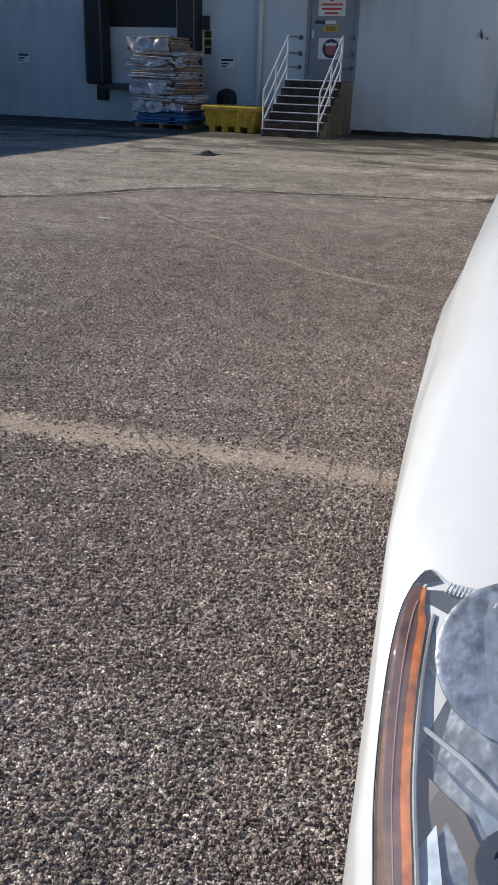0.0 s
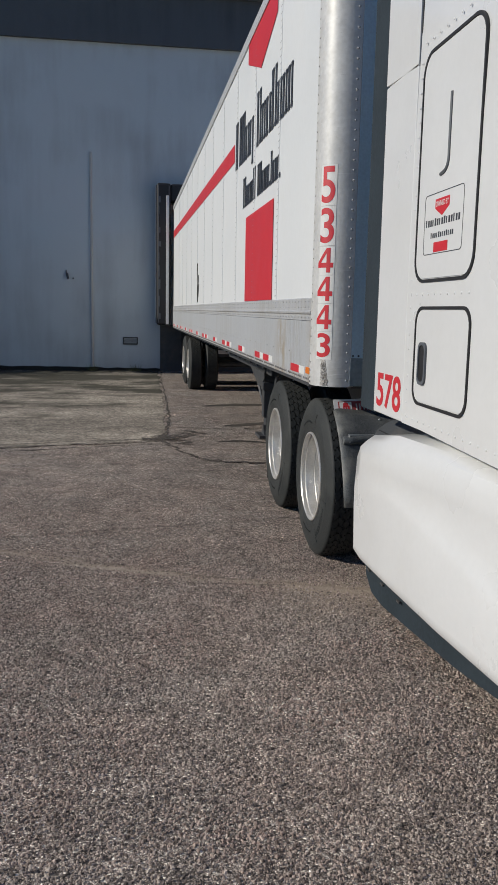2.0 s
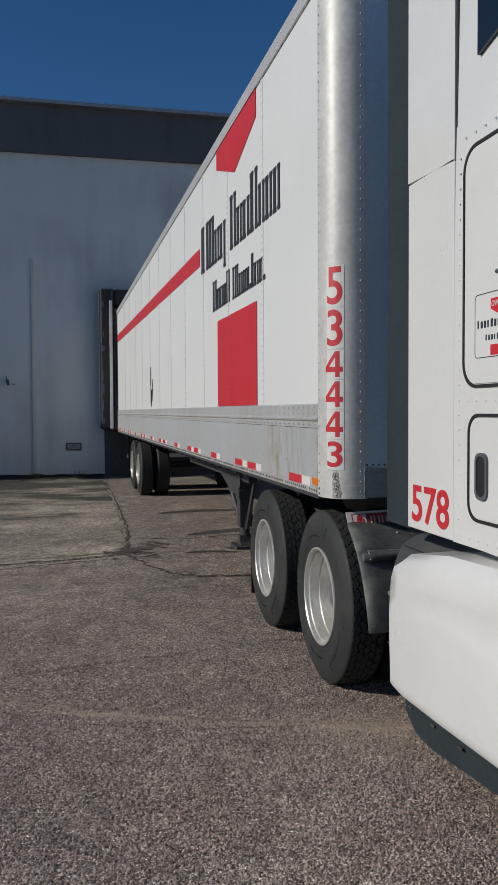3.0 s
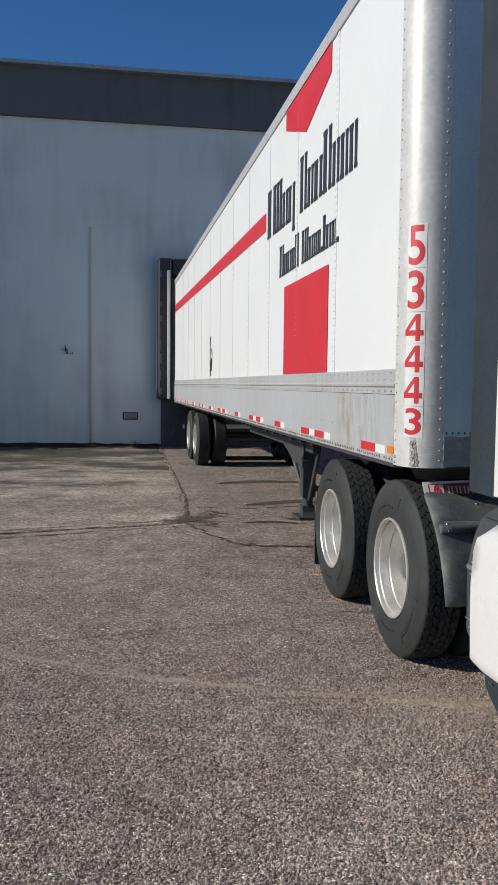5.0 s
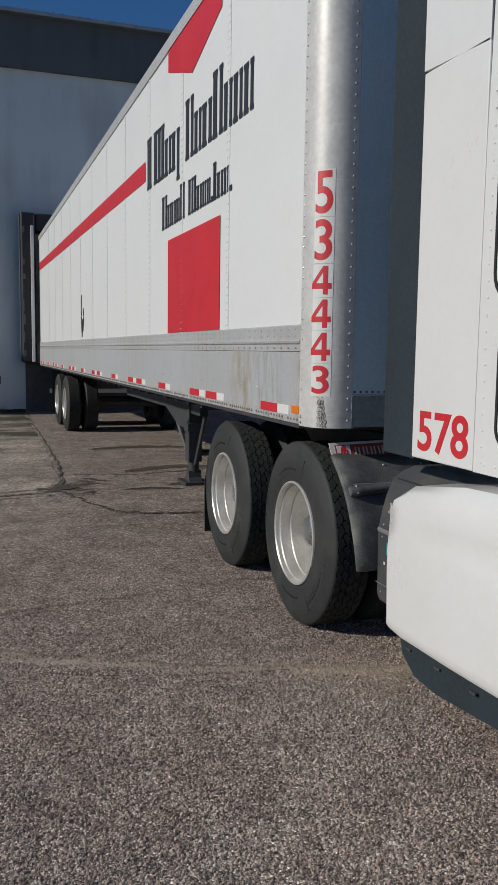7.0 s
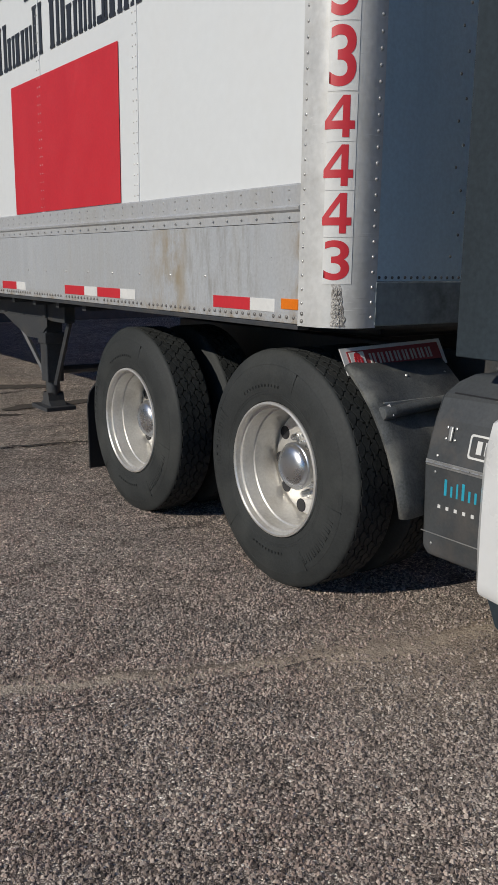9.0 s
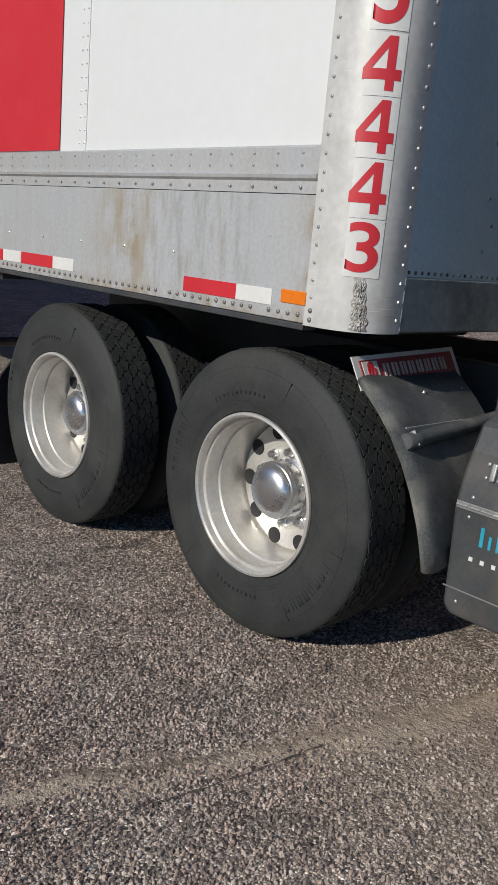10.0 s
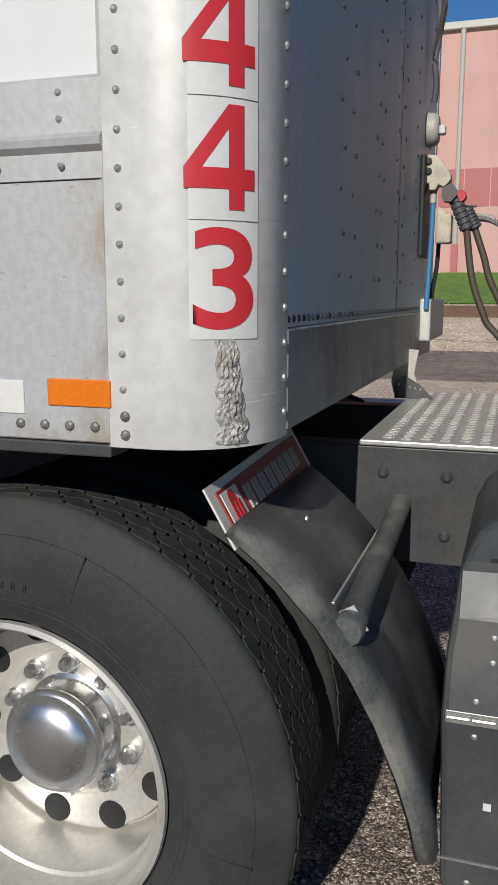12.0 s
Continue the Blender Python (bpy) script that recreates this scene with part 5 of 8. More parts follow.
Z_RAIL, Z_BAND, Z_PANEL, Z_TOP, Z_ROOF = 1.157, 1.54, 1.68, 4.02, 4.13


def trailer():
    t = holder("box_trailer", "white box trailer with red decals, backed to the dock", "trailer", (1.3, 14, 0))
    inset = 0.012
    # far side, floor, roof
    part("far_side", boxed(TX1 - 0.04, TX1, NOSE_Y + 0.2, TAIL_Y, Z_RAIL, Z_TOP), PANEL, t)
    part("floor", boxed(0.05, TX1 - 0.05, NOSE_Y + 0.1, TAIL_Y, 1.19, 1.30), DARKSTEEL, t)
    part("roof", boxed(0.02, TX1 - 0.02, NOSE_Y + 0.1, TAIL_Y, Z_ROOF - 0.03, Z_ROOF - 0.005), PANEL, t)
    # side panels, one by one, and the rivet rows on their seams
    seams = [6.235, 7.555] + [7.555 + 1.2335 * k for k in range(1, 12)]
    seams[-1] = TAIL_Y - 0.05
    for a, b in zip(seams, seams[1:]):
        part("side_panel", boxed(inset, inset + 0.03, a + 0.002, b - 0.002, Z_PANEL, Z_TOP, 0.0015, 1), PANEL, t)
    for s in seams[1:-1]:
        bm = boxed(inset - 0.004, inset, s - 0.028, s + 0.028, Z_PANEL, Z_TOP)
        part("seam_strip", bm, PANEL, t)
        n = 46 if s < 11 else 30
        rows = [(inset - 0.004, s + d, Z_PANEL + 0.03 + k * (Z_TOP - Z_PANEL - 0.06) / n) for k in range(n + 1) for d in (-0.017, 0.017)]
        rivets("rivet_row", studs(bmesh.new(), rows, "x", -1, 0.0048, 0.003, 6), RIVET, t)
    # top rail
    bm = prism(bmesh.new(), [(0.02, Z_TOP - 0.004), (-0.002, Z_TOP - 0.004), (-0.002, Z_ROOF - 0.02), (0.006, Z_ROOF - 0.004), (0.03, Z_ROOF), (0.06, Z_ROOF), (0.06, Z_TOP)], "y", NOSE_Y + 0.2, TAIL_Y)
    top = part("top_rail", bm, RAILALU, t, "grey aluminium top rail")
    spots = [(-0.002, NOSE_Y + 0.3 + 0.075 * k, Z_TOP + z) for k in range(int((TAIL_Y - NOSE_Y - 0.35) / 0.075)) for z in (0.022, 0.075)]
    rivets("rivet_row", studs(bmesh.new(), spots, "x", -1, 0.006, 0.003, 5), RIVET, top)
    # ribbed band above the bottom rail
    prof = [(0.03, Z_BAND), (0.004, Z_BAND), (0.004, Z_BAND + 0.036), (-0.008, Z_BAND + 0.044), (-0.010, Z_BAND + 0.054), (0.0, Z_BAND + 0.062), (0.0, Z_PANEL - 0.006), (0.008, Z_PANEL), (0.03, Z_PANEL)]
    band = part("ribbed_band", prism(bmesh.new(), prof, "y", 6.237, TAIL_Y - 0.04), RAILALU, t, "ribbed grey aluminium band")
    spots = [(0.0, 6.305 + 0.107 * k, Z_BAND + z) for k in range(147) for z in (0.018, 0.082, 0.118)]
    rivets("rivet_row", studs(bmesh.new(), spots, "x", -1, 0.0055, 0.004, 7), RIVET, band)
    # bottom rail with its stud rows
    bm = boxed(0.0, 0.035, 6.237, TAIL_Y, Z_RAIL, Z_BAND - 0.003, 0.002, 1)
    rail = part("bottom_rail", bm, ALU, t, "weathered aluminium side rail with dents and rust streaks")
    spots = [(0.0, 6.262 + 0.043 * k, Z_RAIL + 0.024) for k in range(368) if k % 12 != 4]
    rivets("rivet_row", studs(bmesh.new(), spots, "x", -1, 0.0085, 0.006, 7), BOLTSTEEL, rail)
    spots = [(0.0, 6.9 + 0.31 * k, Z_RAIL + 0.17) for k in range(48)]
    rivets("rivet_row", studs(bmesh.new(), spots, "x", -1, 0.006, 0.004, 6), RIVET, rail)
    part("rail_lip", boxed(0.0, 0.06, 6.237, TAIL_Y, Z_RAIL - 0.022, Z_RAIL - 0.002, 0.003), DARKSTEEL, t)
    # reflective tape
    tape_z = (1.196, 1.247)

    def tape(y, wide, material, label):
        part("reflector_tape", boxed(-0.0025, 0.002, y - wide, y, *tape_z, 0.0008, 1), material, t, label)
    for y in (6.832, 8.475, 8.02, 9.58, 11.06, 10.61, 12.13, 13.77, 13.31, 14.88, 16.44, 15.98, 17.6, 19.15, 18.69, 20.3, 21.85, 21.39):
        tape(y, 0.279, RED, "red reflective tape")
        tape(y - 0.280, 0.170, DECALWHITE, "white reflective tape")
    part("side_marker", boxed(-0.004, 0.002, 6.234, 6.340, 1.211, 1.252, 0.002), AMBER, t, "orange reflector")
    # rounded front corner posts
    for sx, x0 in ((1, 0.0), (-1, TX1)):
        rad = 0.155
        line = [(0.0, 6.237), (0.0, NOSE_Y + rad + 0.03)]
        line += [(rad - rad * math.cos(radians(a)), NOSE_Y + rad - rad * math.sin(radians(a))) for a in range(0, 91, 9)]
        line += [(0.20, NOSE_Y)]
        outer = [(x0 + sx * u, v) for u, v in line]
        inner = [(x0 + sx * (u + 0.03), v + 0.03) for u, v in line[::-1]]
        bm = prism(bmesh.new(), outer + inner, "z", Z_RAIL - 0.005, Z_ROOF)
        post = part("corner_post", bm, POST, t, "rounded bright aluminium corner post, gouged at its foot", True)
        if sx == 1:
            spots = [(0.0, 6.214, 1.239 + 0.052 * k) for k in range(55)]
            rivets("rivet_row", studs(bmesh.new(), spots, "x", -1, 0.006, 0.0045, 8), RIVET, post)
            for z in (1.199, 1.171):
                part("bolt", studs(bmesh.new(), [(0.0, 6.212, z)], "x", -1, 0.0085, 0.006, 8), BOLTSTEEL, post)
            spots = [(0.178, NOSE_Y, Z_RAIL + 0.035 + 0.055 * k) for k in range(53)]
            rivets("rivet_row", studs(bmesh.new(), spots, "y", -1, 0.0075, 0.0055, 8), RIVET, post)
            # torn, scraped metal at the foot
            bm = bmesh.new()
            rows = []
            for iz in range(30):
                z = Z_RAIL + 0.002 + 0.155 * iz / 29
                row = []
                for ia in range(15):
                    f = ia / 14
                    a = radians(37 + (13 + 9 * (29 - iz) / 29) * f + 3 * noise.noise(Vector((iz * 0.3, 0, 9))))
                    edge = math.sin(math.pi * f) * min(1, (29 - iz) / 6)
                    lift = 0.0008 + edge * (0.0035 + 0.009 * noise.noise(Vector((ia * 0.8, iz * 0.7, 3)))) - 0.002 * (f in (0, 1))
                    row.append((rad - (rad + lift) * math.cos(a), NOSE_Y + rad - (rad + lift) * math.sin(a), z))
                rows.append(row)
            loft(bm, rows)
            rivets("gouge", bm, mat("torn_metal", (0.46, 0.445, 0.42), 0.62, 0.25, 0.45, 45, 160, bump=0.8, bump_scale=120, dirt=(0.16, 0.13, 0.10), dirt_amount=0.8, dirt_scale=22), post, "torn scraped metal")
            # number plates, one digit each
            zs = [(2.437, 2.209, "5"), (2.204, 1.981, "3"), (1.975, 1.812, "4"), (1.81, 1.647, "4"), (1.645, 1.482, "4"), (1.48, 1.315, "3")]
            for za, zb, ch in zs:
                hgt = za - zb
                digit_on_post(ch, zb, hgt, rad, post)
    # nose sheet, lower sill, rivets, seam
    nose = part("nose_sheet", boxed(0.197, TX1 - 0.197, NOSE_Y + 0.004, NOSE_Y + 0.03, 1.325, Z_ROOF - 0.03), NOSE, t, "blue-grey riveted nose sheet")
    spots = []
    for x in (0.60, 0.72, 1.02, 1.10, 1.36, 1.50, 1.80, 2.2):
        spots += [(x + 0.012 * (k % 2) * 3, NOSE_Y + 0.004, 1.42 + 0.085 * k) for k in range(31)]
    spots += [(0.215 + 0.034 * k, NOSE_Y + 0.004, 1.338) for k in range(62)]
    # dark steel here paints the rivets' shaded sides into their colour
    rivets("rivet_row", studs(bmesh.new(), spots, "y", -1, 0.0068, 0.004, 7), DARKSTEEL, nose)
    part("seam_line", boxed(1.427, 1.433, NOSE_Y + 0.0015, NOSE_Y + 0.004, 1.33, Z_ROOF - 0.04), BLACK, nose)
    sill = part("nose_sill", boxed(0.195, TX1 - 0.195, NOSE_Y - 0.002, NOSE_Y + 0.05, Z_RAIL, 1.324, 0.004, 1), SILL, t, "mottled dark steel sill")
    part("nose_top_rail", boxed(0.197, TX1 - 0.197, NOSE_Y - 0.001, NOSE_Y + 0.05, Z_ROOF - 0.12, Z_ROOF, 0.008), RAILALU, t)
    part("guard_plate", boxed(2.03, TX1 - 0.02, NOSE_Y - 0.040, NOSE_Y + 0.002, 1.215, 1.372, 0.008), POST, t, "pale corner guard")
    # air and light couplings on the nose
    couplings(t)
    # undercarriage: kingpin plate, cross members, landing gear, bogie
    part("coupler_plate", boxed(0.25, TX1 - 0.25, NOSE_Y + 0.15, 8.1, 1.13, 1.157), DARKSTEEL, t)
    for k in range(34):
        y = 8.3 + k * 0.4
        part("cross_member", boxed(0.05, TX1 - 0.05, y, y + 0.05, 1.10, 1.19), DARKSTEEL, t)
    for x in (0.80, 1.72):
        part("bogie_rail", boxed(x, x + 0.08, 14.5, 21.5, 0.95, 1.10), DARKSTEEL, t)
    for x in (0.25, 2.21):
        part("gear_beam", boxed(x + 0.02, x + 0.10, 9.15, 12.6, 0.965, 1.13, 0.006), DARKSTEEL, t, "dark steel beam above the landing gear")
        leg = part("landing_leg", boxed(x, x + 0.13, 9.45, 9.57, 0.52, 1.12, 0.008), DARKSTEEL, t, "raised dark steel landing leg")
        part("collar", boxed(x - 0.012, x + 0.142, 9.435, 9.585, 0.80, 0.88, 0.006), DARKSTEEL, leg)
        part("inner_leg", tube(bmesh.new(), [(x + 0.065, 9.51, 0.40), (x + 0.065, 9.51, 0.56)], 0.052, 14), DARKSTEEL, leg, "", True)
        part("foot", loft(bmesh.new(), [[(x + 0.065 + 0.06 * c - s * d, 9.51 + e, z) for c, s, d, e in ((-1, 0, 0, -w), (1, 0, 0, -w), (1, 0, 0, w), (-1, 0, 0, w), (-1, 0, 0, -w))] for w, z in ((0.045, 0.44), (0.06, 0.38), (0.10, 0.345))]), DARKSTEEL, leg)
        part("foot_plate", boxed(x - 0.05, x + 0.18, 9.36, 9.66, 0.315, 0.345, 0.004), DARKSTEEL, leg)
        part("gusset", prism(bmesh.new(), [(10.35, 0.985), (9.40, 0.985), (9.40, 0.93), (9.56, 0.83), (9.80, 0.83)], "x", x - 0.008, x), DARKSTEEL, leg, "dark gusset plate")
        for pa, pb in (((x + 0.02, 10.0, 0.90), (x + 0.05, 9.58, 0.54)), ((x + 0.10, 9.25, 0.96), (x + 0.07, 9.46, 0.50))):
            part("brace", tube(bmesh.new(), [pa, pb], 0.022, 6), DARKSTEEL, leg)
    part("cross_brace", tube(bmesh.new(), [(0.35, 9.50, 0.60), (2.25, 9.50, 0.60)], 0.03, 8), DARKSTEEL, t)
    for y in (17.92, 19.25):
        dual_wheel(t, y, 0.515, 0.075, 0.52, 6)
        part("axle", tube(bmesh.new(), [(0.3, y, 0.515), (2.3, y, 0.515)], 0.065, 12), DARKSTEEL, t)
        part("far_tyre", lathe(bmesh.new(), tyre_profile(0.27, 0.52), (1.92, y, 0.515), "x", 40), TYRE, t, "", True)
    part("rear_flap", boxed(0.1, 0.7, 20.4, 20.42, 0.25, 1.1), BLACK, t)
    part("under_ride_bar", boxed(0.2, 2.4, 22.0, 22.1, 0.5, 0.6, 0.01), GALV, t)
    # scuff marks far down the side
    scar = bmesh.new()
    for pts in ([(14.82, 1.78), (14.86, 2.05), (14.84, 2.34)], [(14.70, 1.80), (14.62, 2.0), (14.66, 2.14)], [(14.8, 1.72), (14.74, 1.9), (14.72, 1.98)]):
        tube(scar, [(inset - 0.001, y, z) for y, z in curve_points([(0, *p) for p in pts]) and [(p.y, p.z) for p in curve_points([(0, *q) for q in pts])]], 0.012, 5)
    part("scrape", scar, BLACK, t, "black scrape marks")
    decals(t, inset - 0.0045)
    return t


BEIGE = mat("beige_cast_metal", (0.56, 0.52, 0.43), 0.6, 0.1, 0.15, 20, 120, dirt=(0.22, 0.19, 0.15), dirt_amount=0.6, dirt_scale=16)


def couplings(t):
    """Air and power couplings on the nose, with the plate they sit on."""
    front = NOSE_Y - 0.012

    def at(off, z, x=2.03):
        return (x, front - 0.80 * off, z - 0.012)
    part("coupling_plate", boxed(1.93, 2.13, front, NOSE_Y + 0.003, 1.52, 1.865, 0.004), BLACK, t)
    body = [(0.0, 1.885), (0.040, 1.881), (0.063, 1.863), (0.083, 1.838), (0.103, 1.816), (0.105, 1.798), (0.091, 1.782), (0.071, 1.771), (0.051, 1.782), (0.040, 1.763), (0.012, 1.763), (0.010, 1.786), (0.0, 1.786)]
    bm = prism(bmesh.new(), [(front - 0.80 * o, z - 0.012) for o, z in body], "x", 1.985, 2.055)
    gl = part("glad_hand", bm, BEIGE, t, "beige cast air coupling")
    md = gl.modifiers.new("soft_edges", "BEVEL")
    md.width, md.segments, md.limit_method = 0.006, 2, "ANGLE"
    for z in (1.862, 1.828):
        part("bolt", tube(bmesh.new(), [at(0.008, z, 1.975), at(0.008, z, 1.99)], 0.011, 8), BLACK, gl)
    part("nipple", tube(bmesh.new(), [at(0.028, 1.765, 2.02), at(0.028, 1.722, 2.02)], 0.013, 12), PALEGREY, gl, "", True)
    part("air_line", tube(bmesh.new(), curve_points([at(0.028, 1.725, 2.02), at(0.026, 1.62, 2.02), at(0.020, 1.48, 2.02), at(0.014, 1.345, 2.02)], 5), 0.0095, 10), BLUELINE, gl, "blue plastic air line", True)
    part("cable", tube(bmesh.new(), curve_points([at(0.05, 1.60, 2.10), at(0.045, 1.5, 2.10), at(0.03, 1.42, 2.10), at(0.025, 1.345, 2.10)], 5), 0.008, 8), BLACK, gl, "", True)
    seal = part("clamp", prism(bmesh.new(), [(front - 0.80 * o, z - 0.012) for o, z in ((0.068, 1.770), (0.110, 1.786), (0.130, 1.765), (0.134, 1.745), (0.108, 1.722), (0.076, 1.724), (0.066, 1.742))], "x", 1.99, 2.05), DARKSTEEL, gl, "dark grey coupling clamp")
    part("release", lathe(bmesh.new(), [(0.0005, -0.03), (0.018, -0.03), (0.021, -0.024), (0.021, 0.01)], at(0.146, 1.742, 2.04), "x", 16), RED, seal, "red coupling cap", True)
    second = part("glad_hand", boxed(2.00, 2.075, front - 0.09, front - 0.036, 1.568, 1.670, 0.006), BEIGE, t, "beige coupling box")
    part("lug", prism(bmesh.new(), [(front - 0.80 * o, z - 0.012) for o, z in ((0.05, 1.68), (0.052, 1.71), (0.066, 1.702), (0.084, 1.694), (0.09, 1.68))], "x", 2.02, 2.05), BEIGE, second)
    sock = part("power_socket", lathe(bmesh.new(), [(0.0005, -0.040), (0.044, -0.040), (0.054, -0.032), (0.058, -0.020), (0.058, -0.006), (0.061, 0.0)], (2.08, NOSE_Y, 1.972), "y", 28), PALEGREY, t, "round grey power socket with its lid", True)
    part("lid", boxed(2.055, 2.095, NOSE_Y - 0.064, NOSE_Y - 0.040, 1.952, 1.984, 0.006), GALV, sock)
    part("cover_cable", tube(bmesh.new(), curve_points([(2.06, NOSE_Y - 0.02, 2.06), (2.05, NOSE_Y - 0.026, 2.12), (2.04, NOSE_Y - 0.02, 2.2), (2.05, NOSE_Y - 0.03, 2.3), (2.06, NOSE_Y - 0.02, 2.55)], 6), 0.011, 10), GREYFLAP, sock, "grey cable", True)
    holder_bm = bmesh.new()
    loft(holder_bm, [[(2.0 + w, NOSE_Y - o, z) for w, o in ((0.0, 0.008 + a), (0.03, 0.016 + a), (0.07, 0.02 + a), (0.12, 0.01 + a))] for z, a in ((2.21, 0.004), (2.30, 0.022), (2.38, 0.034), (2.44, 0.026), (2.50, 0.008))])
    bmesh.ops.solidify(holder_bm, geom=holder_bm.faces, thickness=0.004)
    part("paper_pouch", holder_bm, BEIGE, t, "bent pale document pouch")
    # curved bracket below the nose
    bm = prism(bmesh.new(), [(6.035, 1.205), (5.985, 1.20), (5.992, 1.16), (5.998, 1.12), (5.985, 1.085), (6.065, 1.05), (6.075, 1.09), (6.066, 1.15)], "x", 1.740, 1.752)
    low = part("nose_bracket", bm, PALEGREY, t, "bent pale steel bracket below the nose", True)
    part("gusset", prism(bmesh.new(), [(6.03, 1.115), (5.98, 1.085), (5.93, 1.037), (6.06, 1.037), (6.06, 1.09)], "x", 1.72, 1.738), DARKSTEEL, low)
    rivets("bolt_row", studs(bmesh.new(), [(1.72, 6.045 - 0.018 * k, 1.085 - 0.004 * k) for k in range(5)], "x", -1, 0.005, 0.004, 6), RIVET, low)


def digit_on_post(ch, z0, hgt, rad, post):
    """A red digit on a pale backing, bent round the corner post."""
    bm = bmesh.new()
    if ch == "4":
        for shape in ([(0.60, 0), (0.83, 0), (0.83, 0.20), (0.60, 0.20)], [(0.60, 0.40), (0.83, 0.40), (0.83, 1), (0.60, 1)], [(0, 0.20), (1, 0.20), (1, 0.40), (0, 0.40)], [(0, 0.40), (0.23, 0.40), (0.60, 0.78), (0.60, 1)]):
            bm.faces.new([bm.verts.new((0.6 * x - 0.3, y, 0)) for x, y in shape])
    else:
        c = bpy.data.curves.new("digit", "FONT")
        c.body, c.size, c.align_x, c.offset = ch, 1.0, "CENTER", 0.014
        c.resolution_u = 8
        tmp = bpy.data.objects.new("digit", c)
        me = bpy.data.meshes.new_from_object(tmp)
        bpy.data.objects.remove(tmp)
        bpy.data.curves.remove(c)
        bm.from_mesh(me)
        bpy.data.meshes.remove(me)
    for k in range(24):
        bmesh.ops.bisect_plane(bm, geom=bm.verts[:] + bm.edges[:] + bm.faces[:], plane_co=(-0.35 + k * 0.03, 0, 0), plane_no=(1, 0, 0))
    bmesh.ops.triangulate(bm, faces=bm.faces)
    lo = Vector((min(v.co.x for v in bm.verts), min(v.co.y for v in bm.verts), 0))
    hi = Vector((max(v.co.x for v in bm.verts), max(v.co.y for v in bm.verts), 0))
    wide = 0.107 if ch == "4" else 0.094

    def wrap(s, z, lift):
        """s metres along the post from its flat edge at y = 6.13 towards the nose."""
        y = 6.139 - s
        flat = NOSE_Y + rad
        if y >= flat:
            return (-lift, y, z)
        a = min((flat - y) / rad, 1.5)
        return (rad - (rad + lift) * math.cos(a), NOSE_Y + rad - (rad + lift) * math.sin(a), z)
    for v in bm.verts:
        s = (v.co.x - lo.x) / (hi.x - lo.x) * wide + (0.021 if ch == "4" else 0.032)
        z = z0 + 0.012 + (v.co.y - lo.y) / (hi.y - lo.y) * (hgt - 0.022)
        v.co = wrap(s, z, 0.0026)
    part("digit", bm, RED, post, "red stencil digit " + ch)
    bm = bmesh.new()
    loft(bm, [[wrap(s * 0.0068, z, 0.0014) for s in range(4, 21)] for z in (z0 - 0.002, z0 + hgt - 0.002)])
    part("number_backing", bm, DECALWHITE, post)


def decals(t, x):
    """Red shapes and dark lettering shapes on the white side."""
    def sheet(name, outline, material, label):
        part(name, prism(bmesh.new(), outline, "x", x - 0.0012, x), material, t, label)
    sheet("red_block", [(7.728, Z_PANEL + 0.004), (9.258, Z_PANEL + 0.004), (9.258, 2.468), (7.728, 2.458)], RED, "red rectangle decal")
    sheet("red_top_decal", [(7.732, Z_TOP - 0.004), (7.732, 3.813), (8.49, 3.617), (9.262, 3.848), (9.262, Z_TOP - 0.004)], RED, "red angled decal at the top")
    sheet("red_stripe", [(10.20, 3.316), (10.20, 3.135), (TAIL_Y - 0.08, 3.33), (TAIL_Y - 0.08, 3.50)], RED, "long red stripe")

    def word(y, z, widths, high, tilt):
        """Plain upright bars the size of the letters, y falling along the word."""
        for wd, shape in widths:
            up, down = {"cap": (1.0, 0), "asc": (1.0, 0), "x": (0.67, 0), "desc": (0.67, 0.22), "dot": (0.14, 0)}[shape]
            zb = z + tilt * (10.1 - y)
            bm = bmesh.new()
            wide = wd - 0.045 if high > 0.35 else wd - 0.03
            stem = max(0.03, 0.40 * wide) if wd > 0.145 * high / 0.46 else wide
            bars = [(y, y - stem), (y - wide + 0.72 * stem, y - wide)] if stem < wide else [(y, y - wide)]
            for k, (a, b) in enumerate(bars):
                drop = down * high if k == len(bars) - 1 else 0.0
                foot = min(0.16 * (a - b), 0.012)
                low, top = zb - drop, zb + up * high
                prism(bm, [(a + foot, low), (b - foot, low), (b - foot, low + 0.06 * high), (b, low + 0.09 * high), (b, top - 0.09 * high), (b - foot, top - 0.06 * high), (b - foot, top), (a + foot, top), (a + foot, top - 0.06 * high), (a, top - 0.09 * high), (a, low + 0.09 * high), (a + foot, low + 0.06 * high)], "x", x - 0.0012, x)
            part("lettering_bar", bm, INK, t, "dark upright lettering bars")
            y -= wd
        return y
    word(10.10, 3.03, [(0.44, "cap"), (0.14, "asc"), (0.14, "asc"), (0.25, "x"), (0.29, "desc")], 0.46, -0.016)
    word(8.67, 3.03, [(0.26, "cap"), (0.22, "x"), (0.27, "x"), (0.26, "asc"), (0.21, "x"), (0.21, "x"), (0.21, "x")], 0.45, -0.016)
    word(9.48, 2.58, [(0.20, "cap"), (0.14, "x"), (0.17, "x"), (0.13, "x"), (0.16, "asc")], 0.28, 0.0)
    word(8.58, 2.58, [(0.16, "cap"), (0.08, "asc"), (0.16, "x"), (0.12, "x"), (0.11, "x"), (0.07, "dot")], 0.265, 0.0)
    word(7.90, 2.58, [(0.09, "cap"), (0.16, "x"), (0.13, "x"), (0.07, "dot")], 0.255, 0.0)


trailer()


# ---- tractor ----
SX = 0.13   # plane of the sleeper's side
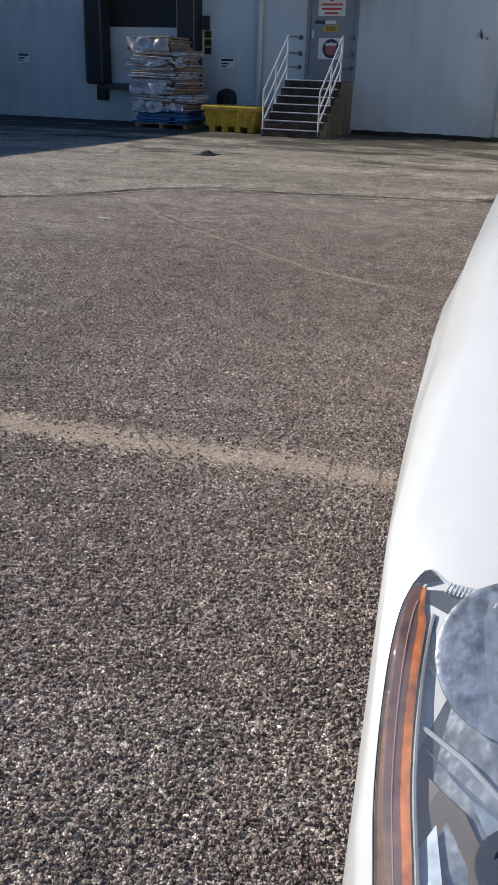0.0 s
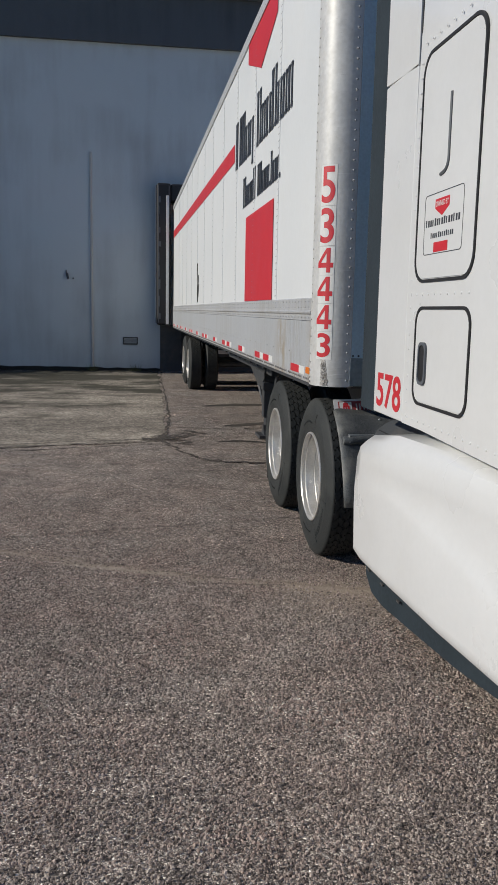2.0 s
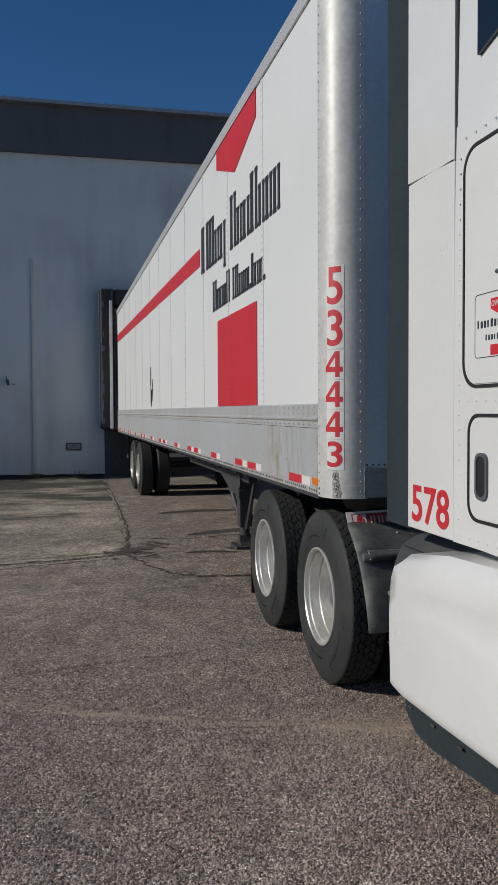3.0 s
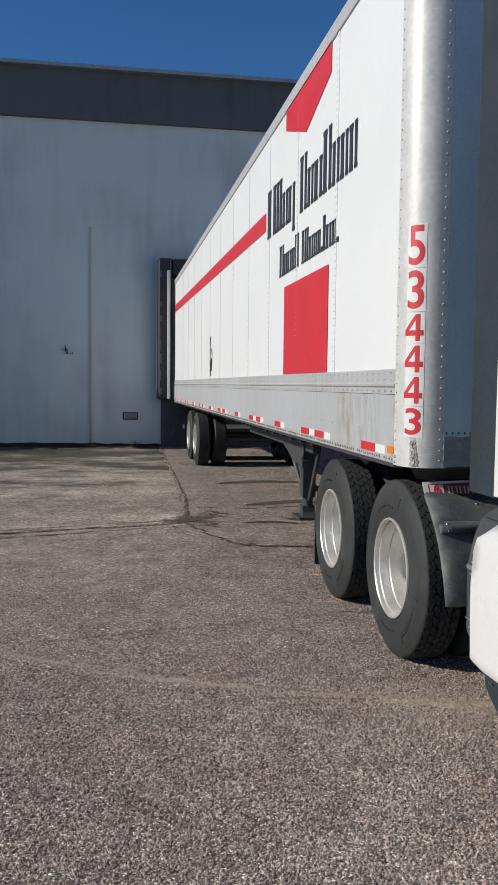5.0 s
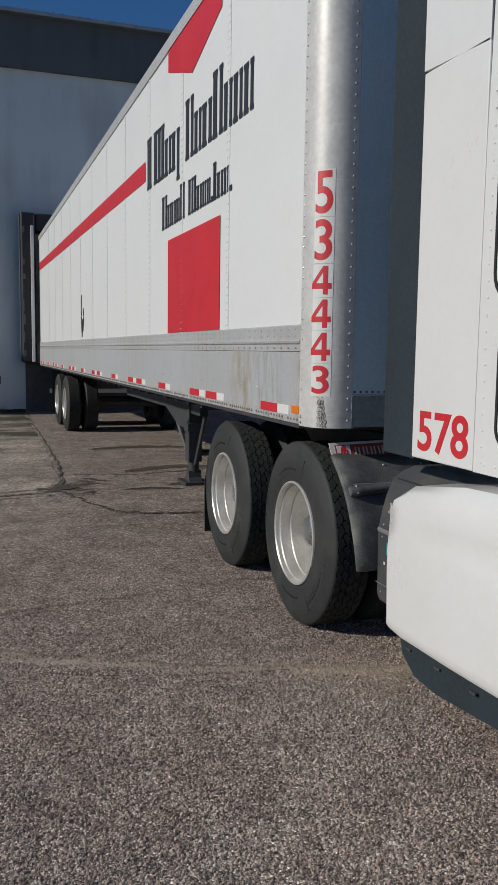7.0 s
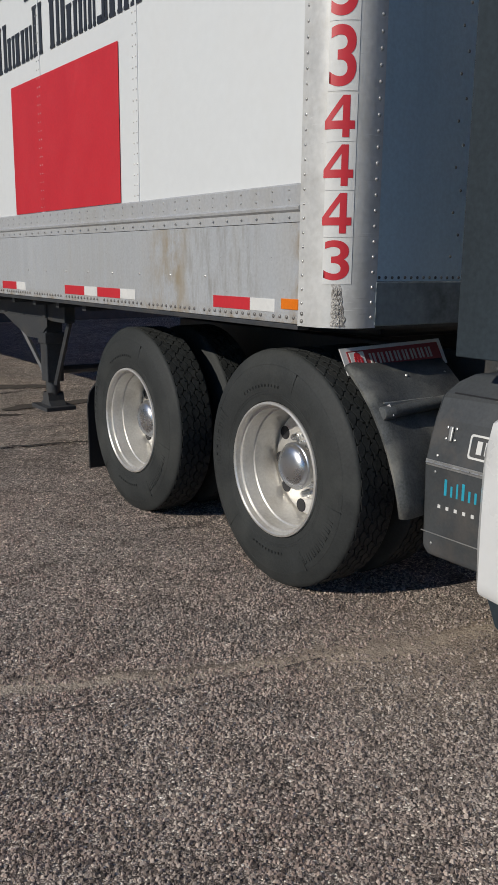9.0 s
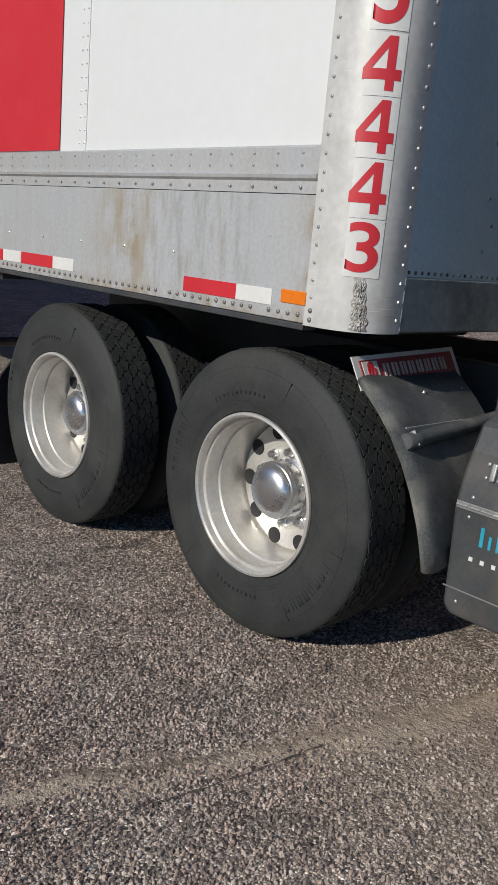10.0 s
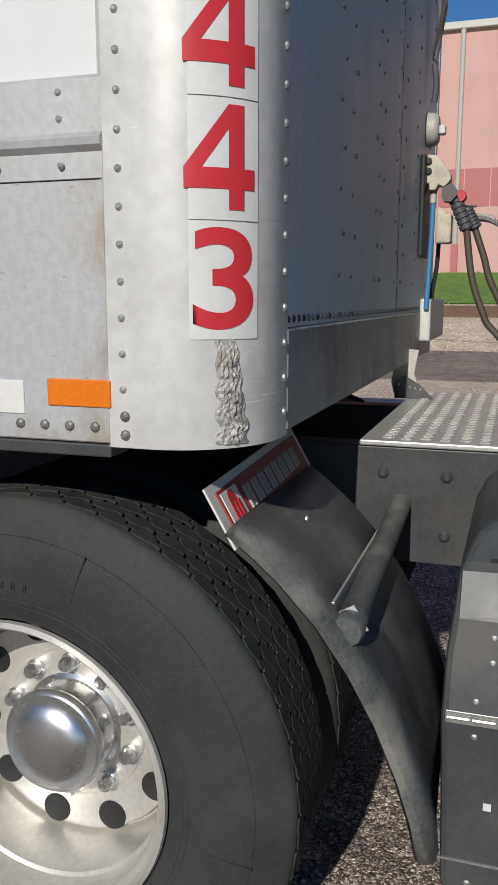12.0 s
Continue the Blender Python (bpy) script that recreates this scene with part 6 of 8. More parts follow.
FLAPGREY = mat('flap_rubber', (0.030, 0.041, 0.050), 0.75, 0.0, 0.2, 3, 60, spec=0.2)
DOOR_X = 0.30   # plane of the narrower cab's door


def outline_gap(bm, y0, y1, z0, z1, r, x, w=0.012):
    """A thin dark seal round a door in a side plane."""
    return ring_frame(bm, rounded(y0, y1, z0, z1, r, 6), rounded(y0 + w, y1 - w, z0 + w, z1 - w, r - w * 0.7, 6), "x", x - 0.006, x + 0.004)


def cab(t):
    # sleeper box
    def section(y, x0, z0, z1, r=0.16):
        x1 = TX1 - x0
        pts = [(x0, y, z0), (x0, y, z0 + 0.3), (x0, y, 2.3), (x0 + 0.02, y, z1 - r - 0.3)]
        pts += [(x0 + 0.03 + r - r * math.cos(radians(a)), y, z1 - r + r * math.sin(radians(a))) for a in range(0, 91, 15)]
        return pts + [(x1 - (p[0] - x0), y, p[2]) for p in pts[::-1]]
    bm = loft(bmesh.new(), [section(4.845, SX, 1.10, 3.95), section(4.6, SX, 1.10, 3.95), section(3.9, SX, 1.08, 3.9), section(3.43, SX, 1.072, 3.75)], True)
    body = part("sleeper_body", bm, WHITE, t, "white painted sleeper", True)
    bm = loft(bmesh.new(), [section(y, x, z0, z1) for y, x, z0, z1 in ((3.432, SX, 1.072, 3.74), (3.40, SX + 0.006, 1.074, 3.72), (3.36, SX + 0.016, 1.076, 3.68), (2.92, DOOR_X - 0.025, 1.105, 3.3), (2.82, DOOR_X, 1.112, 3.2), (2.5, DOOR_X + 0.03, 1.125, 2.9), (2.15, DOOR_X + 0.04, 1.13, 2.55))], True)
    door = part("cab_body", bm, WHITE, t, "white cab with rounded pillars", True)
    # smooth sill panel along the cab's foot, a fine joint above it
    rows = []
    for y, x, z in ((3.425, SX + 0.004, 1.068), (3.36, SX + 0.017, 1.0715), (2.92, DOOR_X - 0.024, 1.10), (2.82, DOOR_X + 0.001, 1.107), (2.5, DOOR_X + 0.031, 1.12), (2.15, DOOR_X + 0.041, 1.125)):
        rows.append([(x + 0.08, y, z), (x + 0.004, y, z), (x - 0.001, y, z - 0.006), (x, y, z - 0.038), (x + 0.012, y, z - 0.05), (x + 0.08, y, z - 0.052)])
    part("sill_panel", loft(bmesh.new(), rows, True), WHITE, t, "", True)
    part("door_gap", boxed(0.285, 1.2, 2.2, 3.45, 1.002, 1.06), BLACK, t)
    x = DOOR_X - 0.008
    part("door_seam", boxed(x - 0.003, x + 0.01, 2.848, 2.853, 1.112, 2.6), BLACK, door)
    turn = Matrix.Translation((DOOR_X - 0.012, 2.85, 1.335)) @ Matrix.Rotation(radians(16.7), 4, "Z")
    bm = prism(bmesh.new(), rounded(-0.085, 0.072, -0.052, 0.052, 0.05, 8), "x", -0.012, 0.02)
    bm.transform(turn)
    grip = part("door_handle", bm, BLACK, door, "dark oval door handle cup")
    bm = boxed(-0.022, -0.008, -0.08, 0.08, -0.018, 0.018, 0.006, 2)
    bm.transform(turn)
    part("handle_bar", bm, CHROME, grip, "bright pull bar")
    # side extender behind the sleeper
    x0 = SX + 0.002
    ext = part("side_extender", boxed(x0, x0 + 0.05, 4.853, 5.30, 1.10, 2.662, 0.006), WHITE, t, "white side extender panel")
    part("upper_extender", prism(bmesh.new(), [(4.853, 2.648), (5.302, 2.672), (5.302, 3.9), (4.853, 3.9)], "x", x0, x0 + 0.05), WHITE, t)
    part("far_extender", boxed(TX1 - x0 - 0.05, TX1 - x0, 4.853, 5.30, 1.10, 3.9, 0.006), WHITE, t)
    part("extender_flap", boxed(x0 + 0.012, x0 + 0.04, 5.302, 5.575, 1.09, 3.9, 0.004), FLAPGREY, t, "grey rubber trailing flap")
    part("extender_flap", boxed(TX1 - x0 - 0.04, TX1 - x0 - 0.012, 5.302, 5.575, 1.09, 3.9, 0.004), FLAPGREY, t, "grey rubber trailing flap")
    part("back_wall", boxed(0.3, TX1 - 0.3, 4.846, 4.88, 1.1, 3.9), WHITE, t)
    letters("fleet_number", "578", 0.228, Matrix.Translation((x0 - 0.001, 5.07, 1.142)) @ SIDE, RED, ext, "red fleet number", 0.001, 0.004, 1.10)
    part("extender_gap", boxed(x0 + 0.006, x0 + 0.03, 4.838, 4.858, 1.10, 3.88), BLACK, t, "dark gap behind the sleeper")
    # bunk door and luggage door
    for y0, y1, z0, z1, r in ((4.135, 4.765, 1.725, 2.66, 0.10), (4.13, 4.72, 1.205, 1.625, 0.075)):
        part("door_seal", outline_gap(bmesh.new(), y0, y1, z0, z1, r, SX), BLACK, body, "black door seal")
        part("hatch", prism(bmesh.new(), rounded(y0 + 0.016, y1 - 0.016, z0 + 0.016, z1 - 0.016, r - 0.016, 6), "x", SX - 0.0035, SX + 0.01), WHITE, body)
    latch = part("latch", prism(bmesh.new(), rounded(4.565, 4.645, 1.30, 1.47, 0.03, 4), "x", SX - 0.009, SX), BLACK, body, "black pull latch")
    part("latch_rim", ring_frame(bmesh.new(), rounded(4.56, 4.65, 1.295, 1.475, 0.033, 4), rounded(4.572, 4.638, 1.308, 1.462, 0.026, 4), "x", SX - 0.013, SX), GREYFLAP, latch)
    part("grab_groove", tube(bmesh.new(), curve_points([(SX - 0.004, 4.51, 2.145), (SX - 0.004, 4.46, 2.155), (SX - 0.004, 4.432, 2.185), (SX - 0.004, 4.43, 2.25), (SX - 0.004, 4.43, 2.44)]), 0.008, 6), GREYFLAP, body, "curved grab groove")
    # owner's plate: outline, two red bars, dark bars
    plate = part("door_decal", ring_frame(bmesh.new(), rounded(4.258, 4.668, 1.836, 2.078, 0.02, 3), rounded(4.261, 4.665, 1.839, 2.075, 0.018, 3), "x", SX - 0.0046, SX - 0.0036), INK, body, "owner's decal with red and dark bars")
    x = SX - 0.0046
    part("red_bar", prism(bmesh.new(), [(4.55, 2.052), (4.40, 2.052), (4.40, 2.015), (4.475, 1.983), (4.55, 2.015)], "x", x, x + 0.001), RED, plate)
    part("red_bar", boxed(x, x + 0.001, 4.40, 4.55, 1.843, 1.882), RED, plate)
    letters("decal_text", "OWNED BY", 0.030, Matrix.Translation((x - 0.0006, 4.475, 2.022)) @ SIDE, DECALWHITE, plate, "", 0.0003, 0.0, 0.85)
    for z, n, w, h in ((1.948, 15, 0.0245, 0.026), (1.900, 12, 0.0205, 0.019)):
        for k in range(n):
            y = 4.4635 + (n / 2 - k) * w
            part("text_bar", boxed(x, x + 0.001, y - w * (0.62 if k % 3 else 0.4), y, z, z + h * (1.0 if k % 4 else 1.15)), INK, plate)
    badge = part("door_badge", boxed(SX - 0.002, SX + 0.001, 3.49, 3.53, 1.118, 1.178), RED, body, "small red emblem")
    part("text_bar", boxed(SX - 0.003, SX - 0.002, 3.503, 3.517, 1.128, 1.168), DECALWHITE, badge)
    # window
    part("window", prism(bmesh.new(), [(4.66, 2.985), (4.66, 3.5), (4.1, 3.5), (4.1, 3.12)], "x", SX - 0.004, SX + 0.01), DARKGLASS, body, "dark sleeper window")
    spots = [(SX, 4.80, 1.14 + 0.06 * k) for k in range(26)] + [(SX, 4.78 - 0.07 * k, 1.135 - 0.0008 * k) for k in range(17)] + [(SX, 4.80 - 0.07 * k, 1.675) for k in range(10)] + [(SX, 4.76 - 0.075 * k, 2.71) for k in range(10)]
    rivets("rivet_row", studs(bmesh.new(), spots, "x", -1, 0.006, 0.003, 7), WHITE, body)
    # windscreen and door window
    for xa, xb in ((0.50, TX1 / 2 - 0.012), (TX1 / 2 + 0.012, TX1 - 0.50)):
        bm = loft(bmesh.new(), [[(xa + (0.10 if xa < 1 else 0) * f, 2.138 + 0.73 * f, 1.75 + 1.17 * f), (xb - (0.10 if xa > 1 else 0) * f, 2.138 + 0.73 * f, 1.75 + 1.17 * f)] for f in (0.0, 0.35, 0.7, 0.93)])
        bm.transform(Matrix.Translation((0, -0.03, 0.25)))
        part("windscreen", bm, DARKGLASS, door, "dark windscreen half")
    part("door_window", prism(bmesh.new(), [(2.76, 1.75), (2.76, 2.35), (2.62, 2.42), (2.32, 2.2), (2.24, 1.75)], "x", DOOR_X + 0.004, DOOR_X + 0.04), DARKGLASS, door, "dark door window")
    # hood with its fender, lamp and wheel arch
    hood(t)


def hood(t):
    """The hood's near half: broad flank that narrows forward, with an arch cut over the steered wheel."""
    def flank(y):
        pts = {0.16: 0.60, 0.3: 0.41, 0.45: 0.30, 0.55: 0.262, 0.65: 0.240, 0.8: 0.217, 1.0: 0.197, 1.1: 0.190, 1.4: 0.172, 1.8: 0.162, 2.14: 0.19}
        ks = sorted(pts)
        for a, b in zip(ks, ks[1:]):
            if a <= y <= b:
                return pts[a] + (pts[b] - pts[a]) * (y - a) / (b - a)
        return pts[ks[0]] if y < ks[0] else pts[ks[-1]]

    def crest(y):
        return float(np.interp(y, (0.16, 0.35, 0.55, 0.75, 1.0, 1.4, 2.14), (0.52, 0.68, 0.86, 1.03, 1.13, 1.21, 1.28)))
    sections = []
    ys = [0.16, 0.2, 0.3, 0.4, 0.5, 0.6, 0.7, 0.8, 0.9, 0.945, 0.96, 1.0, 1.07, 1.15, 1.3, 1.42, 1.55, 1.7, 1.8, 1.88, 1.94, 1.98, 2.01, 2.025, 2.035, 2.08, 2.14]
    for y in ys:
        x, c = flank(y), crest(y)
        low = 0.44
        if 0.94 < y < 2.03:
            low = 0.515 + 0.48 * math.sqrt(max(0.0, 1 - ((y - 1.42) / (0.48 if y < 1.42 else 0.61)) ** 2))
        low = min(low, c - 0.08)
        k = float(np.interp(y, (0.78, 1.1), (0.3, 1.0)))
        full = float(np.interp(y, (0.8, 1.0, 1.7, 2.0), (0.0, 0.014, 0.014, 0.0)))
        pts = [(x + 0.10, y, low), (x + 0.02 - full, y, low), (x - full, y, low + 0.02), (x - full * 0.7, y, low + (c - low) * 0.4), (x + 0.004, y, c - 0.10 * k), (x + 0.02 * k, y, c - 0.04 * k), (x + 0.06 * k, y, c), (x + 0.14, y, c + 0.03),
               (x + 0.30, y, c + 0.07), (0.85 + 0.2 * (y < 0.5), y, c + 0.20 + 0.1 * max(0, y - 0.4)), (TX1 / 2, y, c + 0.26 + 0.12 * max(0, y - 0.4))]
        pts += [(TX1 - p[0], p[1], p[2]) for p in pts[:-1][::-1]]
        sections.append(pts)
    bm = loft(bmesh.new(), sections)
    ob = part("hood", bm, WHITE, t, "white sloping hood with wheel arches", True)
    md = ob.modifiers.new("thickness", "SOLIDIFY")
    md.thickness = 0.02
    md.offset = 1
    # front bumper and grille close the nose
    part("bumper", boxed(0.35, TX1 - 0.35, 0.13, 0.32, 0.35, 0.75, 0.06, 4), WHITE, t, "white front bumper", True)
    part("grille", boxed(0.85, TX1 - 0.85, 0.15, 0.22, 0.78, 1.25, 0.03), CHROME, t)
    headlight(t, crest)
    # inner arch and the fender's trailing edge
    arch = []
    for a in range(0, 181, 12):
        c, s = math.cos(radians(a)), math.sin(radians(a))
        arch.append([(x, 1.42 - 0.615 * c, 0.515 + 0.615 * s) for x in (0.20, 0.34, 0.6)])
    part("arch_liner", loft(bmesh.new(), arch), BLACKPLASTIC, t, "", True)
    steer_wheel(t, 1.42)


def headlight(t, crest):
    """A swept-back lamp on the nose: dark surround, amber outer strip, bright bowls under a clear cover."""
    rim = [(0.241, 0.722), (0.252, 0.733), (0.275, 0.720), (0.315, 0.702), (0.38, 0.672), (0.45, 0.63), (0.50, 0.56), (0.50, 0.46), (0.44, 0.38), (0.36, 0.35), (0.318, 0.39), (0.288, 0.47), (0.262, 0.55), (0.247, 0.60), (0.237, 0.657), (0.235, 0.70)]
    outer = rim[::-1][:6] + rim[:1]
    rim = [(p.x, p.y) for p in curve_points([(x, y, 0) for x, y in rim + rim[:1]], 4)[:-1]]
    cx, cy = 0.36, 0.56

    def spot(x, y, lift):
        return (x, y, crest(y) + 0.035 * min(1, max(0, (x - 0.25) / 0.25)) + 0.020 * min(1, max(0, (x - 0.266) / 0.045)) + lift + 0.018)

    def low_end(y):
        """The lens sinks flush with the hood at its upper tip."""
        return max(0.30, min(1.0, (0.745 - y) / 0.075))

    def patch(scales, lifts):
        bm = bmesh.new()
        rings = [[bm.verts.new(spot(cx + (x - cx) * s, cy + (y - cy) * s, z * low_end(y) if z > 0 else z)) for x, y in rim] for s, z in zip(scales, lifts)]
        for p, q in zip(rings, rings[1:]):
            for k in range(len(p)):
                w = (k + 1) % len(p)
                bm.faces.new((p[k], p[w], q[w], q[k]))
        bm.faces.new(rings[-1])
        return bm
    lamp = part("headlight", patch((1.03, 1.0, 0.97, 0.93, 0.75, 0.5, 0.2), (-0.06, 0.004, 0.0, -0.002, -0.001, 0.001, 0.001)), mat("lamp_bowl", (0.40, 0.425, 0.45), 0.30, 0.5, 0.6, 26, 90, bump=0.8, bump_scale=30, dirt=(0.40, 0.44, 0.49), dirt_amount=0.8, dirt_scale=14), t, "swept-back clear headlight with bright bowls", True)
    part("surround", patch((1.012, 1.008, 1.0), (-0.06, 0.002, 0.0005)), GREYFLAP, lamp, "dark rubber surround", True)
    path = [(p.x, p.y) for p in curve_points([(x, y, 0) for x, y in sorted(set(outer), key=lambda q: q[1])], 4)]
    for name, a, b, h, colour in (("amber_strip", 0.002, 0.0178, 0.017, (0.24, 0.105, 0.06)), ("amber_band", 0.0178, 0.0262, 0.017, (0.70, 0.20, 0.03))):
        strip = []
        for x, y in path[:-1]:
            top = h * low_end(y)
            d = 1.0 if y < 0.69 else max(0.35, 1.0 - (y - 0.69) * 17)
            w = b - a
            low, high = (0.002, top) if a < 0.01 else (top, 0.002)
            strip.append([spot(x + a * d, y, low), spot(x + (a + 0.2 * w) * d, y, top), spot(x + (a + 0.5 * w) * d, y, top + 0.0006), spot(x + (a + 0.8 * w) * d, y, top), spot(x + b * d, y, high)])
        part(name, loft(bmesh.new(), strip), mat(name, colour, 0.22, 0.0, 0.5, 25, 90, coat=0.25), lamp, "amber marker strip", True)
    part("amber_line", tube(bmesh.new(), [spot(x + 0.0115, y, 0.0174 * low_end(y)) for x, y in path[:-3]], 0.0007, 5), mat("amber_rib", (0.75, 0.33, 0.22), 0.2), lamp, "", True)
    part("bright_edge", tube(bmesh.new(), [spot(x + 0.0280, y, 0.014 * low_end(y)) for x, y in path[:-4]], 0.0018, 6), PALEGREY, lamp, "", True)
    for x, y, r in ((0.332, 0.672, 0.062), (0.39, 0.50, 0.075)):
        bm = lathe(bmesh.new(), [(r, 0.003), (r * 0.99, 0.0050), (r * 0.97, 0.0058), (r * 0.92, 0.0062), (r * 0.75, 0.0065), (r * 0.5, 0.006), (r * 0.25, 0.0055), (0.0005, 0.0055)], (0, 0, 0), "z", 28)
        bm.transform(Matrix.Translation(spot(x, y, -0.002)) @ Matrix.Rotation(radians(40), 4, "X"))
        bowl = part("bowl", bm, mat("bowl_mirror", (0.62, 0.65, 0.67), 0.30, 0.55, 0.5, 30, 90, bump=0.9, bump_scale=38, dirt=(0.78, 0.81, 0.83), dirt_amount=0.7, dirt_scale=18), lamp, "bright lamp bowl", True)
    bm = lathe(bmesh.new(), [(0.026, 0.003), (0.025, 0.010), (0.014, 0.016), (0.0005, 0.017)], (0, 0, 0), "z", 20)
    bm.transform(Matrix.Translation(spot(0.352, 0.560, 0.004)) @ Matrix.Rotation(radians(40), 4, "X"))
    part("bulb", bm, DARKGLASS, bowl, "", True)
    part("divider", tube(bmesh.new(), [spot(x, y, 0.008) for x, y in ((0.242, 0.649), (0.266, 0.635), (0.309, 0.607), (0.360, 0.577), (0.413, 0.549))], 0.0022, 8), GALV, lamp, "", True)
    brown = [(0.253, 0.626), (0.271, 0.614), (0.294, 0.596), (0.315, 0.582), (0.331, 0.565), (0.345, 0.550), (0.340, 0.532), (0.314, 0.538), (0.282, 0.575)]
    bm = bmesh.new()
    bm.faces.new([bm.verts.new(spot(x, y, 0.004)) for x, y in brown])
    part("housing_panel", bm, mat("housing_brown", (0.20, 0.16, 0.13), 0.4), lamp)
    for pts in ([(0.267, 0.628), (0.361, 0.571), (0.368, 0.546), (0.347, 0.553), (0.315, 0.584)], [(0.285, 0.560), (0.297, 0.575), (0.312, 0.535), (0.300, 0.515)], [(0.33, 0.70), (0.345, 0.700), (0.300, 0.665), (0.294, 0.668)]):
        bm = bmesh.new()
        bm.faces.new([bm.verts.new(spot(x, y, 0.0045 + 0.003 * k)) for k, (x, y) in enumerate(pts)])
        part("reflector_facet", bm, mat("lamp_facet", (0.55, 0.64, 0.72), 0.3, 0.1, 0.3, 30, 90), lamp)
    cover = part("clear_cover", patch((0.995, 0.985, 0.96, 0.8, 0.4), (0.006, 0.025, 0.029, 0.033, 0.035)), CLEAR, lamp, "clear plastic cover", True)
    cover.visible_shadow = False
    bm = bmesh.new()
    for k in range(40):
        f = k / 39
        p = Vector(spot(0.268 + 0.130 * f, 0.712 - 0.060 * f, 0.012))
        tube(bm, [p, p + Vector((0.003, 0.010, 0.004))], 0.0011, 5)
    part("ribbed_edge", bm, GALV, lamp)
    bm = bmesh.new()
    bm.faces.new([bm.verts.new(spot(x, y, 0.005)) for x, y in ((0.2435, 0.7215), (0.247, 0.7285), (0.2525, 0.7305), (0.262, 0.7245), (0.251, 0.7215))])
    part("corner_gap", bm, BLACK, lamp, "dark gap at the lens tip")


def steer_wheel(t, y):
    x, z, r = 0.183, 0.515, 0.515
    rim = part("wheel_rim", lathe(bmesh.new(), [(0.289, 0.03), (0.296, 0.014), (0.290, 0.006), (0.276, 0.012), (0.262, 0.03), (0.25, 0.05), (0.235, 0.035), (0.215, 0.01), (0.19, 0.002), (0.115, 0.002), (0.11, 0.02)], (x, y, z), "x", 56), WHEELALU, t, "bright aluminium steer wheel", True)
    part("tyre", lathe(bmesh.new(), tyre_profile(0.28, r), (x, y, z), "x", 64), TYRE, rim, "black steer tyre", True)
    part("hub_cap", lathe(bmesh.new(), [(0.11, 0.02), (0.105, -0.022), (0.085, -0.034), (0.001, -0.036)], (x, y, z), "x", 32), BLACKPLASTIC, rim, "black hub cover", True)
    for k in range(10):
        a = 2 * math.pi * (k + 0.5) / 10
        c = (x + 0.002, y + 0.150 * math.cos(a), z + 0.150 * math.sin(a))
        part("lug_nut", lathe(bmesh.new(), [(0.025, 0.0), (0.024, -0.006), (0.019, -0.010), (0.0185, -0.044), (0.016, -0.056), (0.009, -0.064), (0.0005, -0.066)], c, "x", 14), HUBCHROME, rim, "pointed chrome nut cover", True)
    part("far_tyre", lathe(bmesh.new(), tyre_profile(0.28, r), (2.15, y, z), "x", 40), TYRE, t, "", True)


